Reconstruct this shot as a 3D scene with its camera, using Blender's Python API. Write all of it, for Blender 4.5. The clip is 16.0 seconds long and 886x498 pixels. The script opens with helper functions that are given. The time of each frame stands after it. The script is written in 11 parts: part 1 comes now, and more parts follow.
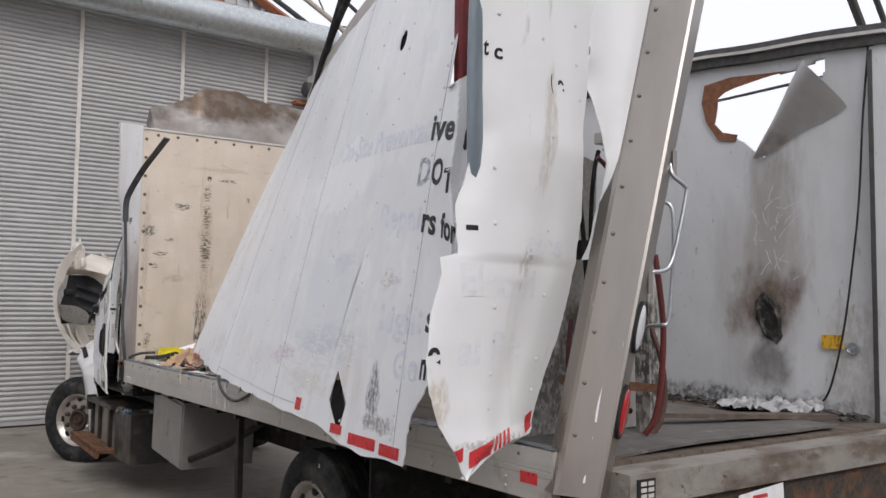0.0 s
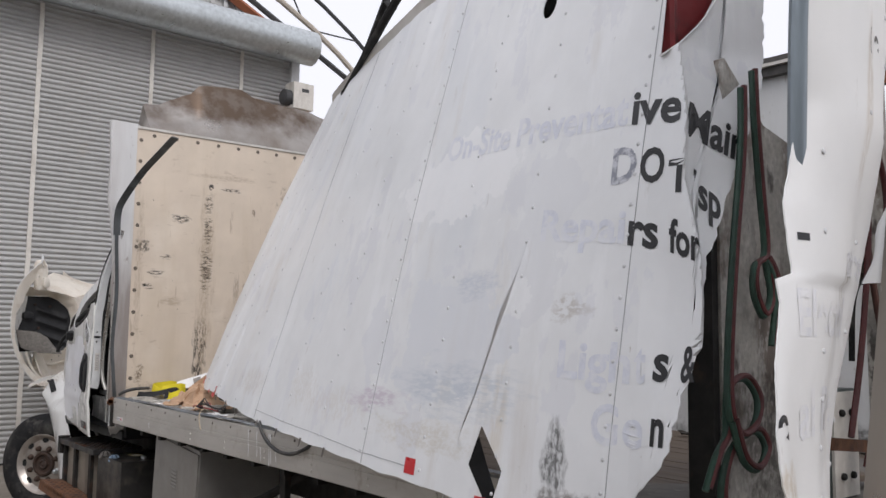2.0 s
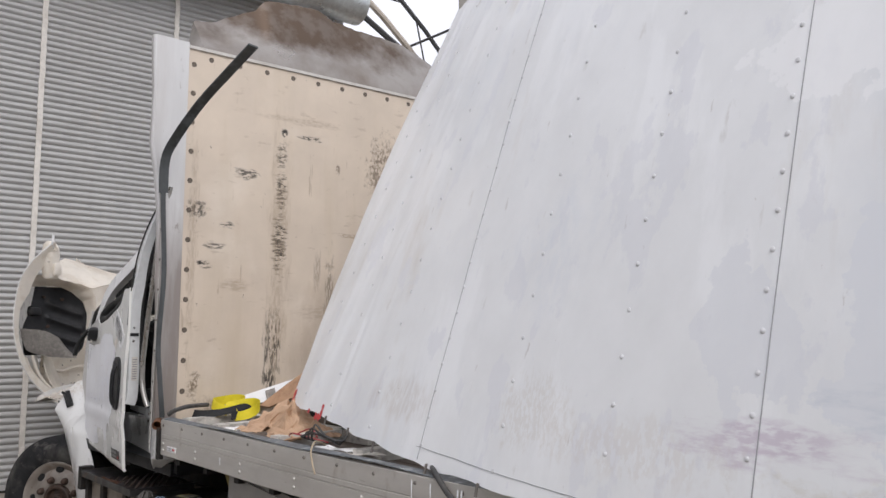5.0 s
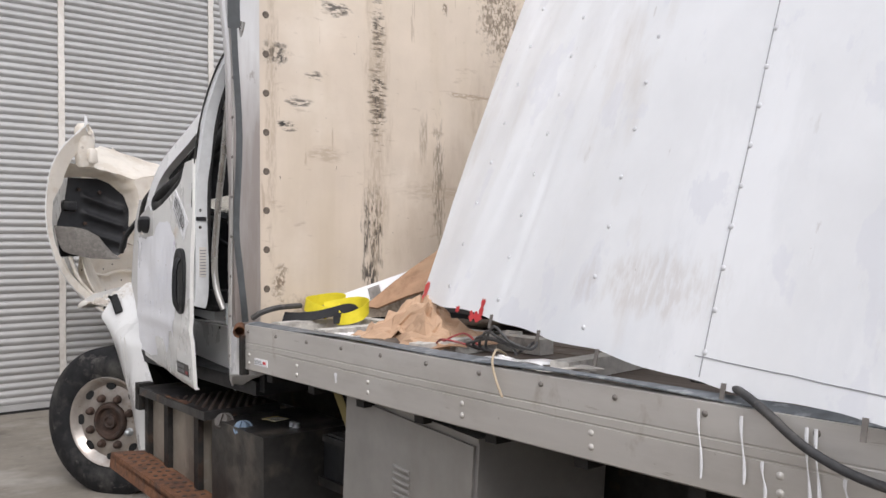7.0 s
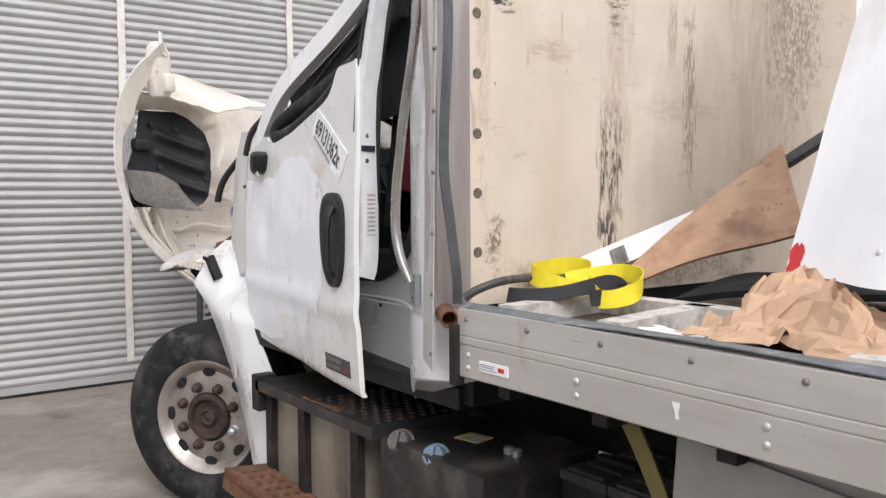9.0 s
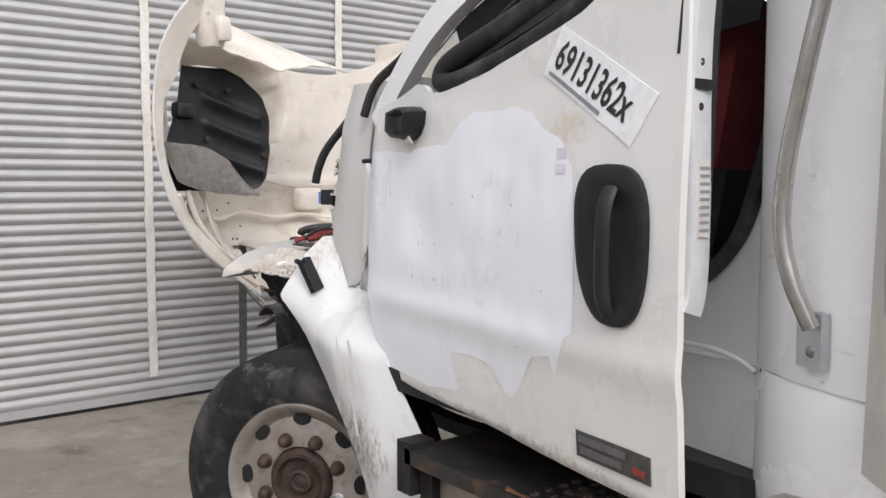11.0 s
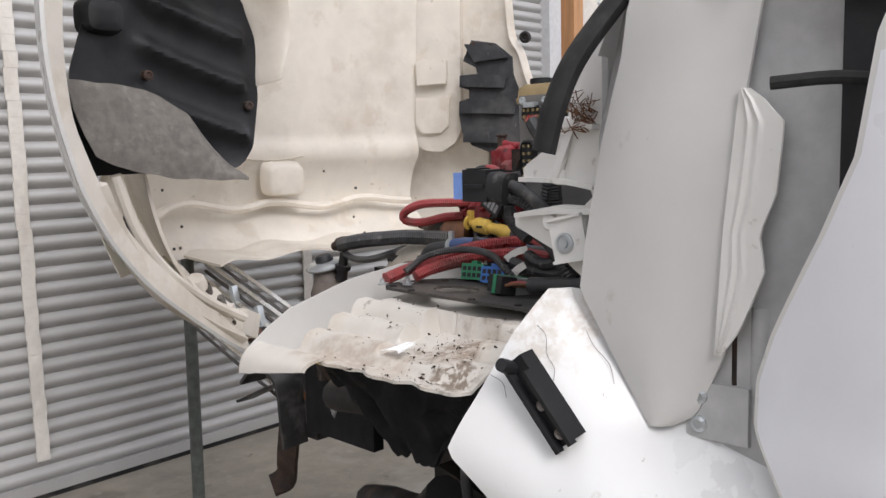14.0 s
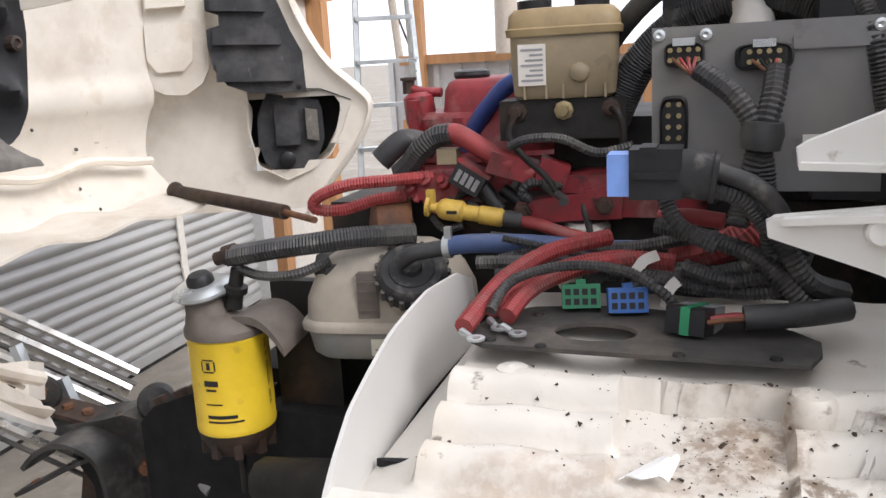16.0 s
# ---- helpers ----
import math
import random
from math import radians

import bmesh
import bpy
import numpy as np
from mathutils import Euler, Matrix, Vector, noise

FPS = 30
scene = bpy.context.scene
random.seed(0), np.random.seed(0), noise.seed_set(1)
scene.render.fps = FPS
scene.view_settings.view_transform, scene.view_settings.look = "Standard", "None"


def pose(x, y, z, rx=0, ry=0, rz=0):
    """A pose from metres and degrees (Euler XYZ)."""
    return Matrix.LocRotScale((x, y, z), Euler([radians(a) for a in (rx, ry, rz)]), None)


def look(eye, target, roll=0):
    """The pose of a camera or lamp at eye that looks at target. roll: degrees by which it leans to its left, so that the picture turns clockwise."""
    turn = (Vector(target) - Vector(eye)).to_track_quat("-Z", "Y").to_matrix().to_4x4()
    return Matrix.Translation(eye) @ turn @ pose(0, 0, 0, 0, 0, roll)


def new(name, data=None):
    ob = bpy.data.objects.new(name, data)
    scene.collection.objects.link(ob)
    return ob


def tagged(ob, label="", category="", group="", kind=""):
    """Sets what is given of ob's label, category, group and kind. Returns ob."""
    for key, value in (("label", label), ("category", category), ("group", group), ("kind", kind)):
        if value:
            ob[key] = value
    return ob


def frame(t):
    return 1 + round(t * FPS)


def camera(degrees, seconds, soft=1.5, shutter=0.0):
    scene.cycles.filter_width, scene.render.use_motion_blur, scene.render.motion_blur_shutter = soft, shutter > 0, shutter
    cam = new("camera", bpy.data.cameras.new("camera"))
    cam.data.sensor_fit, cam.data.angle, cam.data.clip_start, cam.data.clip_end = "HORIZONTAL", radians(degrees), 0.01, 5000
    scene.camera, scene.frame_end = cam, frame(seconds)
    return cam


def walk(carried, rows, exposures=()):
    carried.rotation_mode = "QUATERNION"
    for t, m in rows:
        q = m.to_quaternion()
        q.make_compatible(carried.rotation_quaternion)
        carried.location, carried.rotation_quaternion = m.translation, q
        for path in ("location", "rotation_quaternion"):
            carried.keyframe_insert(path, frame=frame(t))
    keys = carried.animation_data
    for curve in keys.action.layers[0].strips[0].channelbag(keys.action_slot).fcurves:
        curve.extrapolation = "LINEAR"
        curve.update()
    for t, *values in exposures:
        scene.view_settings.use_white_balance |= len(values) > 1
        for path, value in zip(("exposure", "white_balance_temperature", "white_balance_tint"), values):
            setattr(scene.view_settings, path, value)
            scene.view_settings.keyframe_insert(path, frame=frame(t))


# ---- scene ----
cam = camera(55.2, 16.0)
PATH = [
    (0, (1.798, 1.044, 1.894), (2.946, 2.676, 2.033), 0.7),
    (0.5, (1.738, 1.367, 1.927), (2.903, 2.984, 2.097), 0.8),
    (1, (1.631, 1.666, 1.917), (2.818, 3.264, 2.104), 0.8),
    (1.5, (1.555, 1.975, 1.932), (2.805, 3.524, 2.126), 0.8),
    (2, (1.611, 2.397, 1.941), (2.879, 3.931, 2.131), 0.7),
    (2.5, (1.645, 2.755, 1.931), (2.913, 4.289, 2.125), 0.6),
    (3, (1.65, 3.106, 1.936), (2.919, 4.64, 2.13), 0.5),
    (5.5, (2.185, 4.955, 1.828), (3.458, 6.485, 2.024), 0.4),
    (6, (2.258, 5.277, 1.78), (3.534, 6.809, 1.94), 0.3),
    (6.5, (2.3, 5.643, 1.744), (3.578, 7.178, 1.831), 0.2),
    (7, (2.363, 5.976, 1.708), (3.6, 7.548, 1.698), -0.2),
    (7.5, (2.461, 6.377, 1.705), (3.651, 7.983, 1.651), -0.1),
    (8, (2.459, 6.778, 1.678), (3.638, 8.391, 1.592), -0.1),
    (8.5, (2.453, 7.14, 1.683), (3.629, 8.755, 1.581), -0.1),
    (9, (2.541, 7.573, 1.675), (3.713, 9.189, 1.553), -0.4),
    (9.5, (2.562, 7.937, 1.667), (3.732, 9.554, 1.535), -0.5),
    (10, (2.557, 8.316, 1.663), (3.724, 9.934, 1.525), -0.2),
    (12.5, (3.076, 10.175, 1.641), (4.343, 11.712, 1.457), -0.7),
    (13, (3.204, 10.553, 1.654), (4.472, 12.087, 1.457), -1.1),
    (13.5, (3.217, 10.898, 1.66), (4.507, 12.411, 1.451), -0.9),
    (14, (3.266, 11.227, 1.668), (4.68, 12.623, 1.434), -1.5),
    (14.5, (3.334, 11.516, 1.671), (4.867, 12.768, 1.386), -1.9),
    (15, (3.417, 11.823, 1.701), (5.094, 12.867, 1.391), -2.2),
    (15.5, (3.402, 12.081, 1.713), (5.187, 12.91, 1.358), -2.7),
    (16, (3.424, 12.253, 1.75), (5.272, 12.878, 1.308), -3.2),
]
EXPOSURES = [(t, e, 6480, 14) for t, e in ((0, -0.22), (0.5, -0.32), (1, -0.28), (2.5, -0.26), (5.5, -0.12), (6.5, 0.0), (7, 0.24), (7.5, 0.40), (8.5, 0.44), (9, 0.5), (10, 0.46), (12.5, 0.28), (13, 0.14), (13.5, 0.17), (14, 0.32), (14.5, 0.47), (15, 0.48), (15.5, 0.62), (16, 0.68))]
walk(cam, [(t, look(eye, target, roll)) for t, eye, target, roll in PATH], EXPOSURES)

# ---- light: a bright overcast sky ----
world = bpy.data.worlds.new("overcast_sky")
scene.world = world
world.use_nodes = True
wn, wl = world.node_tree.nodes, world.node_tree.links
SUN_UP, SUN_ROT = radians(40), radians(200)
sky = wn.new("ShaderNodeTexSky")
sky.sky_type, sky.sun_disc, sky.sun_elevation, sky.sun_rotation = "NISHITA", False, SUN_UP, SUN_ROT
sky.air_density, sky.dust_density = 1.0, 6.0
grey = wn.new("ShaderNodeHueSaturation")
grey.inputs["Saturation"].default_value = 0.12
wl.new(sky.outputs[0], grey.inputs["Color"])
cloud = wn.new("ShaderNodeMix")
cloud.data_type = "RGBA"
cloud.inputs[0].default_value = 0.9
cloud.inputs[7].default_value = (8.0, 8.25, 8.75, 1)
wl.new(grey.outputs[0], cloud.inputs[6])
wl.new(cloud.outputs[2], wn["Background"].inputs["Color"])
wn["Background"].inputs["Strength"].default_value = 0.15
sun = new("sun", bpy.data.lights.new("sun", "SUN"))
sun.data.energy, sun.data.angle, sun.data.color = 1.7, radians(25), (1.0, 0.985, 0.965)
sun.matrix_world = Matrix.Rotation(-SUN_ROT, 4, "Z") @ look((0, 0, 0), (0, -math.cos(SUN_UP), -math.sin(SUN_UP)))


# ---- materials ----
def material(name, colour, rough=0.6, metal=0.0, stains=(), bump=0.0, bump_scale=60.0, grain=0.06, grain_scale=25.0,
             coat=0.0, stretch=(1, 1, 1), spec=0.5, blots=(), thin=0.0):
    """A procedural surface: base colour with grain, then stain layers (colour, scale, low, high, stretch, amount),
    then single stains (colour, place, reach, scale of their ragged grain, stretch, amount); thin: share of light let through."""
    m = bpy.data.materials.new(name)
    m.use_nodes = True
    n, l = m.node_tree.nodes, m.node_tree.links
    b = n["Principled BSDF"]
    b.inputs["Metallic"].default_value = metal
    b.inputs["Specular IOR Level"].default_value = spec
    b.inputs["Coat Weight"].default_value = coat
    geo = n.new("ShaderNodeTexCoord")

    def tex(scale, st, detail=5.0, offset=0.0):
        mp = n.new("ShaderNodeMapping")
        mp.inputs["Scale"].default_value = st
        mp.inputs["Location"].default_value = (offset, offset * 0.7, offset * 1.3)
        l.new(geo.outputs["Object"], mp.inputs["Vector"])
        t = n.new("ShaderNodeTexNoise")
        t.inputs["Scale"].default_value, t.inputs["Detail"].default_value = scale, detail
        t.inputs["Roughness"].default_value = 0.6
        l.new(mp.outputs[0], t.inputs["Vector"])
        return t.outputs["Fac"]

    def ramp(fac, lo, hi, a, c):
        r = n.new("ShaderNodeMapRange")
        r.inputs[1].default_value, r.inputs[2].default_value = lo, hi
        r.inputs[3].default_value, r.inputs[4].default_value = a, c
        l.new(fac, r.inputs[0])
        return r.outputs[0]

    base = n.new("ShaderNodeMix")
    base.data_type = "RGBA"
    base.inputs[6].default_value = (*[c * (1 - grain * 1.6) for c in colour], 1)
    base.inputs[7].default_value = (*[min(c * (1 + grain), 0.95) for c in colour], 1)
    l.new(ramp(tex(grain_scale, stretch), 0.3, 0.7, 0, 1), base.inputs[0])
    out = base.outputs[2]
    rsum = ramp(tex(grain_scale * 0.4, stretch, offset=3.0), 0.3, 0.7, max(rough - 0.1, 0.03), min(rough + 0.1, 1))
    for i, (c, scale, lo, hi, st, amount) in enumerate(stains):
        mix = n.new("ShaderNodeMix")
        mix.data_type = "RGBA"
        mix.inputs[7].default_value = (*c, 1)
        l.new(out, mix.inputs[6])
        l.new(ramp(tex(scale, st, 7.0, 5.3 * (i + 1)), lo, hi, 0, amount), mix.inputs[0])
        out = mix.outputs[2]
    place = n.new("ShaderNodeNewGeometry").outputs["Position"] if blots else None
    for i, (c, at, reach, scale, st, amount) in enumerate(blots):
        mp = n.new("ShaderNodeMapping")
        mp.vector_type = "TEXTURE"
        mp.inputs["Location"].default_value, mp.inputs["Scale"].default_value = at, reach
        l.new(place, mp.inputs["Vector"])
        far = n.new("ShaderNodeVectorMath")
        far.operation = "LENGTH"
        l.new(mp.outputs[0], far.inputs[0])
        rag = ramp(tex(scale, st, 8.0, 2.9 * (i + 1)), 0.25, 0.75, -0.55, 0.55)
        add = n.new("ShaderNodeMath")
        add.operation = "ADD"
        l.new(far.outputs["Value"], add.inputs[0])
        l.new(rag, add.inputs[1])
        mix = n.new("ShaderNodeMix")
        mix.data_type = "RGBA"
        mix.inputs[7].default_value = (*c, 1)
        l.new(out, mix.inputs[6])
        speck = n.new("ShaderNodeMath")
        speck.operation = "MULTIPLY"
        lo, hi, even = (0.45, 0.95, 0.0 if scale > 17.5 else 0.25 if scale > 4.5 else 0.8) if amount > 0 else (0.695, 0.725, 0.85)     # below 0: a peeled patch with a clear edge
        l.new(ramp(add.outputs[0], lo, hi, abs(amount), 0.0), speck.inputs[0])
        l.new(ramp(tex(scale * (2.2 if scale > 17.5 else 4), st, 6.0, 1.7 * (i + 1)), 0.44 if scale > 17.5 else 0.40, 0.53 if scale > 17.5 else 0.56, even, 1.0), speck.inputs[1])
        l.new(speck.outputs[0], mix.inputs[0])
        out = mix.outputs[2]
    l.new(out, b.inputs["Base Color"])
    if thin:
        tr, sh = n.new("ShaderNodeBsdfTranslucent"), n.new("ShaderNodeMixShader")
        l.new(out, tr.inputs["Color"])
        sh.inputs[0].default_value = thin
        l.new(b.outputs[0], sh.inputs[1])
        l.new(tr.outputs[0], sh.inputs[2])
        l.new(sh.outputs[0], n["Material Output"].inputs["Surface"])
    l.new(rsum, b.inputs["Roughness"])
    if bump:
        bp = n.new("ShaderNodeBump")
        bp.inputs["Strength"].default_value, bp.inputs["Distance"].default_value = min(1.0, bump), 0.01
        l.new(tex(bump_scale, stretch, 6.0, 9.0), bp.inputs["Height"])
        l.new(bp.outputs[0], b.inputs["Normal"])
    return m


UP = (1, 1, 0.12)     # streaks that run down
LONG = (1, 0.1, 1)
concrete = material("concrete", (0.235, 0.21, 0.175), 0.8, bump=0.25, bump_scale=30, grain=0.12, grain_scale=6,
                    stains=[((0.17, 0.15, 0.125), 0.6, 0.46, 0.70, (1, 1, 1), 0.7), ((0.09, 0.075, 0.06), 2.1, 0.60, 0.70, (1, 1, 1), 0.75),
                            ((0.40, 0.375, 0.335), 1.1, 0.55, 0.68, (1, 1, 1), 0.6), ((0.05, 0.042, 0.035), 5.5, 0.69, 0.73, (1, 1, 1), 0.85), ((0.30, 0.28, 0.25), 14, 0.60, 0.68, (1, 1, 1), 0.45)])
shutter_steel = material("shutter_steel", (0.40, 0.397, 0.388), 0.45, 0.25, grain=0.05, grain_scale=3,
                         stains=[((0.36, 0.35, 0.33), 1.2, 0.5, 0.8, UP, 0.5), ((0.40, 0.33, 0.25), 3.0, 0.66, 0.8, (1, 1, 0.3), 0.5)])
strip_white = material("strip_white", (0.62, 0.59, 0.54), 0.6, stains=[((0.40, 0.36, 0.31), 6, 0.5, 0.7, (1, 1, 0.4), 0.6)])
galvanised = material("galvanised", (0.52, 0.55, 0.56), 0.35, 0.75, grain=0.12, grain_scale=14)
siding = material("siding", (0.50, 0.50, 0.50), 0.5, 0.2, stains=[((0.36, 0.35, 0.33), 2, 0.5, 0.7, UP, 0.5)])
orange_steel = material("orange_steel", (0.30, 0.10, 0.045), 0.7, stains=[((0.16, 0.05, 0.03), 4, 0.5, 0.7, (1, 1, 1), 0.6)])
timber = material("timber", (0.42, 0.22, 0.10), 0.7, grain=0.15, grain_scale=20, stretch=(1, 1, 0.1))
skin_paint = material("skin_paint", (0.765, 0.775, 0.78), 0.38, bump=0.06, bump_scale=4, grain=0.03, grain_scale=4,
                      stains=[((0.63, 0.66, 0.70), 1.1, 0.52, 0.68, (1, 1, 0.5), 0.55), ((0.55, 0.50, 0.44), 2.4, 0.60, 0.75, UP, 0.6),
                              ((0.45, 0.42, 0.38), 9, 0.66, 0.76, (1, 1, 0.25), 0.65), ((0.84, 0.85, 0.86), 3.0, 0.55, 0.62, (1, 1, 0.2), 0.5),
                              ((0.40, 0.36, 0.31), 42, 0.71, 0.75, (1, 1, 0.5), 0.6), ((0.50, 0.48, 0.46), 16, 0.69, 0.715, (1, 1, 0.12), 0.55), ((0.64, 0.65, 0.70), 5, 0.58, 0.61, (1, 1, 0.6), 0.35)],
                      blots=[((0.05, 0.048, 0.045), (3.8, 4.44, 1.50), (0.5, 0.07, 0.15), 14, (1, 1, 0.5), 0.85),
                             ((0.20, 0.18, 0.165), (3.8, 4.36, 1.37), (0.5, 0.20, 0.05), 14, (1, 1, 1), 0.8),
                             ((0.42, 0.38, 0.33), (3.9, 4.42, 2.02), (0.5, 0.13, 0.055), 20, (1, 0.5, 1), 0.6),
                             ((0.62, 0.56, 0.47), (3.9, 4.75, 1.55), (0.5, 0.06, 0.5), 8, UP, 0.6),
                             ((0.58, 0.52, 0.46), (4.0, 6.1, 1.55), (0.6, 0.45, 0.10), 22, (1, 1, 0.5), 0.25),
                             ((0.685, 0.705, 0.74), (4.0, 5.15, 1.95), (0.6, 0.55, 0.36), 3.2, (1, 1, 1), -0.75),
                             ((0.70, 0.715, 0.745), (4.0, 5.75, 1.85), (0.6, 0.22, 0.30), 4, (1, 1, 1), -0.7),
                             ((0.83, 0.835, 0.84), (4.0, 5.3, 2.62), (0.6, 0.60, 0.30), 3, (1, 1, 1), -0.8),
                             ((0.70, 0.71, 0.73), (4.0, 4.62, 2.35), (0.6, 0.25, 0.42), 4, (1, 1, 1), -0.6),
                             ((0.42, 0.48, 0.55), (4.0, 5.05, 1.70), (0.6, 0.50, 0.13), 11, (1, 0.35, 1.6), 0.5),
                             ((0.45, 0.50, 0.58), (4.0, 5.0, 2.13), (0.6, 0.18, 0.07), 16, (1, 0.4, 1.6), 0.4),
                             ((0.46, 0.36, 0.46), (4.0, 5.7, 1.62), (0.6, 0.28, 0.07), 11, (1, 0.4, 1.6), 0.55),
                             ((0.50, 0.44, 0.32), (4.0, 5.25, 1.50), (0.6, 0.5, 0.08), 16, (1, 0.6, 1.2), 0.35),
                             ((0.50, 0.43, 0.34), (4.0, 6.55, 1.62), (0.6, 0.22, 0.14), 34, (1, 1.2, 0.5), 0.22),
                             ((0.62, 0.66, 0.72), (4.0, 6.6, 2.15), (0.6, 0.30, 0.35), 6, (1, 1, 0.5), 0.3),
                             ((0.52, 0.47, 0.42), (4.2, 7.4, 1.6), (0.6, 0.35, 0.10), 14, UP, 0.4)])
flap_paint = material("flap_paint", (0.80, 0.80, 0.79), 0.42, bump=0.08, bump_scale=5, grain=0.02, grain_scale=4,
                      stains=[((0.55, 0.48, 0.40), 3.0, 0.6, 0.75, UP, 0.5), ((0.42, 0.38, 0.33), 11, 0.66, 0.75, (1, 1, 0.3), 0.6)],
                      blots=[((0.55, 0.47, 0.36), (3.42, 3.4, 1.58), (0.07, 0.4, 0.10), 14, (1, 1, 0.6), 0.7),
                             ((0.50, 0.44, 0.36), (3.95, 3.4, 2.55), (0.05, 0.4, 0.30), 12, (1, 1, 0.3), 0.6),
                             ((0.25, 0.22, 0.19), (3.72, 3.4, 1.42), (0.28, 0.4, 0.025), 25, (1, 1, 1), 0.6),
                             ((0.40, 0.36, 0.30), (3.88, 3.4, 2.05), (0.05, 0.4, 0.12), 20, (1, 1, 0.4), 0.6)])
ply_cream = material("ply_cream", (0.62, 0.53, 0.43), 0.45, grain=0.05, grain_scale=3, bump=0.06,
                     stains=[((0.50, 0.41, 0.29), 2.2, 0.54, 0.72, UP, 0.6), ((0.12, 0.10, 0.09), 9, 0.72, 0.75, (1, 1, 0.6), 0.8),
                             ((0.74, 0.67, 0.58), 1.2, 0.55, 0.7, (1, 1, 1), 0.5), ((0.42, 0.34, 0.26), 14, 0.62, 0.70, (0.5, 1, 1.5), 0.55),
                             ((0.09, 0.07, 0.055), 38, 0.705, 0.73, (1, 1, 0.6), 0.8), ((0.36, 0.28, 0.20), 22, 0.67, 0.70, (1, 1, 0.08), 0.55)],
                     blots=[((0.035, 0.030, 0.026), (4.845, 9.68, 2.46), (0.062, 0.3, 0.25), 20, (0.55, 1, 2.0), 1.0),
                            ((0.035, 0.030, 0.026), (4.85, 9.68, 2.8), (0.05, 0.3, 0.16), 22, (0.55, 1, 2.0), 0.95),
                            ((0.035, 0.030, 0.026), (4.85, 9.68, 3.06), (0.045, 0.3, 0.12), 24, (0.55, 1, 2.0), 0.8),
                            ((0.035, 0.030, 0.026), (4.815, 9.68, 1.8), (0.075, 0.3, 0.24), 19, (2.2, 1, 0.45), 1.0),
                            ((0.035, 0.030, 0.026), (4.8, 9.68, 1.57), (0.06, 0.3, 0.12), 20, (2.2, 1, 0.45), 0.95),
                            ((0.36, 0.28, 0.20), (4.84, 9.68, 2.3), (0.1, 0.3, 1.0), 9, (2.2, 1, 0.45), 0.5),
                            ((0.035, 0.030, 0.026), (4.863, 9.68, 3.218), (0.03, 0.3, 0.03), 20, (1, 1, 1), 1.0),
                            ((0.035, 0.030, 0.026), (5.06, 9.68, 3.208), (0.11, 0.3, 0.022), 22, (0.55, 1, 2.0), 0.9),
                            ((0.035, 0.030, 0.026), (4.6, 9.68, 2.9), (0.1, 0.3, 0.045), 18, (0.55, 1, 2.0), 0.85),
                            ((0.035, 0.030, 0.026), (4.26, 9.68, 2.63), (0.075, 0.3, 0.07), 20, (1, 1, 1), 0.95),
                            ((0.035, 0.030, 0.026), (4.47, 9.68, 2.55), (0.06, 0.3, 0.025), 18, (0.55, 1, 2.0), 0.85),
                            ((0.035, 0.030, 0.026), (4.31, 9.68, 2.295), (0.07, 0.3, 0.035), 20, (0.55, 1, 2.0), 1.0),
                            ((0.035, 0.030, 0.026), (4.38, 9.68, 2.41), (0.08, 0.3, 0.028), 18, (0.55, 1, 2.0), 0.8),
                            ((0.36, 0.28, 0.20), (4.54, 9.68, 2.155), (0.12, 0.3, 0.05), 8, (0.55, 1, 2.0), 0.6),
                            ((0.16, 0.115, 0.075), (4.27, 9.68, 1.53), (0.05, 0.3, 0.09), 18, (1, 1, 1), 0.85),
                            ((0.16, 0.115, 0.075), (5.3, 9.68, 3.02), (0.03, 0.3, 0.05), 20, (1, 1, 1), 0.9),
                            ((0.14, 0.10, 0.065), (5.72, 9.68, 3.05), (0.20, 0.3, 0.30), 28, (1, 1, 0.7), 0.8),
                            ((0.16, 0.115, 0.075), (5.15, 9.68, 2.29), (0.035, 0.3, 0.2), 10, (2.2, 1, 0.45), 0.5),
                            ((0.36, 0.28, 0.20), (5.45, 9.68, 2.55), (0.25, 0.3, 0.02), 18, (0.55, 1, 2.0), 0.8),
                            ((0.36, 0.28, 0.20), (5.0, 9.68, 3.32), (0.45, 0.3, 0.035), 12, (0.55, 1, 2.0), 0.5),
                            ((0.16, 0.115, 0.075), (5.0, 9.68, 1.4), (0.8, 0.3, 0.09), 12, (1, 1, 1), 0.6),
                            ((0.36, 0.28, 0.20), (4.23, 9.68, 2.4), (0.04, 0.3, 0.9), 12, (2.2, 1, 0.45), 0.5),
                            ((0.16, 0.115, 0.075), (5.95, 9.68, 2.40), (0.25, 0.3, 0.45), 26, (1, 1, 0.6), 0.6),
                            ((0.34, 0.26, 0.18), (5.75, 9.68, 2.1), (0.35, 0.3, 0.8), 5, (1.6, 1, 0.4), 0.45),
                            ((0.40, 0.31, 0.22), (5.35, 9.68, 1.8), (0.45, 0.3, 0.5), 4, (1.4, 1, 0.5), 0.4),
                            ((0.10, 0.075, 0.05), (5.25, 9.68, 2.05), (0.05, 0.3, 0.45), 20, (2.2, 1, 0.4), 0.6),
                            ((0.36, 0.28, 0.20), (5.2, 9.68, 2.0), (0.3, 0.3, 0.06), 9, (0.55, 1, 2.0), 0.45)])
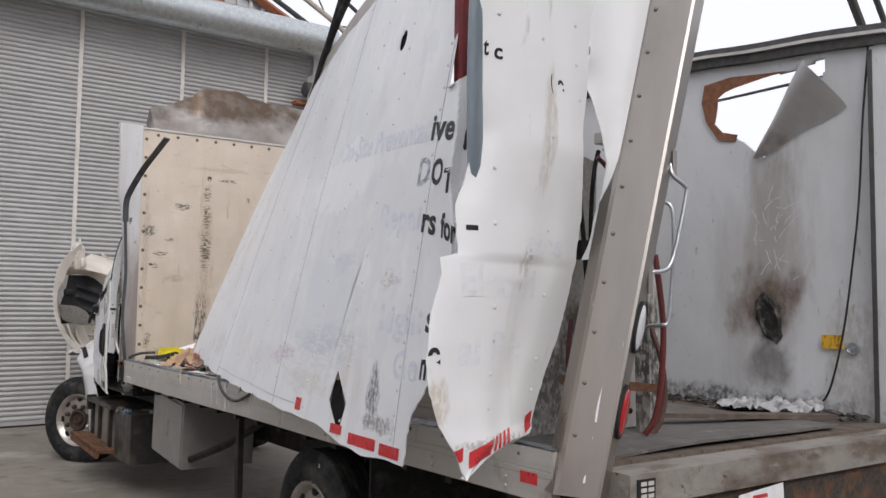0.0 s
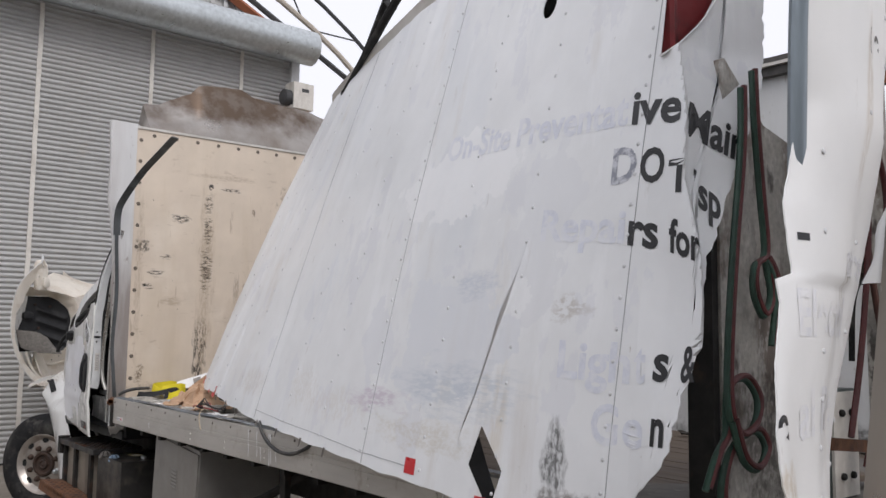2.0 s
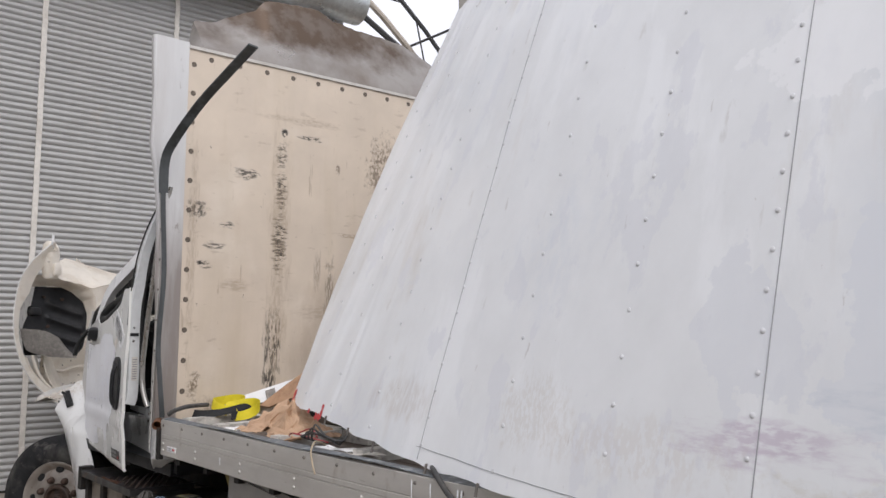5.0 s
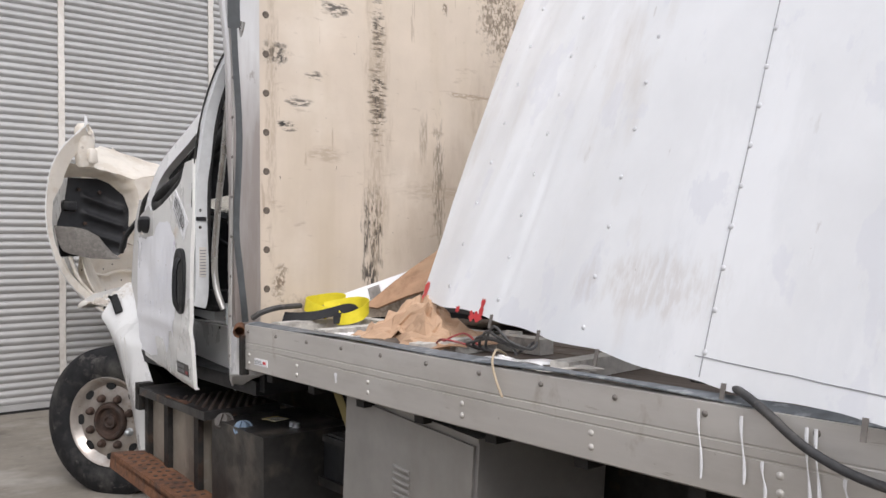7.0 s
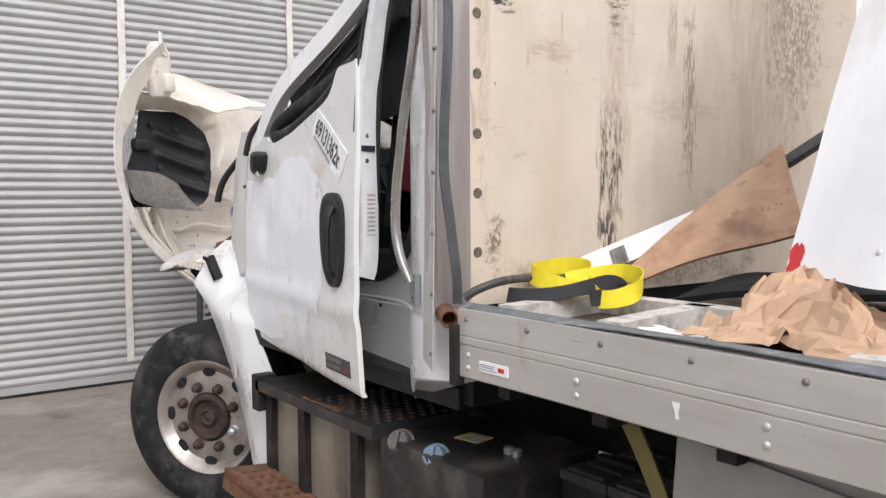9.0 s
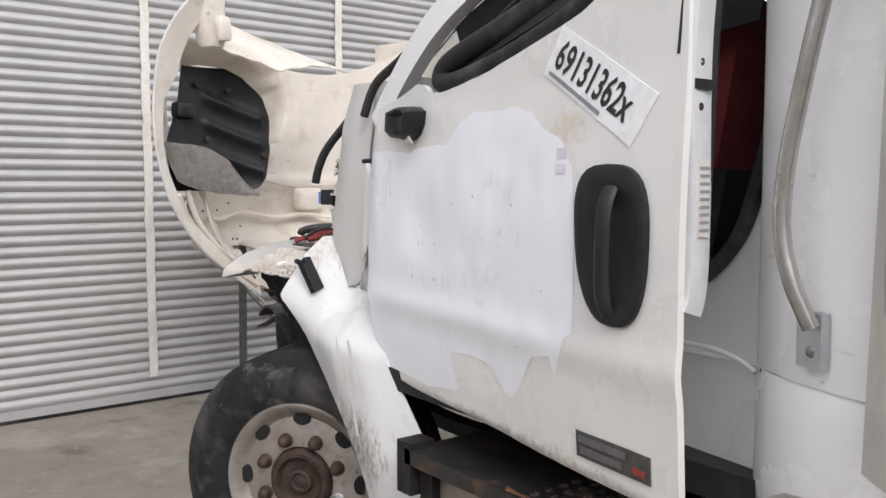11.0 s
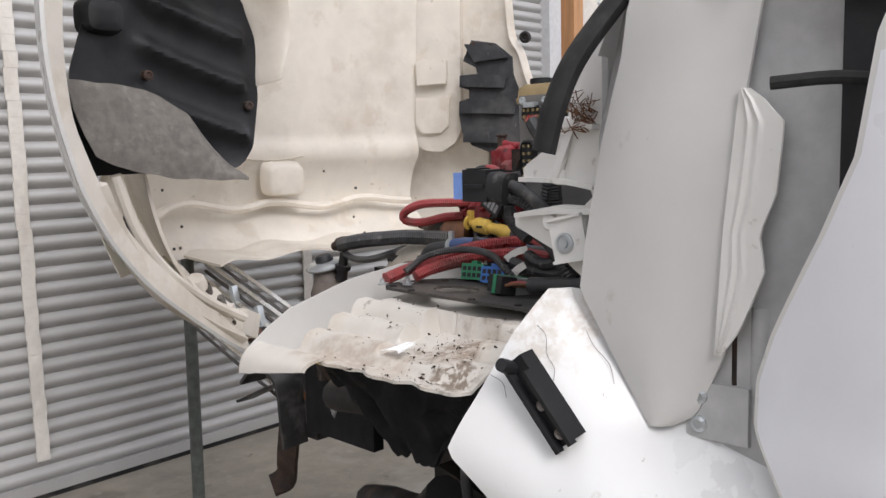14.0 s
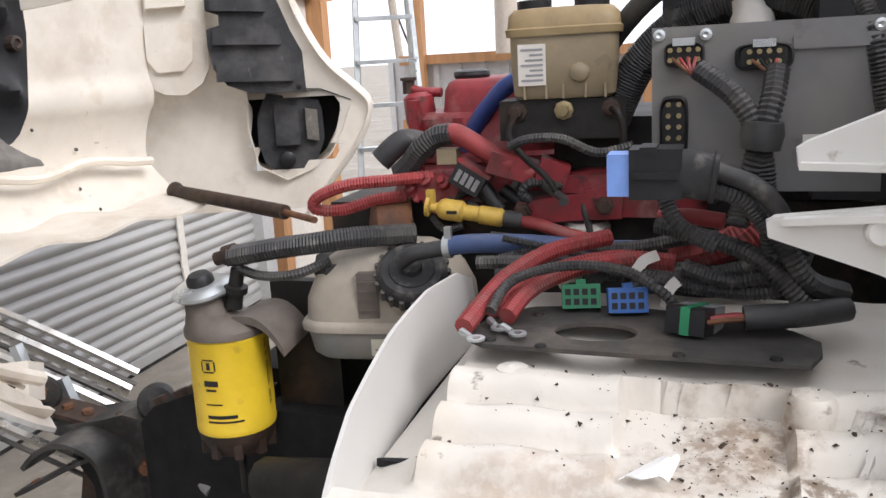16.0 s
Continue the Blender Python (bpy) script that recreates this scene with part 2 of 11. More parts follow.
wall_white = material("wall_white", (0.64, 0.65, 0.65), 0.5, grain=0.04, grain_scale=3,
                      stains=[((0.45, 0.44, 0.41), 1.6, 0.5, 0.72, UP, 0.6), ((0.22, 0.20, 0.18), 8, 0.66, 0.74, (1, 1, 0.5), 0.7),
                              ((0.30, 0.27, 0.24), 20, 0.64, 0.70, (1, 1.5, 0.5), 0.6)],
                      blots=[((0.30, 0.27, 0.24), (6.5, 4.16, 2.45), (0.4, 0.24, 0.72), 3, (1, 1.5, 0.4), 0.75), ((0.42, 0.40, 0.375), (6.5, 4.30, 2.1), (0.4, 0.55, 0.9), 2, (1, 1.5, 0.5), 0.6),
                             ((0.13, 0.085, 0.055), (6.5, 4.22, 1.97), (0.4, 0.29, 0.26), 4, (1, 1, 0.6), 0.9),
                             ((0.10, 0.085, 0.075), (6.5, 4.24, 1.58), (0.4, 0.22, 0.17), 4, (1, 1, 0.7), 0.7),
                             ((0.045, 0.04, 0.036), (6.5, 4.6, 1.31), (0.4, 1.4, 0.13), 7, (1, 1, 1), 0.8),
                             ((0.035, 0.03, 0.027), (6.5, 4.21, 1.90), (0.4, 0.12, 0.19), 9, (1, 1, 1), 0.95),
                             ((0.40, 0.37, 0.33), (6.5, 3.65, 1.6), (0.4, 0.22, 0.5), 9, (1, 1, 0.5), 0.6)])
aluminium = material("aluminium", (0.57, 0.545, 0.505), 0.45, 0.5, bump=0.05, bump_scale=40, grain=0.06, grain_scale=12, stretch=(1, 0.1, 1),
                     stains=[((0.36, 0.33, 0.29), 3, 0.5, 0.72, (1, 0.4, 1), 0.6), ((0.62, 0.61, 0.58), 6, 0.6, 0.7, (1, 0.2, 1), 0.5),
                             ((0.22, 0.18, 0.14), 55, 0.70, 0.74, (1, 1, 1), 0.6), ((0.30, 0.26, 0.21), 26, 0.68, 0.71, (1, 0.1, 1), 0.6), ((0.28, 0.22, 0.16), 7, 0.62, 0.72, (1, 1, 0.6), 0.5)])
steel_post = material("steel_post", (0.31, 0.285, 0.26), 0.34, 0.75, grain=0.07, grain_scale=6, stretch=UP, bump=0.03, bump_scale=20,
                      stains=[((0.34, 0.28, 0.225), 2.5, 0.5, 0.75, UP, 0.6), ((0.20, 0.17, 0.145), 1.1, 0.56, 0.72, (1, 1, 0.7), 0.6), ((0.14, 0.11, 0.09), 45, 0.70, 0.74, (1, 1, 0.5), 0.7), ((0.50, 0.48, 0.45), 26, 0.68, 0.71, (1, 1, 0.12), 0.5)])
torn_metal = material("torn_metal", (0.62, 0.61, 0.59), 0.4, 0.4, grain=0.1, grain_scale=4,
                      stains=[((0.22, 0.15, 0.10), 1.4, 0.45, 0.6, (1, 1, 1), 0.85)])
white_paint = material("white_paint", (0.80, 0.80, 0.79), 0.28, coat=0.3, grain=0.02, grain_scale=5,
                       stains=[((0.66, 0.65, 0.62), 1.8, 0.55, 0.72, (1, 1, 0.4), 0.6), ((0.42, 0.35, 0.27), 14, 0.7, 0.78, (1, 1, 0.5), 0.6),
                               ((0.26, 0.22, 0.18), 70, 0.71, 0.75, (1, 1, 1), 0.7), ((0.50, 0.47, 0.43), 30, 0.68, 0.72, (1, 0.15, 1), 0.5)])
dull_white = material("dull_white", (0.55, 0.54, 0.515), 0.4, grain=0.03, grain_scale=5, bump=0.04, bump_scale=12,
                      stains=[((0.46, 0.45, 0.42), 2.2, 0.52, 0.72, (1, 1, 0.4), 0.6), ((0.32, 0.27, 0.21), 14, 0.68, 0.76, (1, 1, 0.5), 0.6)])
glue_white = material("glue_white", (0.72, 0.71, 0.67), 0.5, grain=0.03, grain_scale=6)
hood_inside = material("hood_inside", (0.88, 0.835, 0.76), 0.5, thin=0.38, bump=0.12, bump_scale=35, grain=0.04, grain_scale=8,
                       stains=[((0.58, 0.50, 0.40), 2.2, 0.52, 0.72, (1, 1, 1), 0.6), ((0.28, 0.23, 0.18), 11, 0.69, 0.76, (1, 1, 1), 0.7),
                               ((0.22, 0.17, 0.12), 60, 0.71, 0.75, (1, 1, 1), 0.75), ((0.66, 0.58, 0.47), 5, 0.56, 0.62, (1, 1, 1), 0.35), ((0.40, 0.34, 0.27), 24, 0.69, 0.72, (0.25, 1, 1), 0.5)])
fender_dirty = material("fender_dirty", (0.58, 0.545, 0.49), 0.42, bump=0.1, bump_scale=30, grain=0.04, grain_scale=8,
                        stains=[((0.52, 0.44, 0.34), 5, 0.54, 0.7, (1, 1, 1), 0.55), ((0.10, 0.075, 0.05), 17, 0.66, 0.72, (1, 1, 1), 0.85)],
                        blots=[((0.20, 0.13, 0.08), (4.32, 12.24, 1.33), (0.10, 0.10, 0.2), 16, (1, 1, 1), 0.75), ((0.13, 0.085, 0.05), (4.23, 12.16, 1.30), (0.05, 0.06, 0.1), 26, (1, 1, 1), 0.8),
                               ((0.30, 0.21, 0.14), (4.22, 12.40, 1.30), (0.08, 0.16, 0.1), 11, (1, 1, 1), 0.5), ((0.10, 0.065, 0.04), (4.36, 12.04, 1.35), (0.012, 0.07, 0.1), 30, (1, 0.5, 1), 0.9)])
black_plastic = material("black_plastic", (0.016, 0.0165, 0.018), 0.48, spec=0.3, bump=0.08, bump_scale=60, grain=0.2, grain_scale=15,
                         stains=[((0.05, 0.048, 0.045), 5, 0.54, 0.72, (1, 1, 1), 0.45)])
dusty_plastic = material("dusty_plastic", (0.15, 0.138, 0.123), 0.85, bump=0.15, bump_scale=80, grain=0.2, grain_scale=30,
                         stains=[((0.24, 0.225, 0.20), 25, 0.56, 0.68, (1, 1, 1), 0.5), ((0.09, 0.08, 0.07), 6, 0.52, 0.68, (1, 1, 1), 0.6)])
liner_black = material("liner_black", (0.016, 0.016, 0.017), 0.8, spec=0.2, bump=0.2, bump_scale=40, grain=0.2)
rubber = material("rubber", (0.022, 0.022, 0.022), 0.75, spec=0.25, bump=0.1, grain=0.2, stains=[((0.10, 0.095, 0.085), 6, 0.5, 0.7, (1, 1, 1), 0.6)])
tyre_rubber = material("tyre_rubber", (0.018, 0.018, 0.019), 0.85, spec=0.2, bump=0.12, bump_scale=50, grain=0.2, grain_scale=12,
                       stains=[((0.11, 0.105, 0.095), 4, 0.48, 0.72, (1, 1, 1), 0.7), ((0.14, 0.13, 0.12), 30, 0.60, 0.70, (1, 0.3, 0.3), 0.5)])
rim_paint = material("rim_paint", (0.40, 0.365, 0.33), 0.36, 0.7, bump=0.06, bump_scale=40, grain=0.15, grain_scale=10,
                     stains=[((0.26, 0.19, 0.14), 6, 0.52, 0.7, (1, 1, 1), 0.6), ((0.12, 0.08, 0.06), 24, 0.62, 0.70, (1, 1, 1), 0.6)])
rust = material("rust", (0.15, 0.065, 0.03), 0.85, bump=0.3, bump_scale=50, grain=0.3, grain_scale=25,
                stains=[((0.05, 0.03, 0.025), 7, 0.5, 0.65, (1, 1, 1), 0.7)])
dark_steel = material("dark_steel", (0.026, 0.0245, 0.023), 0.6, 0.3, spec=0.3, bump=0.15, bump_scale=40, grain=0.3, grain_scale=14,
                      stains=[((0.10, 0.055, 0.035), 8, 0.55, 0.72, (1, 1, 1), 0.6)])
floor_wood = material("floor_wood", (0.12, 0.092, 0.07), 0.8, bump=0.2, bump_scale=40, grain=0.25, grain_scale=20, stretch=LONG,
                      stains=[((0.07, 0.055, 0.05), 3, 0.5, 0.7, (1, 0.4, 1), 0.8), ((0.28, 0.26, 0.24), 8, 0.6, 0.7, (1, 1, 1), 0.5)])
ghost_ink = material("ghost_ink", (0.65, 0.67, 0.735), 0.45, stains=[((0.74, 0.75, 0.78), 14, 0.45, 0.56, (1, 1, 1), 0.85)])
black_ink = material("black_ink", (0.015, 0.015, 0.017), 0.4)
red_tape = material("red_tape", (0.55, 0.03, 0.035), 0.3, stains=[((0.45, 0.10, 0.10), 20, 0.6, 0.7, (1, 1, 1), 0.6)])
white_tape = material("white_tape", (0.82, 0.82, 0.82), 0.3)


# ---- mesh helpers ----
I4 = Matrix.Identity(4)


def thing(name, at, label, category, group="", kind=""):
    ob = new(name)
    ob.location = at
    ob.empty_display_size = 0.1
    return tagged(ob, label, category, group, kind)


def part(name, bm, mat, parent=None, label="", smooth=False, bevel=0.0):
    if bevel:
        es = [e for e in bm.edges if len(e.link_faces) == 2 and e.calc_face_angle(0) > 0.6]
        bmesh.ops.bevel(bm, geom=es, offset=bevel, segments=2, profile=0.6, affect="EDGES", clamp_overlap=True)
    me = bpy.data.meshes.new(name)
    bmesh.ops.recalc_face_normals(bm, faces=bm.faces)
    if smooth:
        for f in bm.faces:
            f.smooth = True
        for e in bm.edges:
            if len(e.link_faces) == 2 and e.calc_face_angle(0) > 0.7:
                e.smooth = False
    bm.to_mesh(me)
    bm.free()
    me.materials.append(mat)
    ob = new(name, me)
    hang(ob, parent)
    return tagged(ob, label)


def hang(ob, parent):
    if parent is not None:
        ob.parent = parent
        if parent.type == "EMPTY":
            ob.matrix_parent_inverse = Matrix.Translation(-parent.location)


def again(ob, parent, m, name=None):
    """One more object on the same mesh, moved by m."""
    o = new(name or ob.name.split(".")[0], ob.data)
    hang(o, parent)
    o.matrix_basis = m
    return o


def bm_new():
    return bmesh.new()


def box(bm, x0, x1, y0, y1, z0, z1, m=I4):
    vs = [bm.verts.new(m @ Vector((x, y, z))) for x in (x0, x1) for y in (y0, y1) for z in (z0, z1)]
    for f in ((0, 1, 3, 2), (4, 6, 7, 5), (0, 4, 5, 1), (2, 3, 7, 6), (0, 2, 6, 4), (1, 5, 7, 3)):
        bm.faces.new([vs[i] for i in f])
    return bm


def bx(*a, m=I4):
    return box(bm_new(), *a, m=m)


def frame_of(d):
    d = Vector(d).normalized()
    a = d.cross((0, 0, 1)) if abs(d.z) < 0.95 else d.cross((0, 1, 0))
    a.normalize()
    return a, d.cross(a).normalized(), d


def ring(bm, c, a, b, r, n, r2=None):
    r2 = r if r2 is None else r2
    return [bm.verts.new(Vector(c) + a * (r * math.cos(2 * math.pi * i / n)) + b * (r2 * math.sin(2 * math.pi * i / n))) for i in range(n)]


def skin_rings(bm, rings, cap=True, close=False):
    n = len(rings[0])
    pairs = list(zip(rings, rings[1:])) + ([(rings[-1], rings[0])] if close else [])
    for p, q in pairs:
        for i in range(n):
            bm.faces.new((p[i], p[(i + 1) % n], q[(i + 1) % n], q[i]))
    if cap and not close:
        bm.faces.new(rings[0][::-1])
        bm.faces.new(rings[-1])
    return bm


def cyl(bm, p, q, r, r1=None, n=16):
    a, b, d = frame_of(Vector(q) - Vector(p))
    return skin_rings(bm, [ring(bm, p, a, b, r, n), ring(bm, q, a, b, r if r1 is None else r1, n)])


def lathe(bm, centre, axis, profile, n=32, close=False):
    """Rings of (distance along axis, radius)."""
    a, b, d = frame_of(axis)
    return skin_rings(bm, [ring(bm, Vector(centre) + d * h, a, b, max(r, 1e-4), n) for h, r in profile], cap=not close, close=close)


def smooth_path(pts, k=6):
    pts = [Vector(p) for p in pts]
    out = []
    for i in range(len(pts) - 1):
        p0, p1, p2, p3 = pts[max(i - 1, 0)], pts[i], pts[i + 1], pts[min(i + 2, len(pts) - 1)]
        for j in range(k):
            t = j / k
            out.append(0.5 * (2 * p1 + (p2 - p0) * t + (2 * p0 - 5 * p1 + 4 * p2 - p3) * t * t + (3 * p1 - p0 - 3 * p2 + p3) * t ** 3))
    return out + [pts[-1]]


def tube(bm, pts, r, n=10, k=6, flat=None, rib=0.0):
    """A tube along a smooth path. flat: second radius. rib: depth of the rings of a corrugated hose."""
    ps = smooth_path(pts, k) if k > 1 else [Vector(p) for p in pts]
    if rib:
        dense, step = [], 0.0026
        for p, q in zip(ps, ps[1:]):
            m = max(1, int((q - p).length / step))
            dense += [p.lerp(q, i / m) for i in range(m)]
        ps = dense + [ps[-1]]
    rings, a = [], None
    for i, p in enumerate(ps):
        d = (ps[min(i + 1, len(ps) - 1)] - ps[max(i - 1, 0)]).normalized()
        if a is None:
            a = frame_of(d)[0]
        a = (a - d * a.dot(d)).normalized()
        b = d.cross(a)
        rr = r - rib * (i % 2)
        rings.append(ring(bm, p, a, b, rr, n, flat if flat else None))
    return skin_rings(bm, rings)


def strap(bm, pts, width, side, thick=0.003, k=6):
    """A flat band along a path; side: the way across the band (one, or one per point)."""
    ps = smooth_path(pts, k)
    sides = [Vector(s) for s in side] if isinstance(side, list) else None
    rows = []
    for i, p in enumerate(ps):
        d = (ps[min(i + 1, len(ps) - 1)] - ps[max(i - 1, 0)]).normalized()
        if sides:
            t = i / (len(ps) - 1) * (len(sides) - 1)
            j = min(int(t), len(sides) - 2)
            s = sides[j].lerp(sides[j + 1], t - j)
        else:
            s = Vector(side)
        s = (s - d * s.dot(d)).normalized() * width / 2
        nn = d.cross(s).normalized() * thick / 2
        rows.append([bm.verts.new(p + s + nn), bm.verts.new(p - s + nn), bm.verts.new(p - s - nn), bm.verts.new(p + s - nn)])
    return skin_rings(bm, rows)


def prism(bm, outline, depth, m=I4):
    """A flat outline in x, z (any shape without holes) given a depth along y."""
    lo = [bm.verts.new(m @ Vector((x, 0, z))) for x, z in outline]
    hi = [bm.verts.new(m @ Vector((x, depth, z))) for x, z in outline]
    bm.faces.new(lo)
    bm.faces.new(hi[::-1])
    for i in range(len(outline)):
        j = (i + 1) % len(outline)
        bm.faces.new((lo[j], lo[i], hi[i], hi[j]))
    return bm


def sheet(bm, fn, nu, nv, thick=0.0, way=None):
    """A surface fn(u, v) -> place, with thickness along its normals (or along way)."""
    P = [[Vector(fn(i / nu, j / nv)) for j in range(nv + 1)] for i in range(nu + 1)]

    def normal(i, j):
        du = P[min(i + 1, nu)][j] - P[max(i - 1, 0)][j]
        dv = P[i][min(j + 1, nv)] - P[i][max(j - 1, 0)]
        c = du.cross(dv)
        return c.normalized() if c.length > 1e-9 else Vector((0, 0, 1))

    A = [[bm.verts.new(p) for p in row] for row in P]
    for i in range(nu):
        for j in range(nv):
            bm.faces.new((A[i][j], A[i + 1][j], A[i + 1][j + 1], A[i][j + 1]))
    if thick:
        B = [[bm.verts.new(P[i][j] - (Vector(way) if way else normal(i, j)) * thick) for j in range(nv + 1)] for i in range(nu + 1)]
        for i in range(nu):
            for j in range(nv):
                bm.faces.new((B[i][j], B[i][j + 1], B[i + 1][j + 1], B[i + 1][j]))
        for i in range(nu):
            bm.faces.new((A[i + 1][0], A[i][0], B[i][0], B[i + 1][0]))
            bm.faces.new((A[i][nv], A[i + 1][nv], B[i + 1][nv], B[i][nv]))
        for j in range(nv):
            bm.faces.new((A[0][j], A[0][j + 1], B[0][j + 1], B[0][j]))
            bm.faces.new((A[nu][j + 1], A[nu][j], B[nu][j], B[nu][j + 1]))
    return bm


def dome(bm, c, axis, r, h, n=10):
    """A round rivet head."""
    return lathe(bm, c, axis, [(0, r), (h * 0.55, r * 0.86), (h * 0.9, r * 0.5), (h, 0.001)], n)


def lerp_table(table, x):
    if x <= table[0][0]:
        return table[0][1]
    for (a, p), (b, q) in zip(table, table[1:]):
        if x <= b:
            return p + (q - p) * (x - a) / (b - a)
    return table[-1][1]


def apart(bm, name, mat, parent):
    """Each letter of a flat line of writing as a part of its own."""
    bm.verts.ensure_lookup_table()
    seen, groups = set(), []
    for v in bm.verts:
        if v in seen:
            continue
        todo, isle = [v], []
        seen.add(v)
        while todo:
            w = todo.pop()
            isle.append(w)
            for e in w.link_edges:
                o = e.other_vert(w)
                if o not in seen:
                    seen.add(o)
                    todo.append(o)
        groups.append(isle)
    made = []
    for isle in groups:
        one, to = bm_new(), {}
        for v in isle:
            to[v] = one.verts.new(v.co)
        for f in {f for v in isle for f in v.link_faces}:
            one.faces.new([to[v] for v in f.verts])
        made.append(part(name, one, mat, parent))
    bm.free()
    return made


def letters(text, size, place, mat, parent, name="lettering", extrude=0.0, spread=1.0):
    """Built-in font turned into a mesh; place(u, v) gives each of its points a place."""
    cu = bpy.data.curves.new(name, "FONT")
    cu.body, cu.size, cu.resolution_u, cu.space_character, cu.offset = text, size, 2, spread, 0.022 * size
    tmp = new("tmp_text", cu)
    me = bpy.data.meshes.new_from_object(tmp.evaluated_get(bpy.context.evaluated_depsgraph_get()))
    bpy.data.objects.remove(tmp)
    bm = bm_new()
    bm.from_mesh(me)
    bpy.data.meshes.remove(me)
    wide = max((v.co.x for v in bm.verts), default=0)
    for v in bm.verts:
        v.co = Vector(place(v.co.x, v.co.y))
    return apart(bm, name, mat, parent), wide


# ---- ground and building ----
bm = bm_new()
sheet(bm, lambda u, v: ((u - 0.5) * 600, (v - 0.5) * 600, 0), 60, 60, 0.0)
tagged(part("ground", bm, concrete), "stained grey concrete floor with dark oily patches", "floor", kind="structure")

WALL = pose(4.6, 15.5, 0, 0, 0, 1.5)     # the shutter wall: x along it, y behind it


def shutter_wall():
    ob = thing("wall_shutter", (4.6, 15.5, 0), "tall grey ribbed steel roller shutter with pale strips", "roller shutter", kind="structure")
    pitch, z, zs = 0.076, 0.084, []
    bm = bm_new()
    x0, x1 = -9.0, 4.3
    prof = []
    k = 0
    while z < 6.9:
        for f, d in ((0.0, 0.0), (0.12, -0.008), (0.3, -0.02), (0.5, -0.024), (0.7, -0.02), (0.88, -0.008)):
            prof.append((d, z + f * pitch))
        z += pitch
    n = 14
    cols = []
    for i in range(n + 1):
        x = x0 + (x1 - x0) * i / n
        cols.append([bm.verts.new(WALL @ Vector((x, d, zz))) for d, zz in prof])
    for a, b in zip(cols, cols[1:]):
        for j in range(len(prof) - 1):
            bm.faces.new((a[j], b[j], b[j + 1], a[j + 1]))
    part("curtain", bm, shutter_steel, ob, smooth=True)
    part("bottom_bar", bx(x0, x1, -0.035, 0.03, 0.03, 0.088, m=WALL), shutter_steel, ob, bevel=0.006)
    part("bottom_seal", bx(x0, x1, -0.02, 0.02, 0.0, 0.03, m=WALL), rubber, ob)
    for x in (-6.6, -4.9, -3.2, -1.5, 0.13, 1.80, 3.36):
        bm = bm_new()
        zz = 0.19 + 0.02 * random.random()
        while zz < 6.6:
            h = 0.075
            dx = random.uniform(-0.004, 0.004)
            box(bm, x - 0.032 + dx, x + 0.032 + dx, -0.037, -0.026, zz, zz + h, WALL)
            zz += h + 0.001
        part("wind_strip", bm, strip_white, ob, "pale segmented strip")
    bm = bm_new()
    box(bm, x1, x1 + 0.16, -0.1, 0.12, 0, 6.9, WALL)
    part("guide_rail", bm, siding, ob, bevel=0.005)
    # closed wall behind and beside
    part("backing", bx(x0 - 8, x1 + 0.16, 0.15, 0.3, 0, 7.2, m=WALL), siding, ob)
    bm = bm_new()
    prof = [(-0.45 + 0.30 * math.cos(a), 6.86 + 0.30 * math.sin(a)) for a in [2 * math.pi * i / 28 for i in range(28)]]
    rings = []
    for i in range(45):
        x = x0 + (4.5 - x0) * i / 44
        s = 1.0 + 0.006 * (i % 2)
        rings.append([bm.verts.new(WALL @ Vector((x, -0.45 + (d + 0.45) * s, 6.86 + (h - 6.86) * s))) for d, h in prof])
    skin_rings(bm, rings)
    part("drum_cover", bm, galvanised, ob, "round galvanised drum cover", smooth=True)


shutter_wall()

# ---- the wrecked truck: cargo body ----
truck = thing("box_truck", (5.27, 7.5, 0), "wrecked white box truck with torn cargo body and open hood", "truck")
RAIL_X, REAR_Y, FRONT_Y = 4.04, 3.35, 9.68
FLOOR_Z = 1.30


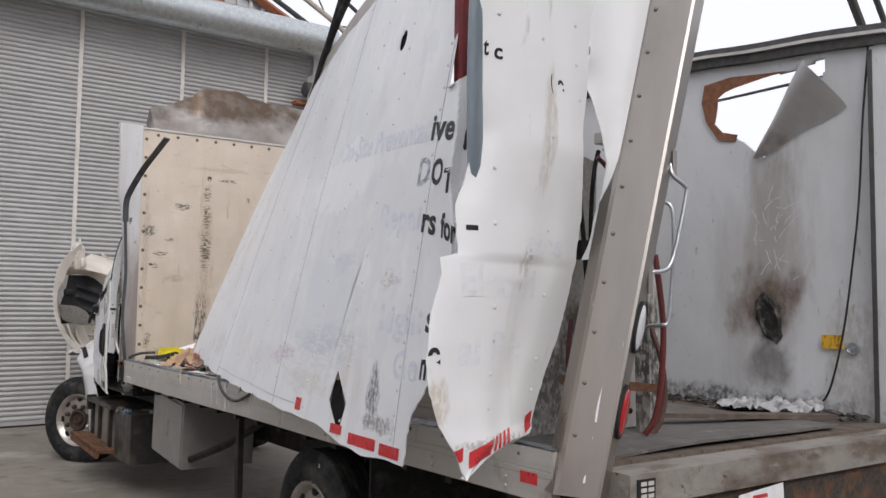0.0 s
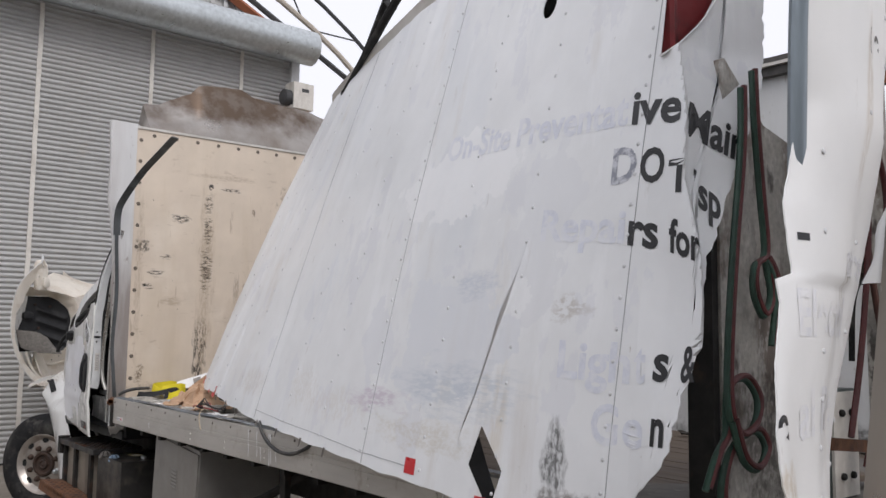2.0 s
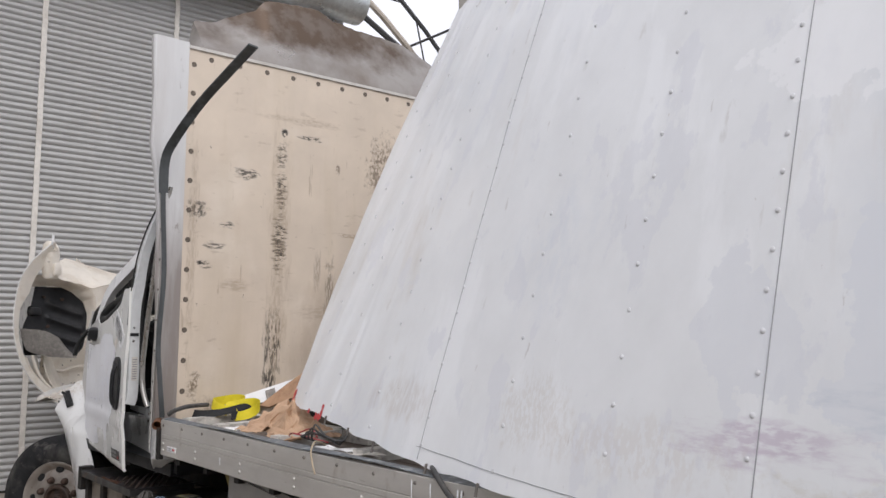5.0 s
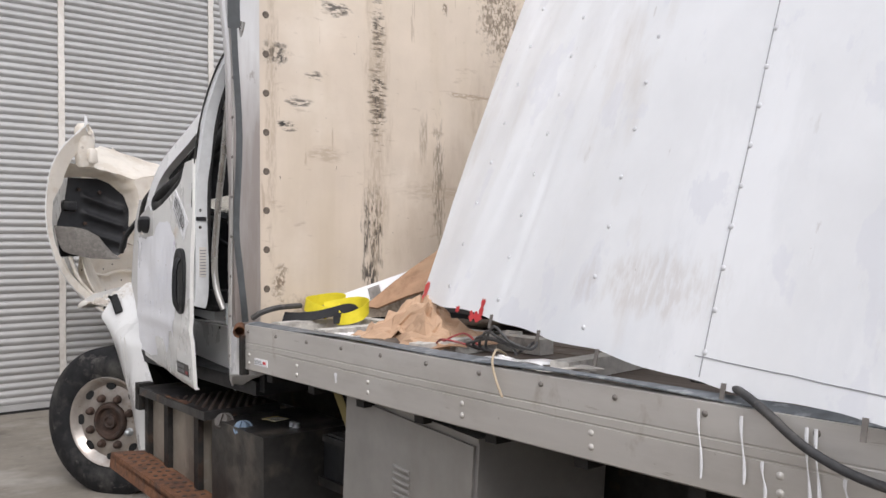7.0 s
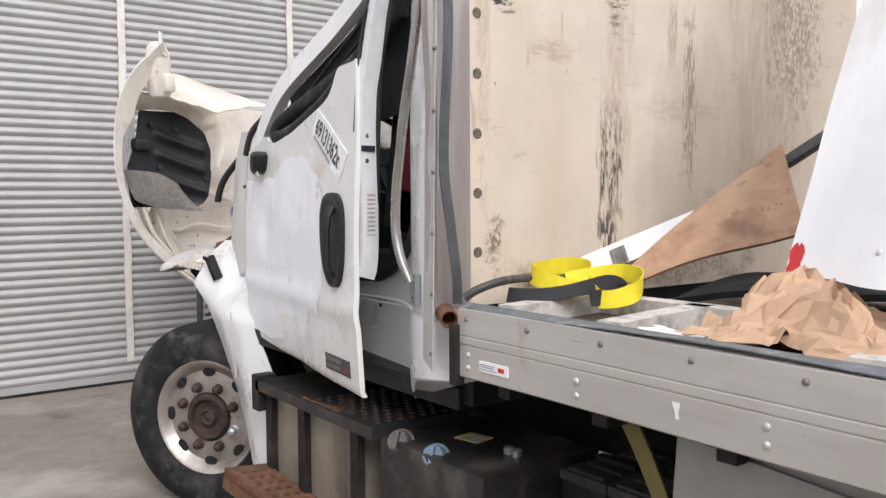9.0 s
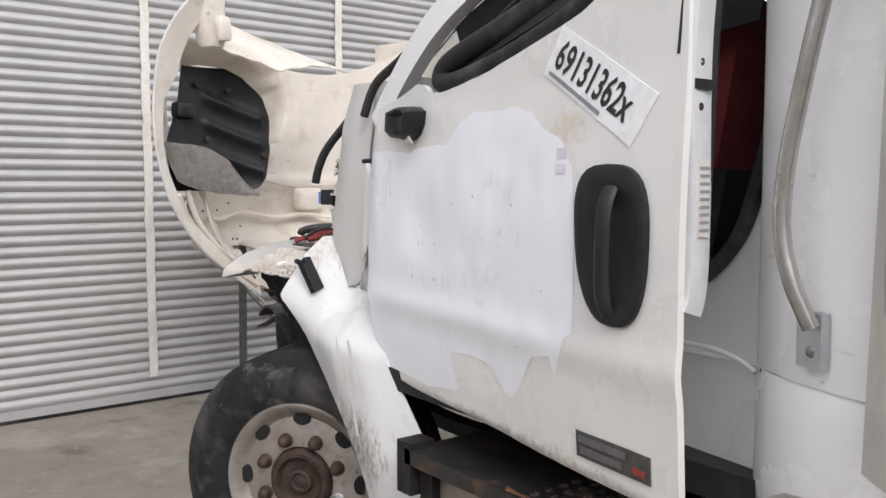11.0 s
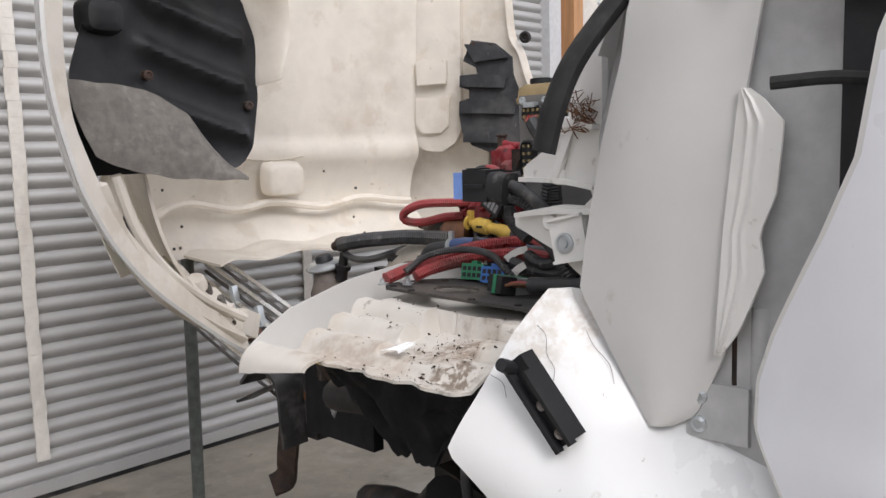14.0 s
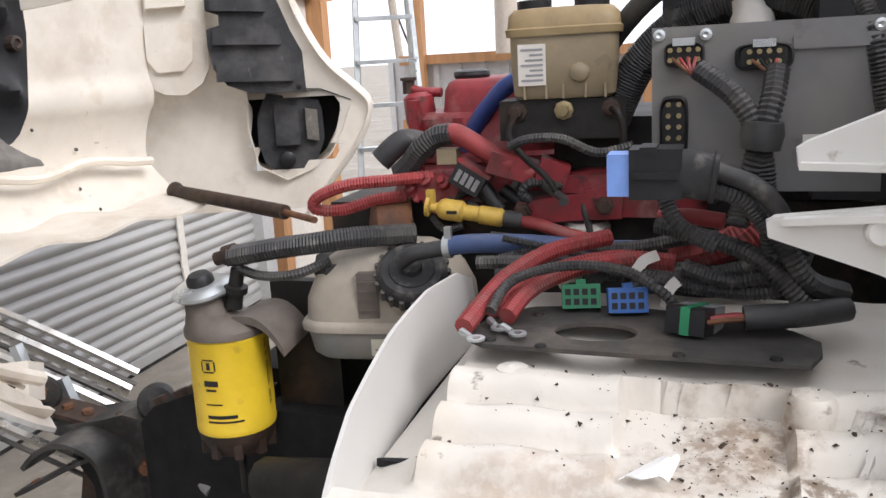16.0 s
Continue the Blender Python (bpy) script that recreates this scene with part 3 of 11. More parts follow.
def bottom_rail():
    y0, y1 = 3.48, 9.56
    prof = [(0.0, 1.140), (-0.012, 1.147), (-0.012, 1.236), (-0.0085, 1.2385), (-0.0085, 1.241), (-0.0125, 1.2435), (-0.0125, 1.262), (-0.009, 1.2645), (-0.009, 1.267),
            (-0.012, 1.2695), (-0.010, 1.345), (0.03, 1.349), (0.03, 1.14)]
    bm = bm_new()
    rings = [[bm.verts.new((RAIL_X + 0.006 + x + 0.0015 * math.sin(y * 5), y, z + 0.003 * math.sin(y * 2.2))) for x, z in prof]
             for y in [y0 + (y1 - y0) * i / 40 for i in range(41)]]
    skin_rings(bm, rings)
    rail = part("bottom_rail", bm, aluminium, truck, "dented grey aluminium bottom rail")
    bm = bm_new()
    sheet(bm, lambda u, v: (RAIL_X + 0.004 + 0.05 * v, y0 + (y1 - y0) * u, 1.352 + 0.006 * math.sin(31 * u) * (1 - v) + 0.004 * v), 60, 3, 0.003)
    part("rail_lip", bm, dull_blue, truck, "scraped blue-grey metal lip")
    bolt = None
    y = 9.5
    for i in range(23):
        y = 9.52 - 0.2655 * i
        if bolt is None:
            bm = bm_new()
            dome(bm, (RAIL_X - 0.005, y, 1.319), (-1, 0, 0), 0.0085, 0.007, 10)
            bolt, ya = part("bolt", bm, bolt_steel, rail), y
        else:
            again(bolt, rail, Matrix.Translation((0, y - ya, 0)))
    rivet = None
    for i in range(12):
        yy = 9.60 - 0.531 * i if i else 9.51
        for z in (1.215, 1.178):
            if rivet is None:
                bm = bm_new()
                dome(bm, (RAIL_X - 0.006, yy, z), (-1, 0, 0), 0.0095, 0.007, 12)
                rivet, yb, zb = part("rivet", bm, aluminium, rail), yy, z
            else:
                again(rivet, rail, Matrix.Translation((0, yy - yb, z - zb)))
    # maker's plate on the rail: unreadable lines as bars
    plate = part("maker_plate", bx(RAIL_X - 0.009, RAIL_X - 0.006, 9.33, 9.455, 1.178, 1.208), white_tape, rail, "small white plate")
    for k, (a, b, z, mat) in enumerate(((9.385, 9.45, 1.199, bar_grey), (9.39, 9.45, 1.193, bar_grey), (9.375, 9.45, 1.186, bar_grey), (9.345, 9.37, 1.194, red_tape))):
        part("print_bar", bx(RAIL_X - 0.0105, RAIL_X - 0.009, a, b, z - (0.0012 if mat is bar_grey else 0.006), z + (0.0012 if mat is bar_grey else 0.006)), mat, plate)
    # a fleck and runs of white paint
    bm = bm_new()
    sheet(bm, lambda u, v: (RAIL_X - 0.0075, 8.762 + (v - 0.5) * (0.020 - 0.012 * u) * (1 + 0.2 * math.sin(8 * u)) - 0.004 * u, 1.222 - 0.038 * u), 8, 3)
    part("paint_fleck", bm, white_tape, rail)
    for y, h in ((7.14, 0.16), (7.03, 0.15), (6.98, 0.08), (6.88, 0.19), (6.86, 0.17), (6.80, 0.06), (5.3, 0.09)):
        bm = bm_new()
        z0 = 1.33 if h > 0.1 else 1.24
        w = 0.0045
        sheet(bm, lambda u, v: (RAIL_X - 0.0125 - 0.002 * (1 - abs(2 * v - 1)), y + (v - 0.5) * w * (1.4 + 0.6 * math.sin(9 * u + y)) + 0.004 * math.sin(5 * u + y), z0 - h * u), 10, 3)
        part("paint_run", bm, white_tape, rail)


dull_blue = material("dull_blue", (0.15, 0.165, 0.18), 0.55, 0.3, grain=0.2, grain_scale=20,
                     stains=[((0.42, 0.44, 0.45), 18, 0.55, 0.66, (1, 1, 1), 0.7)])
bolt_steel = material("bolt_steel", (0.22, 0.20, 0.18), 0.5, 0.6, grain=0.2)
bar_grey = material("bar_grey", (0.25, 0.25, 0.26), 0.5)
bottom_rail()


# the loosened side skin
SKIN_C = (3.986, 0.1316, 0.2139, 0.0212, 0.0632, 0.0196)


def skin_x(y, z):
    a, b = y - 5.5, z - 2
    c = SKIN_C
    x = c[0] + c[1] * a + c[2] * b + c[3] * a * a + c[4] * a * b + c[5] * b * b
    wave = 0.010 * noise.noise(Vector((y * 2.2 + z * 0.5, z * 0.7, 0.3))) + 0.003 * noise.noise(Vector((y * 7.0 + z * 1.6, z * 2.2, 5.1)))
    crease = 0.004 * math.exp(-((y - 8.12 + 0.30 * (z - 1.6) + 0.03 * math.sin(5 * z)) / 0.018) ** 2) if 1.5 < z < 2.6 else 0.0
    fold = 0.012 * max(0.0, min(1.0, (y - 7.2) / 0.8)) * noise.noise(Vector((y * 5.0 + z * 1.3, z * 0.9, 9.0))) + 0.004 * max(0.0, min(1.0, (y - 7.4) / 0.6)) * noise.noise(Vector((y * 15 + z * 4, z * 2.5, 2.0)))
    return x + wave + crease + fold


SKIN_TOP = 3.87


def skin_edge(z):
    return lerp_table([(1.45, 8.763), (1.9, 8.742), (2.3, 8.715), (2.6, 8.69), (3.2, 8.62), (3.74, 8.50), (3.9, 8.48)], z)


def skin_low(y):
    return lerp_table([(4.1, 1.225), (4.5, 1.222), (4.72, 1.235), (4.93, 1.275), (5.16, 1.303), (5.74, 1.318), (6.22, 1.345), (6.7, 1.362), (7.2, 1.384), (7.68, 1.418), (8.15, 1.458), (8.74, 1.485)], y) + 0.003 * noise.noise(Vector((y * 9, 0, 0)))


def on_skin(y, z, off=0.004):
    return Vector((skin_x(y, z) - off, y, z))


def side_skin():
    bm = bm_new()

    def fn(u, v):
        z = skin_low(4.12 + (8.73 - 4.12) * u) * (1 - v) + SKIN_TOP * v
        y = 4.10 + (skin_edge(z) - 4.10) * u
        if v == 0 and u < 1:
            z += 0.008 * math.sin(57 * u) * math.sin(23 * u)
        return (skin_x(y, z), y, z)

    sheet(bm, fn, 330, 150, 0.004, way=(-1, 0, 0))
    # the round hole and two tears go through
    for y, z, ry, rz, lean in ((4.79, 3.312, 0.048, 0.058, None), (4.80, 1.425, 0.10, 0.155, -0.045)):
        def where(c):
            dz = (c.z - z) / rz
            if lean is None:
                return math.hypot((c.y - y) / ry, dz), dz, y
            return abs(c.y - y + lean * dz) / (ry * max(0.02, 1 - abs(dz))), dz, y - lean * dz
        gone = [f for f in bm.faces if (lambda w: w[0] < 1 and abs(w[1]) < 1)(where(f.calc_center_median()))]
        rim = {v for f in gone for v in f.verts}
        bmesh.ops.delete(bm, geom=gone, context="FACES")
        for v in rim:
            if v.is_valid:
                k, dz, yc = where(v.co)
                if lean is None:
                    v.co.y, v.co.z = y + (v.co.y - y) / k, z + (v.co.z - z) / k
                elif abs(dz) < 1:
                    v.co.y = yc + math.copysign(ry * (1 - abs(dz)), v.co.y - yc)
                v.co.x = skin_x(v.co.y, v.co.z) + (0.004 if v.co.x > skin_x(v.co.y, v.co.z) + 0.002 else 0.0)
    # the long curved tear
    tear = [(1.50, 4.975), (1.562, 4.962), (1.607, 4.942), (1.686, 4.907), (1.842, 4.857), (1.997, 4.807), (2.095, 4.767), (2.20, 4.722), (2.27, 4.695)]

    def half(z):
        return 0.0085 * max(0.0, min(1.0, (z - 1.48) / 0.1, (2.28 - z) / 0.25)) + 0.009 * math.exp(-((z - 2.02) / 0.12) ** 2)
    gone = [f for f in bm.faces if 1.50 < f.calc_center_median().z < 2.27 and abs(f.calc_center_median().y - lerp_table(tear, f.calc_center_median().z)) < 0.0105]
    rim = {v for f in gone for v in f.verts}
    bmesh.ops.delete(bm, geom=gone, context="FACES")
    for v in rim:
        if v.is_valid:
            yc = lerp_table(tear, v.co.z)
            outer = v.co.x < skin_x(v.co.y, v.co.z) + 0.002
            behind = v.co.y > yc
            v.co.y = yc + (half(v.co.z) if behind else -half(v.co.z))
            v.co.x = skin_x(v.co.y, v.co.z) + (0.0 if outer else 0.004) - (0.0 if behind else 0.006)
    skin = part("side_skin", bm, skin_paint, truck, "peeled white aluminium side skin with faded lettering", smooth=True)
    return skin


skin = side_skin()


STRIP = [(1.23, 0.004), (1.38, 0.012), (1.43, 0.03), (1.50, 0.085), (1.53, 0.13), (1.59, 0.15), (1.67, 0.17), (1.74, 0.185), (1.82, 0.21), (1.89, 0.235), (1.94, 0.32), (2.10, 0.32), (2.19, 0.335), (2.25, 0.375),
         (2.35, 0.41), (2.45, 0.45), (2.57, 0.495), (2.69, 0.52), (2.82, 0.555), (3.0, 0.56), (3.4, 0.54)]
STRIP_CUT = [(0.0, 2.88), (0.05, 2.89), (0.28, 2.95), (0.45, 3.05), (0.57, 3.16), (0.62, 3.28), (0.64, 3.85), (1.0, 3.85)]


def strip_at(s, z):
    """The torn rear end of the side skin: flat for a hand's width, then folded inwards. s: metres along the sheet from its seam."""
    fold = lerp_table([(1.2, 0.24), (1.9, 0.24), (2.2, 0.22), (2.43, 0.155), (2.63, 0.14), (2.95, 0.06)], z)
    a = min(s, fold)
    b = max(0.0, s - fold)
    y = 4.10 - a
    x = skin_x(y, z) + 0.012 * math.sin(7 * z) * min(1, s / 0.1)
    b1, b2 = min(b, 0.09), max(0.0, b - 0.09)
    return Vector((x + 0.84 * b1 + 0.97 * b2, y + 0.5 * b1 - 0.2 * b2, z))


def rear_strip():
    bm = bm_new()

    def fn(u, v):
        zt = lerp_table(STRIP_CUT, u)
        z = 1.23 + (zt - 1.23) * v
        s = lerp_table(STRIP, z) * u
        if u > 0.9:
            s += 0.005 * math.sin(60 * z) + 0.004 * math.sin(143 * z)
        return strip_at(s, z)

    sheet(bm, fn, 40, 110, 0.004, way=(-1, 0, 0))
    part("torn_strip", bm, skin_paint, truck, "torn white skin folded inwards", smooth=True)
    # red inner lining that shows above the tear, and the bright cut edge
    bm = bm_new()
    sheet(bm, lambda u, v: strip_at(0.04 + 0.46 * u, 2.80) + Vector((0.06, 0.07, 1.0 * v)), 12, 8, 0.004)
    part("red_lining", bm, red_lining, truck, "dark red inner lining")
    bm = bm_new()
    strap(bm, [strip_at(0.56 * u, z) + Vector((-0.004, -0.006, 0)) for u, z in STRIP_CUT[:6]], 0.022, (0.7, 0.7, 0), 0.004, k=4)
    part("cut_edge", bm, flap_paint, truck, "bent bright cut edge", smooth=True)


red_lining = material("red_lining", (0.16, 0.012, 0.014), 0.6, stains=[((0.05, 0.02, 0.02), 9, 0.5, 0.7, (1, 1, 1), 0.6)])
rear_strip()


# the hanging flap as it would lie flat, and where its two edges are
FLAP_L = [(1.31, 3.55), (1.40, 3.50), (1.50, 3.43), (1.61, 3.39), (1.71, 3.38), (1.86, 3.40), (2.02, 3.46), (2.075, 3.45), (2.085, 3.53), (2.26, 3.53),
          (2.34, 3.57), (2.53, 3.62), (2.67, 3.59), (2.98, 3.58), (3.6, 3.60), (4.0, 3.62)]
FLAP_R = [(1.31, 3.56), (1.37, 3.74), (1.42, 3.93), (1.48, 3.945), (1.61, 4.00), (1.91, 4.08), (2.18, 4.12), (2.37, 4.12), (2.50, 4.12), (2.64, 4.14),
          (2.70, 4.25), (2.85, 4.33), (3.2, 4.42), (4.0, 4.60)]
EDGE_R = [(1.31, 3.56), (1.37, 3.77), (1.42, 4.0), (1.456, 4.035), (1.61, 4.12), (1.775, 4.21), (1.90, 4.24), (2.08, 4.262), (2.283, 4.25), (2.505, 4.185), (2.64, 4.18), (2.76, 4.195),
          (2.9, 4.20), (3.2, 4.225), (4.0, 4.30)]
EDGE_Y = [(1.31, 3.42), (1.456, 3.60), (1.61, 3.63), (1.775, 3.645), (1.90, 3.63), (2.08, 3.60), (2.283, 3.55), (2.505, 3.475), (2.85, 3.455), (3.2, 3.45), (4.0, 3.45)]


def flap_at(u, z):
    a, b = lerp_table(FLAP_L, z), lerp_table(EDGE_R, z)
    ya = 3.41 - 0.06 * max(0.0, z - 2.3) + 0.03 * math.exp(-(u / 0.12) ** 2) * math.sin(3.1 * z)
    y = ya + (lerp_table(EDGE_Y, z) - ya) * u ** 1.4
    y += -0.035 * math.sin(math.pi * u) + 0.006 * math.sin(3 * z + 4 * u) + 0.012 * math.exp(-((u - 0.55 + 0.1 * math.sin(2 * z)) / 0.12) ** 2)
    return Vector((a + (b - a) * u, y, z))


def on_flap(x, z, off=0.006):
    """x as it would be if the sheet lay flat."""
    a, b = lerp_table(FLAP_L, z), lerp_table(FLAP_R, z)
    return flap_at(min(max((x - a) / (b - a), 0), 1), z) + Vector((0, -off, 0))


def rear_flap():
    """The sheet that hangs outwards from the rear post, torn along its foot."""
    bm = bm_new()

    def fn(u, v):
        z = 1.31 + (3.95 - 1.31) * v
        p = flap_at(u, z)
        p.x += (0.006 * noise.noise(Vector((0, 0, 16 * z))) + 0.004 * noise.noise(Vector((3, 0, 45 * z)))) * ((1 - u) ** 14 + (u ** 14 if z < 2.6 else 0))
        return p

    sheet(bm, fn, 56, 150, 0.004, way=(0, -1, 0))
    flap = part("torn_flap", bm, flap_paint, truck, "torn white flap of side skin with ragged edge", smooth=True)
    # the part of the sheet that still hangs on the post
    left = [(2.10, 4.30), (2.24, 4.335), (2.39, 4.345), (2.52, 4.316), (2.65, 4.271), (2.755, 4.212), (2.78, 4.197), (2.9, 4.20), (3.2, 4.225), (4.0, 4.30)]

    def remnant(u, v):
        z = 2.10 + 1.85 * v
        a, b = lerp_table(left, z), 4.013 + 0.536 * (z - 1.2) / 2 + 0.012
        ya = lerp_table(EDGE_Y, z)
        return (a + (b - a) * u, ya + 0.022 * math.sin(math.pi * min(1, 1.3 * u)) + (3.445 - ya) * u + (1 - u) ** 3 * 0.02 * noise.noise(Vector((0, 2, 9 * z))), z)
    part("post_remnant", sheet(bm_new(), remnant, 14, 60, 0.003, way=(0, -1, 0)), flap_paint, flap, "grey-white sheet left on the post", smooth=True)

    # reflective tape along the foot
    def tape(x0, x1, z0, z1, mat):
        bm = bm_new()

        def fn2(u, v):
            x = x0 + (x1 - x0) * u
            z = z0 + (z1 - z0) * v + (x - 3.55) * 0.28
            return on_flap(x, z, 0.003)
        sheet(bm, fn2, 10, 5)
        part("tape", bm, mat, flap)
    tape(3.56, 3.67, 1.345, 1.40, red_tape)
    for k in range(4):
        tape(3.685 + 0.022 * k, 3.697 + 0.022 * k, 1.348, 1.40, red_tape)
    tape(3.87, 3.925, 1.335, 1.395, red_tape)
    tape(3.47, 3.53, 1.385, 1.43, red_tape)
    return flap


flap = rear_flap()


def rear_frame():
    # leaning corner post, its side and rear faces
    bm = bm_new()

    def sec(z):
        k = (z - 1.2) / 2.0
        xl, xr, xo = 4.013 + 0.536 * k, 4.09 + 0.565 * k, 4.187 + 0.586 * k
        return [(xl, 3.455), (xl + 0.004, 3.435), (xr - 0.006, 3.297), (xr + 0.004, 3.289), (xo, 3.34), (xo - 0.02, 3.37), (xl + 0.07, 3.52), (xl + 0.02, 3.53)]
    rings = [[bm.verts.new((x, y, z)) for x, y in sec(z)] for z in [1.2 + 3.0 * i / 20 for i in range(21)]]
    skin_rings(bm, rings)
    post = part("rear_post", bm, steel_post, truck, "leaning brushed steel rear corner post")
    head = None
    for i in range(13):
        z = 1.42 + 0.195 * i
        k = (z - 1.2) / 2.0
        p = Vector((4.013 + 0.536 * k + 0.014, 3.414, z))
        if head is None:
            bm = bm_new()
            dome(bm, p, (-0.88, -0.46, 0.1), 0.009, 0.007, 10)
            head, p0 = part("rivet", bm, bolt_steel, post), p
        else:
            again(head, post, Matrix.Translation(p - p0))
    for z, mat, lab in ((1.83, lamp_clear, "clear oval reversing lamp"), (1.51, lamp_red, "red oval tail lamp")):
        k = (z - 1.2) / 2.0
        c = Vector((4.14 + 0.575 * k, 3.313, z))
        up = Vector((0.28, 0, 1)).normalized()
        nrm = Vector((0.40, -0.90, -0.11)).normalized()
        a = up.cross(nrm).normalized()
        bm = bm_new()
        skin_rings(bm, [ring(bm, c + nrm * h, a, up, 0.046 * s, 24, 0.105 * s) for h, s in ((0, 1.0), (0.014, 1.0), (0.016, 0.9), (0.008, 0.86))])
        lamp = part("tail_lamp", bm, black_plastic, post, lab, smooth=True)
        bm = bm_new()
        skin_rings(bm, [ring(bm, c + nrm * h, a, up, 0.039 * s, 24, 0.094 * s) for h, s in ((0.006, 1.0), (0.016, 0.96), (0.022, 0.75), (0.024, 0.3))])
        part("lens", bm, mat, lamp, smooth=True)
    bm = bm_new()
    tube(bm, [(4.55, 3.335, 2.50), (4.545, 3.325, 2.46), (4.56, 3.315, 2.435), (4.60, 3.30, 2.405), (4.605, 3.30, 2.37), (4.55, 3.31, 2.15), (4.51, 3.315, 2.07), (4.465, 3.32, 2.05), (4.43, 3.33, 2.045), (4.42, 3.335, 2.0)], 0.009)
    part("grab_handle", bm, galvanised, post, "bent steel grab handle", smooth=True)
    for z, x in ((2.50, 4.575), (2.01, 4.425)):
        part("handle_foot", bx(x - 0.03, x - 0.005, 3.318, 3.328, z - 0.05, z + 0.05), steel_post, post, bevel=0.003)
    # a second, straight grab bar on the inner post
    inner = part("inner_post", bx(4.925, 5.005, 3.785, 3.865, 1.297, 3.3, m=Matrix.Translation((4.965, 3.825, 1.3)) @ pose(0, 0, 0, 0, -1.5, 8) @ Matrix.Translation((-4.965, -3.825, -1.3))), mottled, truck, "rust-mottled white inner post", bevel=0.008)
    bm = bm_new()
    tube(bm, [(4.83, 3.70, 2.41), (4.80, 3.60, 2.39), (4.82, 3.55, 2.34), (4.82, 3.55, 2.1), (4.80, 3.56, 1.86), (4.78, 3.58, 1.83), (4.80, 3.68, 1.82), (4.83, 3.70, 1.76)], 0.009)
    part("grab_handle", bm, galvanised, inner, "straight steel grab handle", smooth=True)
    part("tie_bar", bx(4.30, 4.93, 3.71, 3.72, 1.545, 1.585, m=Matrix.Translation((4.6, 3.7, 1.56)) @ pose(0, 0, 0, 0, 6, 0) @ Matrix.Translation((-4.6, -3.7, -1.56))), rust, inner, bevel=0.004)
    bm = bm_new()
    tube(bm, [(4.80, 3.80, 2.3), (4.92, 3.80, 1.9), (4.955, 3.74, 1.68), (4.985, 3.74, 1.50), (4.95, 3.74, 1.37), (4.90, 3.76, 1.31)], 0.013, 8)
    part("air_hose", bm, hose_brown, truck, "brown air hose", smooth=True)
    # wide scorched post behind the tear, with hoses hung on it
    bm = bm_new()
    prism(bm, [(4.16, 1.297), (4.76, 1.297), (4.80, 2.62), (4.45, 2.70), (4.20, 2.90), (4.15, 2.4)], 0.07, Matrix.Translation((0, 4.0, 0)))
    wide = part("side_post", bm, mottled, truck, "scorched, mottled aluminium side post", bevel=0.01)
    part("post_edge", bx(4.115, 4.15, 4.01, 4.11, 1.30, 2.5), dark_steel, wide, bevel=0.005)
    rails = part("valve_box", bx(4.74, 5.05, 3.98, 4.25, 1.30, 1.73), box_green, truck, "dark green box with bolted pale end", bevel=0.008)
    part("end_plate", bx(4.85, 5.05, 3.968, 3.979, 1.32, 1.72), strip_white, rails, bevel=0.004)
    first = None
    for i in range(2):
        for j in range(3):
            p = Vector((4.91 + 0.08 * i, 3.968, 1.40 + 0.12 * j))
            if first is None:
                first, q0 = part("bolt", lathe(bm_new(), p, (0, -1, 0), [(0, 0.014), (0.012, 0.014), (0.016, 0.008), (0.016, 0.001)], 8), dark_steel, rails), p
            else:
                again(first, rails, Matrix.Translation(p - q0))
    for mat, off in ((hose_leaf, 0.0), (hose_wine, 0.016)):
        for pts in ([(4.20, 3.94, 2.78), (4.19, 3.94, 2.56), (4.13, 3.94, 2.2), (4.07, 3.93, 1.85), (4.06, 3.92, 1.68), (4.12, 3.92, 1.61), (4.22, 3.93, 1.64), (4.26, 3.94, 1.72), (4.20, 3.95, 1.79), (4.10, 3.95, 1.76), (4.05, 3.93, 1.62), (3.98, 3.92, 1.56), (3.92, 3.92, 1.46)],
                    [(4.29, 3.95, 2.86), (4.30, 3.95, 2.66), (4.325, 3.95, 2.42), (4.345, 3.95, 2.22), (4.28, 3.95, 2.17), (4.27, 3.95, 2.08), (4.33, 3.95, 2.0), (4.38, 3.95, 2.08), (4.35, 3.95, 2.2), (4.40, 3.94, 2.1), (4.36, 3.94, 1.9)],
                    [(4.06, 3.91, 1.66), (4.10, 3.90, 1.54), (4.20, 3.91, 1.50), (4.27, 3.92, 1.56), (4.22, 3.93, 1.62), (4.08, 3.93, 1.57), (4.02, 3.93, 1.45), (4.06, 3.93, 1.36), (4.2, 3.9, 1.33)]):
            bm = bm_new()
            tube(bm, [(x + off, y - off * 0.3, z + off * 0.6) for x, y, z in pts], 0.011, 8)
            part("hose", bm, mat, wide, "green rubber hose" if off == 0 else "dark red rubber hose", smooth=True)
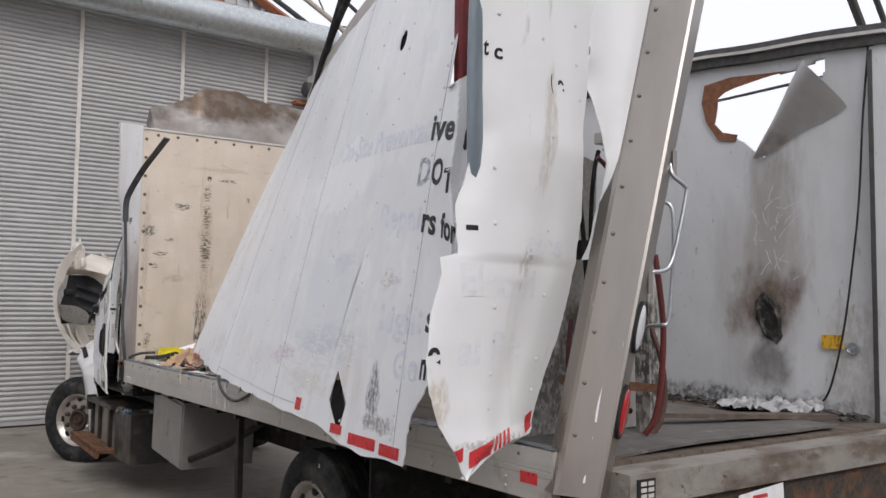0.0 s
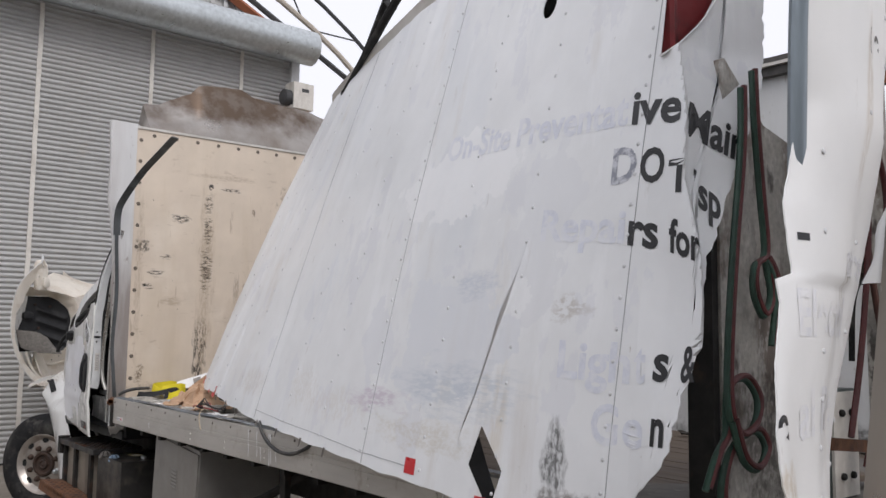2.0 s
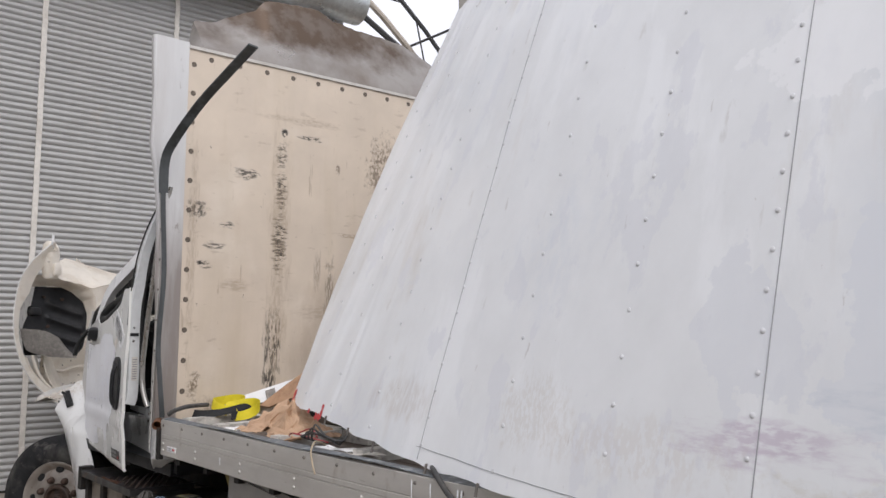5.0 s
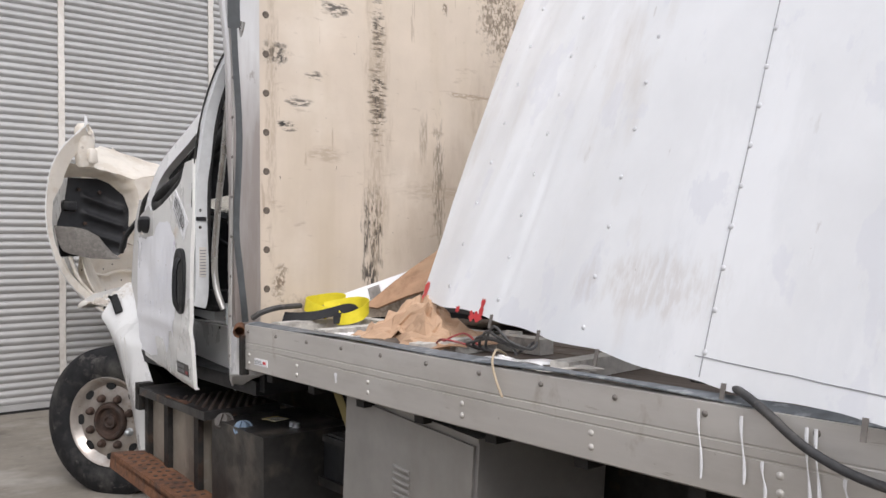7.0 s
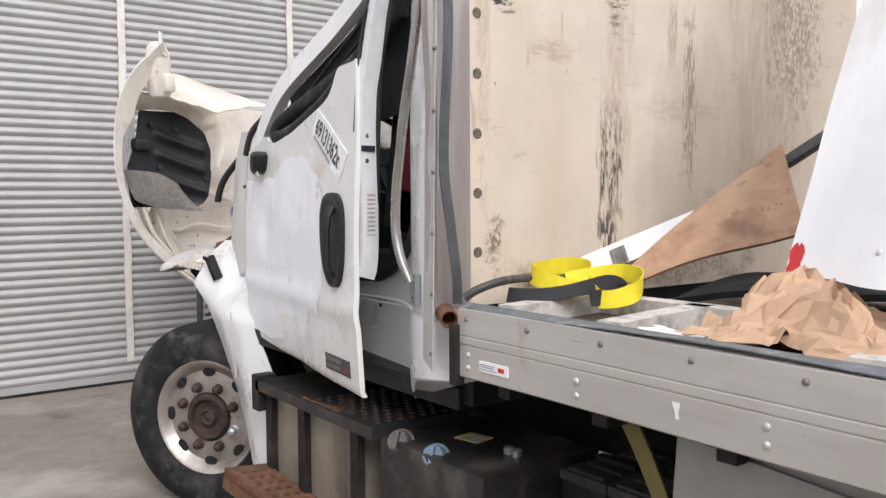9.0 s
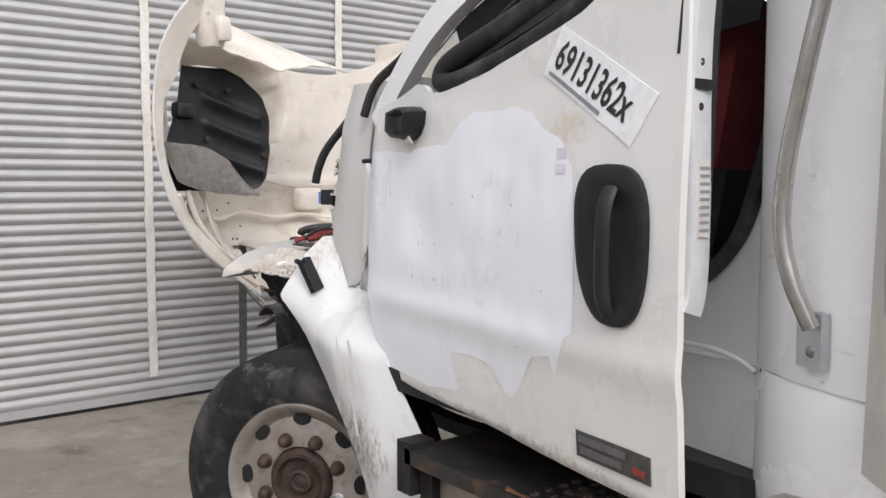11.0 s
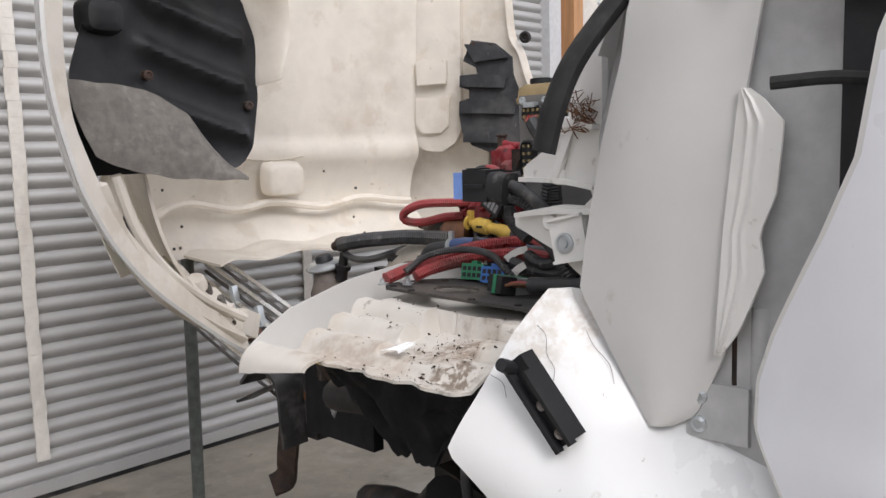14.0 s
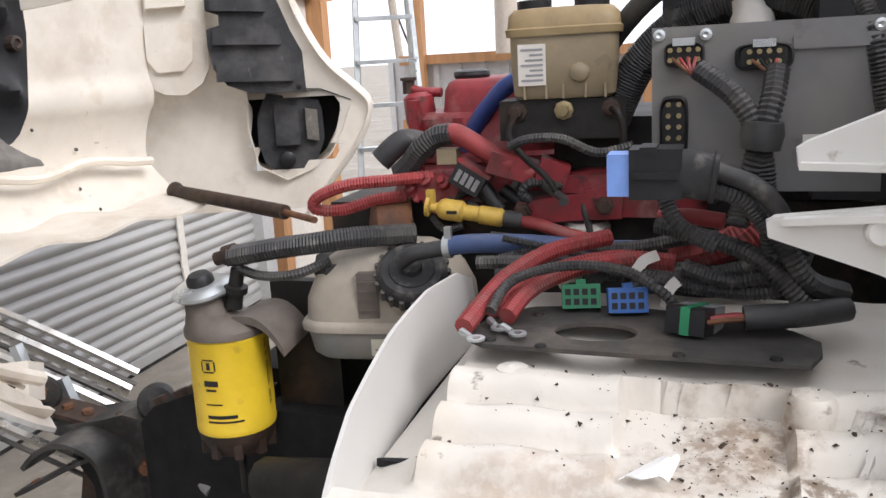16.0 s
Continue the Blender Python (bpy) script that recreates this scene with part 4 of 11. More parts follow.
    # hoses and a pressure gauge in the gap
    for pts in ([(4.70, 3.80, 2.95), (4.70, 3.80, 2.6), (4.70, 3.79, 2.25), (4.69, 3.78, 2.17)], [(4.69, 3.78, 2.14), (4.63, 3.78, 2.05), (4.61, 3.78, 1.85)],
                [(4.56, 3.72, 2.62), (4.66, 3.70, 2.60), (4.74, 3.70, 2.45), (4.72, 3.70, 2.2), (4.62, 3.70, 1.75), (4.56, 3.72, 1.5)],
                [(4.60, 3.93, 2.52), (4.615, 3.92, 2.35), (4.64, 3.92, 2.15), (4.655, 3.92, 1.9), (4.64, 3.93, 1.6)],
                [(4.74, 3.93, 2.66), (4.70, 3.92, 2.55), (4.68, 3.92, 2.35), (4.675, 3.92, 2.0), (4.66, 3.93, 1.7)],
                [(4.56, 3.93, 1.85), (4.53, 3.92, 1.65), (4.56, 3.93, 1.5), (4.6, 3.93, 1.40)],
                [(4.54, 3.74, 2.58), (4.62, 3.73, 2.5), (4.66, 3.73, 2.3), (4.60, 3.74, 1.9), (4.5, 3.74, 1.6)]):
        bm = bm_new()
        tube(bm, pts, 0.011, 8)
        part("hose", bm, hose_wine if pts[0][0] < 4.6 else rubber, wide, smooth=True)
    part("relay_box", bx(4.60, 4.655, 3.90, 3.95, 2.13, 2.22), black_plastic, wide, bevel=0.005)
    gauge = part("gauge", lathe(bm_new(), (4.70, 3.78, 2.17), (-0.7, -0.7, 0), [(-0.02, 0.05), (0.015, 0.052), (0.02, 0.048), (0.016, 0.04), (0.02, 0.015), (0.03, 0.012), (0.03, 0.001)], 22), dark_steel, wide, "round dirty pressure gauge", smooth=True)
    part("bracket", bx(4.60, 4.82, 3.78, 3.82, 2.66, 2.71), strip_white, wide, bevel=0.006)
    # scraped paint on the leaning post, reflector on the rail end
    for z0, z1, x in ((1.404, 1.60, 4.105), (1.215, 1.29, 4.05)):
        bm = bm_new()
        sheet(bm, lambda u, v: ((4.013 + 0.536 * (z0 + (z1 - z0) * v - 1.2) / 2 + 0.049) + 0.004 * (u - 0.5) * math.sin(math.pi * v) + 0.002 * math.sin(7 * v), 3.352 + 0.008 * (0.5 - u) * math.sin(math.pi * v), z0 + (z1 - z0) * v), 2, 10, 0.003, way=(0.88, 0.46, 0))
        part("paint_scrape", bm, white_tape, post)
    part("reflector", bx(RAIL_X - 0.010, RAIL_X - 0.006, 3.565, 3.666, 1.21, 1.255), red_tape, truck, "small red reflector")
    # rear sill, step plate and bumper
    bm = bx(4.20, 6.66, 3.24, 3.40, 1.165, 1.285)
    sill = part("rear_sill", bm, sill_paint, truck, "scuffed pale rear sill", bevel=0.01)
    part("sill_plate", bx(4.16, 6.6, 3.27, 3.9, 0.72, 1.16), grip_plate, truck, "rusty dark grip plate below the sill")
    mark = part("marker_lamp", bx(4.235, 4.33, 3.232, 3.24, 1.185, 1.265), black_plastic, truck, "small dark marker panel", bevel=0.002)
    for i in range(3):
        for j in range(2):
            part("print_bar", bx(4.25 + 0.04 * j, 4.28 + 0.04 * j, 3.230, 3.232, 1.195 + 0.023 * i, 1.21 + 0.023 * i), strip_white, mark)
    plate = part("licence_plate", bx(4.86, 5.17, 3.245, 3.249, 0.98, 1.145, m=Matrix.Translation((5.0, 0, 1.1)) @ pose(0, 0, 0, 0, -4, 0) @ Matrix.Translation((-5.0, 0, -1.1))), white_tape, truck, "bent white licence plate", bevel=0.001)
    part("print_bar", bx(4.89, 5.12, 3.243, 3.245, 1.03, 1.095), bar_grey, plate)
    part("print_bar", bx(4.95, 5.05, 3.243, 3.245, 1.11, 1.125), red_tape, plate)


mottled = material("mottled", (0.46, 0.44, 0.40), 0.6, 0.2, bump=0.2, bump_scale=60, grain=0.15, grain_scale=40,
                   stains=[((0.16, 0.12, 0.095), 6, 0.5, 0.62, (1, 1, 0.6), 0.85), ((0.60, 0.58, 0.54), 30, 0.56, 0.66, (1, 1, 0.5), 0.8), ((0.06, 0.05, 0.045), 14, 0.60, 0.68, (1, 1, 0.4), 0.85)],
                   blots=[((0.045, 0.04, 0.036), (4.95, 3.82, 1.65), (0.12, 0.12, 0.45), 18, (1, 1, 0.5), 0.85), ((0.05, 0.045, 0.04), (4.5, 4.0, 1.6), (0.4, 0.12, 0.35), 12, (1, 1, 0.6), 0.75)])
box_green = material("box_green", (0.05, 0.065, 0.06), 0.5, 0.2, grain=0.2, stains=[((0.16, 0.15, 0.13), 6, 0.5, 0.7, UP, 0.7)])
hose_leaf = material("hose_leaf", (0.018, 0.055, 0.036), 0.5, grain=0.2)
hose_wine = material("hose_wine", (0.10, 0.022, 0.022), 0.5, grain=0.2)
hose_brown = material("hose_brown", (0.10, 0.045, 0.035), 0.6, grain=0.2)
lamp_clear = material("lamp_clear", (0.62, 0.63, 0.64), 0.12, coat=0.6)
lamp_red = material("lamp_red", (0.42, 0.015, 0.02), 0.15, coat=0.6)
sill_paint = material("sill_paint", (0.35, 0.325, 0.29), 0.5, 0.35, bump=0.15, grain=0.1, grain_scale=9,
                      stains=[((0.12, 0.08, 0.055), 5, 0.48, 0.62, (0.4, 1, 1), 0.8), ((0.40, 0.38, 0.34), 12, 0.60, 0.66, (0.3, 1, 1), 0.7), ((0.10, 0.05, 0.03), 24, 0.62, 0.68, (1, 1, 1), 0.8)])
grip_plate = material("grip_plate", (0.07, 0.055, 0.045), 0.75, 0.3, bump=0.6, bump_scale=90, grain=0.3, grain_scale=40,
                      stains=[((0.20, 0.09, 0.04), 9, 0.5, 0.66, (1, 1, 1), 0.8)])
rear_frame()


def cargo_floor():
    # planks between the rails
    x0, x1 = 4.09, 6.44
    n = 16
    w = (x1 - x0) / n
    first = None
    floor_part = part("cargo_floor", bx(x0, x1, 3.40, 9.60, 1.20, 1.262), dark_steel, truck, "dirty worn cargo floor")
    for i in range(n):
        if first is None:
            bm = bx(x0 + 0.003, x0 + w - 0.003, 3.40, 9.60, 1.262, 1.297)
            first = part("plank", bm, floor_wood, floor_part, bevel=0.003)
        else:
            again(first, floor_part, Matrix.Translation((w * i, 0, 0.001 * (i % 3))))
    part("floor_sheet", sheet(bm_new(), lambda u, v: (4.28 + 1.7 * u, 3.46 + 1.35 * v, 1.305 + 0.035 * u * (1 - v) + 0.012 * math.sin(5 * u + 3 * v)), 16, 12, 0.012), floor_sheet, truck, "curled grey plywood sheet")


floor_sheet = material("floor_sheet", (0.13, 0.12, 0.11), 0.8, bump=0.2, grain=0.15, grain_scale=12,
                       stains=[((0.09, 0.08, 0.075), 3, 0.5, 0.7, (1, 1, 1), 0.8), ((0.32, 0.30, 0.28), 7, 0.6, 0.7, (1, 1, 1), 0.6)])
cargo_floor()


def front_bulkhead():
    fw = part("front_panel", bx(4.17, 6.46, FRONT_Y, FRONT_Y + 0.02, 1.33, 3.655), ply_cream, truck, "scuffed cream plywood front wall")
    head = None
    spots = [(4.205, 1.50 + 0.187 * i) for i in range(12)] + [(4.32 + 0.2 * i, 3.61) for i in range(11)]
    for x, z in spots:
        p = Vector((x, FRONT_Y, z))
        if head is None:
            bm = bm_new()
            lathe(bm, p, (0, -1, 0), [(0, 0.017), (0.002, 0.017), (0.003, 0.014), (0.002, 0.006), (0.001, 0.001)], 12)
            head, p0 = part("screw", bm, screw_brown, fw), p
        else:
            again(head, fw, Matrix.Translation(p - p0))
    part("edge_trim", bx(4.15, 6.46, FRONT_Y - 0.012, FRONT_Y + 0.03, 3.655, 3.675), aluminium, fw)
    # silver corner post beside the cream wall
    bm = bm_new()
    rings = []
    for i in range(15):
        z = 1.33 + 2.36 * i / 14
        out = lerp_table([(1.33, 0.0), (2.4, 0.012), (2.7, 0.035), (2.9, 0.05), (3.0, 0.075), (3.7, 0.085)], z) + 0.006 * math.sin(9 * z)
        rings.append([bm.verts.new((x - out * k, y, z)) for x, y, k in ((4.025, 9.67, 1), (4.035, 9.655, 1), (4.06, 9.652, 0.6), (4.10, 9.66, 0.2), (4.165, 9.665, 0), (4.165, 9.70, 0), (4.05, 9.715, 0.5), (4.03, 9.71, 1))])
    skin_rings(bm, rings)
    part("front_post", bm, post_alu, truck, "dented silver front corner post", smooth=True)
    # dark bent weather strip that hangs along it
    bm = bm_new()
    strap(bm, [(4.10, 8.66, 3.39), (4.09, 8.95, 3.30), (4.07, 9.25, 3.19), (4.03, 9.50, 3.02), (4.008, 9.59, 2.90), (4.008, 9.60, 2.7)], 0.055, (1, -0.5, 0), 0.010, k=4)
    bs = part("bent_strip", bm, rubber_grey, truck, "bent dark strip hanging from the wall", smooth=True)
    bm = bm_new()
    strap(bm, [(4.006, 9.598, 2.74), (4.010, 9.598, 2.6), (4.025, 9.585, 2.2), (4.012, 9.595, 1.80), (4.02, 9.575, 1.60), (4.03, 9.56, 1.45), (4.045, 9.575, 1.36)], 0.028, [(1, -0.5, 0), (1, -0.6, 0), (1, -0.3, 0), (1, -0.9, 0)], 0.010, k=4)
    part("lower_strip", bm, rubber_grey, bs, smooth=True)
    # torn metal nose skin above
    bm = bm_new()
    top = [(4.27, 3.76), (4.29, 3.93), (4.33, 3.955), (4.45, 3.97), (4.55, 4.03), (4.668, 4.09), (4.75, 4.13), (4.826, 4.22), (5.0, 4.245), (5.25, 4.26), (5.38, 4.205), (5.55, 4.185), (5.8, 4.175), (6.0, 4.17), (6.2, 4.12), (6.5, 4.0)]

    def fn(u, v):
        x = 4.27 + 2.23 * u
        zt = lerp_table(top, x) + 0.010 * noise.noise(Vector((31 * u, 0, 0))) + 0.006 * noise.noise(Vector((90 * u, 4, 0)))
        z = 3.60 + (zt - 3.60) * v
        return (x, 9.74 + 0.20 * v ** 1.6 - 0.03 * math.sin(math.pi * min(1.0, 2.2 * v)) + 0.015 * math.sin(4 * u + 2 * v) * v, z)
    sheet(bm, fn, 70, 14, 0.004)
    part("torn_nose", bm, nose_metal, truck, "torn scorched sheet metal above the front wall", smooth=True)


screw_brown = material("screw_brown", (0.13, 0.105, 0.085), 0.75, 0.2, grain=0.25, stains=[((0.26, 0.22, 0.17), 30, 0.5, 0.65, (1, 1, 1), 0.6)])
nose_metal = material("nose_metal", (0.36, 0.335, 0.31), 0.36, 0.85, grain=0.05, grain_scale=4, bump=0.03, bump_scale=8,
                      stains=[((0.16, 0.12, 0.09), 1.6, 0.48, 0.70, (1, 1, 1), 0.7)],
                      blots=[((0.11, 0.075, 0.052), (5.0, 9.92, 4.12), (1.6, 0.8, 0.34), 2.2, (1, 1, 1), 0.95)])
post_alu = material("post_alu", (0.66, 0.655, 0.645), 0.38, 0.45, grain=0.05, grain_scale=6, stretch=UP, bump=0.05, bump_scale=12,
                    stains=[((0.42, 0.37, 0.34), 3, 0.5, 0.72, UP, 0.6), ((0.22, 0.17, 0.13), 16, 0.66, 0.72, (1, 1, 0.5), 0.7)],
                    blots=[((0.27, 0.225, 0.20), (4.08, 9.66, 1.9), (0.3, 0.3, 1.0), 4, UP, 0.8)])
rubber_grey = material("rubber_grey", (0.045, 0.05, 0.052), 0.55, grain=0.2, stains=[((0.16, 0.18, 0.19), 8, 0.5, 0.7, UP, 0.6)])
front_bulkhead()


RAIL_Z = [(3.3, 3.385), (3.49, 3.404), (4.7, 3.535), (6.0, 3.57), (9.7, 3.58)]


def right_wall():
    hole = [(4.65, 3.41), (4.47, 3.42), (4.25, 3.40), (4.04, 3.38), (3.80, 3.41), (3.80, 3.32), (3.95, 3.10), (4.12, 2.92), (4.25, 2.86), (4.33, 2.95), (4.42, 3.02), (4.52, 3.05), (4.60, 3.14), (4.63, 3.25)]
    bm = bm_new()
    # wall as a fine grid with the torn opening left out
    ny, nz = 150, 90
    y0, y1, z0, z1 = 3.52, 9.66, 1.28, 3.55

    def inside(y, z):
        c = False
        for (a, b), (p, q) in zip(hole, hole[1:] + hole[:1]):
            if (b > z) != (q > z) and y < (p - a) * (z - b) / (q - b) + a:
                c = not c
        return c
    ys = [y0 + (5.2 - y0) * i / 110 for i in range(111)] + [5.2 + (y1 - 5.2) * i / 12 for i in range(1, 13)]
    zs = [z0 + (2.7 - z0) * i / 30 for i in range(31)] + [2.7 + (z1 - 2.7) * i / 60 for i in range(1, 61)]
    grid = {}
    for x in (6.50, 6.53):
        for i, y in enumerate(ys):
            for j, z in enumerate(zs):
                grid[x, i, j] = bm.verts.new((x + 0.012 * math.sin(3 * y) * math.sin(2 * z), y, min(z, lerp_table(RAIL_Z, y) + 0.01)))
    for i in range(len(ys) - 1):
        for j in range(len(zs) - 1):
            if inside((ys[i] + ys[i + 1]) / 2, (zs[j] + zs[j + 1]) / 2):
                continue
            for x in (6.50, 6.53):
                bm.faces.new([grid[x, i, j], grid[x, i + 1, j], grid[x, i + 1, j + 1], grid[x, i, j + 1]])
    bmesh.ops.delete(bm, geom=[v for v in bm.verts if not v.link_faces], context="VERTS")
    rw = part("right_wall", bm, wall_white, truck, "stained white right cargo wall with torn opening and burn", smooth=True)
    # brown torn plywood round the opening
    bm = bm_new()
    rim = [(4.66, 3.42), (4.45, 3.43), (4.2, 3.405), (4.04, 3.385), (4.2, 3.37), (4.42, 3.36), (4.5, 3.34), (4.55, 3.31), (4.56, 3.22), (4.58, 3.14), (4.52, 3.075), (4.40, 3.04), (4.42, 3.00), (4.55, 3.03), (4.64, 3.16), (4.68, 3.3)]
    prism(bm, [(a + 0.006 * random.uniform(-1, 1), b + 0.006 * random.uniform(-1, 1)) for a, b in rim], 0.008, Matrix.Translation((6.494, 0, 0)) @ Matrix.Rotation(radians(90), 4, "Z"))
    part("torn_plywood", bm, ply_brown, rw, "brown splintered plywood edge")
    # metal curled back beside it
    bm = bm_new()
    sheet(bm, lambda u, v: (6.488 - (0.03 + 0.17 * u) * math.sin(math.pi * min(1.0, v * 0.9 + 0.1)) ** 1.3, 4.275 - 0.385 * u - (0.03 + 0.20 * u) * v, 2.862 + 0.53 * u - 0.30 * u * v * v + 0.008 * math.sin(9 * u + 3 * v)), 22, 16, 0.003)
    part("curled_sheet", bm, torn_metal, rw, "sheet metal curled back", smooth=True)
    # hole burnt through the middle of the scorch, blistered round it
    rnd = random.Random(8)
    bm = bm_new()
    rings = []
    for s, d in ((1.0, 0.0), (0.8, 0.012), (0.62, 0.006), (0.45, -0.008), (0.2, 0.004)):
        rings.append([bm.verts.new((6.495 - d - 0.006 * rnd.random(), 4.195 + s * (0.075 + 0.02 * rnd.random()) * math.cos(2 * math.pi * i / 26) + 0.045 * s * math.sin(2 * math.pi * i / 26), 1.855 + s * (0.135 + 0.03 * rnd.random()) * math.sin(2 * math.pi * i / 26))) for i in range(26)])
    skin_rings(bm, rings)
    part("burn", bm, soot, rw, "black burnt patch")
    # pale scratches in the soot
    for k in range(26):
        y, z = rnd.gauss(4.17, 0.09), rnd.uniform(2.1, 2.65)
        a, ln = rnd.uniform(-0.9, 0.9) + (math.pi / 2 if k % 3 else 0), rnd.uniform(0.03, 0.14)
        bm = bm_new()
        q = [Vector((6.487, y + (i / 5 - 0.5) * ln * math.cos(a) + 0.006 * math.sin(i), z + (i / 5 - 0.5) * ln * math.sin(a))) for i in range(6)]
        strap(bm, q, 0.0035, (0, 1, 1), 0.002, k=2)
        part("scratch", bm, wall_scratch, rw)
    part("sticker", bx(6.488, 6.492, 3.715, 3.845, 1.685, 1.765), yellow_sticker, rw, "yellow warning sticker")
    bm = bm_new()
    lathe(bm, (6.495, 3.66, 1.692), (-1, 0, 0), [(0, 0.04), (0.006, 0.04), (0.008, 0.03), (0.004, 0.027), (0.004, 0.012), (0.01, 0.01), (0.01, 0.001)], 24)
    part("socket", bm, galvanised, rw, smooth=True)
    bm = bm_new()
    tube(bm, [(6.475, 3.52, 3.42), (6.47, 3.56, 3.0), (6.475, 3.59, 2.6), (6.47, 3.62, 2.3), (6.475, 3.70, 1.8), (6.47, 3.79, 1.45), (6.44, 3.85, 1.36)], 0.006, 6)
    part("cable", bm, rubber, rw)
    # roof rail and rear right post
    for x0, x1, z0, z1, mat, lab in ((6.45, 6.60, 0.0, 0.055, dark_trim, "bent dark roof rail"), (6.42, 6.62, 0.055, 0.075, aluminium, "bent aluminium roof edge"), (6.44, 6.60, 0.075, 0.115, dark_trim, "dark roof cover strip")):
        bm = bm_new()
        ys = [3.40 + 6.30 * i / 42 for i in range(43)]
        skin_rings(bm, [[bm.verts.new((x + 0.006 * math.sin(3 * y), y, lerp_table(RAIL_Z, y) + z + 0.004 * math.sin(7 * y + x))) for x, z in ((x0, z0), (x1, z0), (x1, z1), (x0, z1))] for y in ys])
        part("roof_rail", bm, mat, truck, lab)
    part("rear_post", bx(6.47, 6.66, 3.30, 3.515, 1.28, 3.40), wall_white, truck, "white rear post", bevel=0.01)
    part("post_trim", bx(6.462, 6.47, 3.50, 3.525, 1.28, 3.38), dark_trim, truck)


wall_scratch = material("wall_scratch", (0.62, 0.60, 0.57), 0.6)
ply_brown = material("ply_brown", (0.24, 0.10, 0.05), 0.8, bump=0.2, grain=0.2, grain_scale=30)
soot = material("soot", (0.02, 0.018, 0.016), 0.8, bump=0.4, bump_scale=40, grain=0.3, stains=[((0.16, 0.14, 0.12), 12, 0.52, 0.62, (1, 1, 1), 0.7)])
yellow_sticker = material("yellow_sticker", (0.75, 0.42, 0.03), 0.5, stains=[((0.25, 0.14, 0.03), 60, 0.55, 0.6, (1, 1, 0.4), 0.8)])
dark_trim = material("dark_trim", (0.09, 0.085, 0.08), 0.6, 0.3, grain=0.2)
right_wall()


# ---- wheels ----
def wheel(name, c, r, rim_r, width, label, steer=0.0):
    """Axle along x, outer face towards -x; steer: degrees that it is turned to the left."""
    cx, cy, cz = 0.0, 0.0, 0.0
    turn = pose(*c, 0, 0, steer)
    w = part(name, lathe(bm_new(), (cx - width * 0.18, cy, cz), (1, 0, 0), [(0, 0.11), (0.10, 0.12)], 20), dark_steel, truck, label)
    prof = [(-width / 2 + 0.02, rim_r), (-width / 2, rim_r + 0.02), (-width / 2 - 0.012, (r + rim_r) / 2 - 0.03), (-width / 2 - 0.008, (r + rim_r) / 2 + 0.03), (-width / 2 + 0.006, r - 0.055),
            (-width / 2 + 0.018, r - 0.018), (-width / 2 + 0.035, r)]
    tread = []
    for g in range(4):
        x = -width / 2 + 0.035 + (width - 0.07) * (g + 1) / 5
        tread += [(x - 0.008, r + 0.001), (x - 0.005, r - 0.014), (x + 0.005, r - 0.014), (x + 0.008, r + 0.001)]
    full = prof + tread + [(-a, b) for a, b in prof[::-1]]
    bm = bm_new()
    lathe(bm, (cx, cy, cz), (1, 0, 0), full, 72, close=True)
    part("tyre", bm, tyre_rubber, w, smooth=True)
    bm = bm_new()
    lathe(bm, (cx, cy, cz), (1, 0, 0), [(-width / 2 + 0.004, rim_r + 0.012), (-width / 2 - 0.004, rim_r + 0.006), (-width / 2 + 0.004, rim_r - 0.012), (-width / 2 + 0.03, rim_r - 0.03), (-width / 2 + 0.045, rim_r - 0.05),
            (-width / 2 + 0.03, rim_r * 0.66), (-width / 2 + 0.028, rim_r * 0.45), (-width / 2 + 0.04, rim_r * 0.42), (-width / 2 + 0.06, rim_r * 0.42), (width / 2, rim_r * 0.42), (width / 2, rim_r - 0.01)], 48, close=True)
    part("rim", bm, rim_paint, w, smooth=True)
    face = -width / 2
    bm = bm_new()
    lathe(bm, (cx, cy, cz), (-1, 0, 0), [(0, 0.128), (width / 2 - 0.03, 0.128), (width / 2 - 0.012, 0.124), (width / 2 - 0.002, 0.114), (width / 2 - 0.004, 0.098), (width / 2 - 0.03, 0.086), (width / 2 - 0.034, 0.052),
                                         (width / 2 - 0.010, 0.046), (width / 2 - 0.006, 0.036), (width / 2 - 0.018, 0.028), (width / 2 - 0.012, 0.012), (width / 2 - 0.012, 0.001)], 32)
    part("hub", bm, rust_dark, w, smooth=True)
    for i in range(8):
        a = 2 * math.pi * (i + 0.5) / 8
        p = Vector((face + 0.029, cy + math.cos(a) * rim_r * 0.56, cz + math.sin(a) * rim_r * 0.56))
        bm = bm_new()
        lathe(bm, p, (-1, 0, 0), [(0, 0.029), (0.006, 0.029), (0.008, 0.025), (0.028, 0.024), (0.038, 0.019), (0.044, 0.010), (0.045, 0.001)], 14)
        part("lug_nut", bm, galvanised if i == 4 else rust_dark, w, smooth=True)
    for i in range(8):
        a = 2 * math.pi * i / 8
        p = Vector((face + 0.045, cy + math.cos(a) * rim_r * 0.815, cz + math.sin(a) * rim_r * 0.815))
        t, rr = Vector((0, -math.sin(a), math.cos(a))), Vector((0, math.cos(a), math.sin(a)))
        bm = bm_new()
        skin_rings(bm, [ring(bm, p + Vector((h, 0, 0)), t, rr, 0.036, 18, 0.026) for h in (-0.012, 0.012)])
        part("hand_hole", bm, hole_black, w)
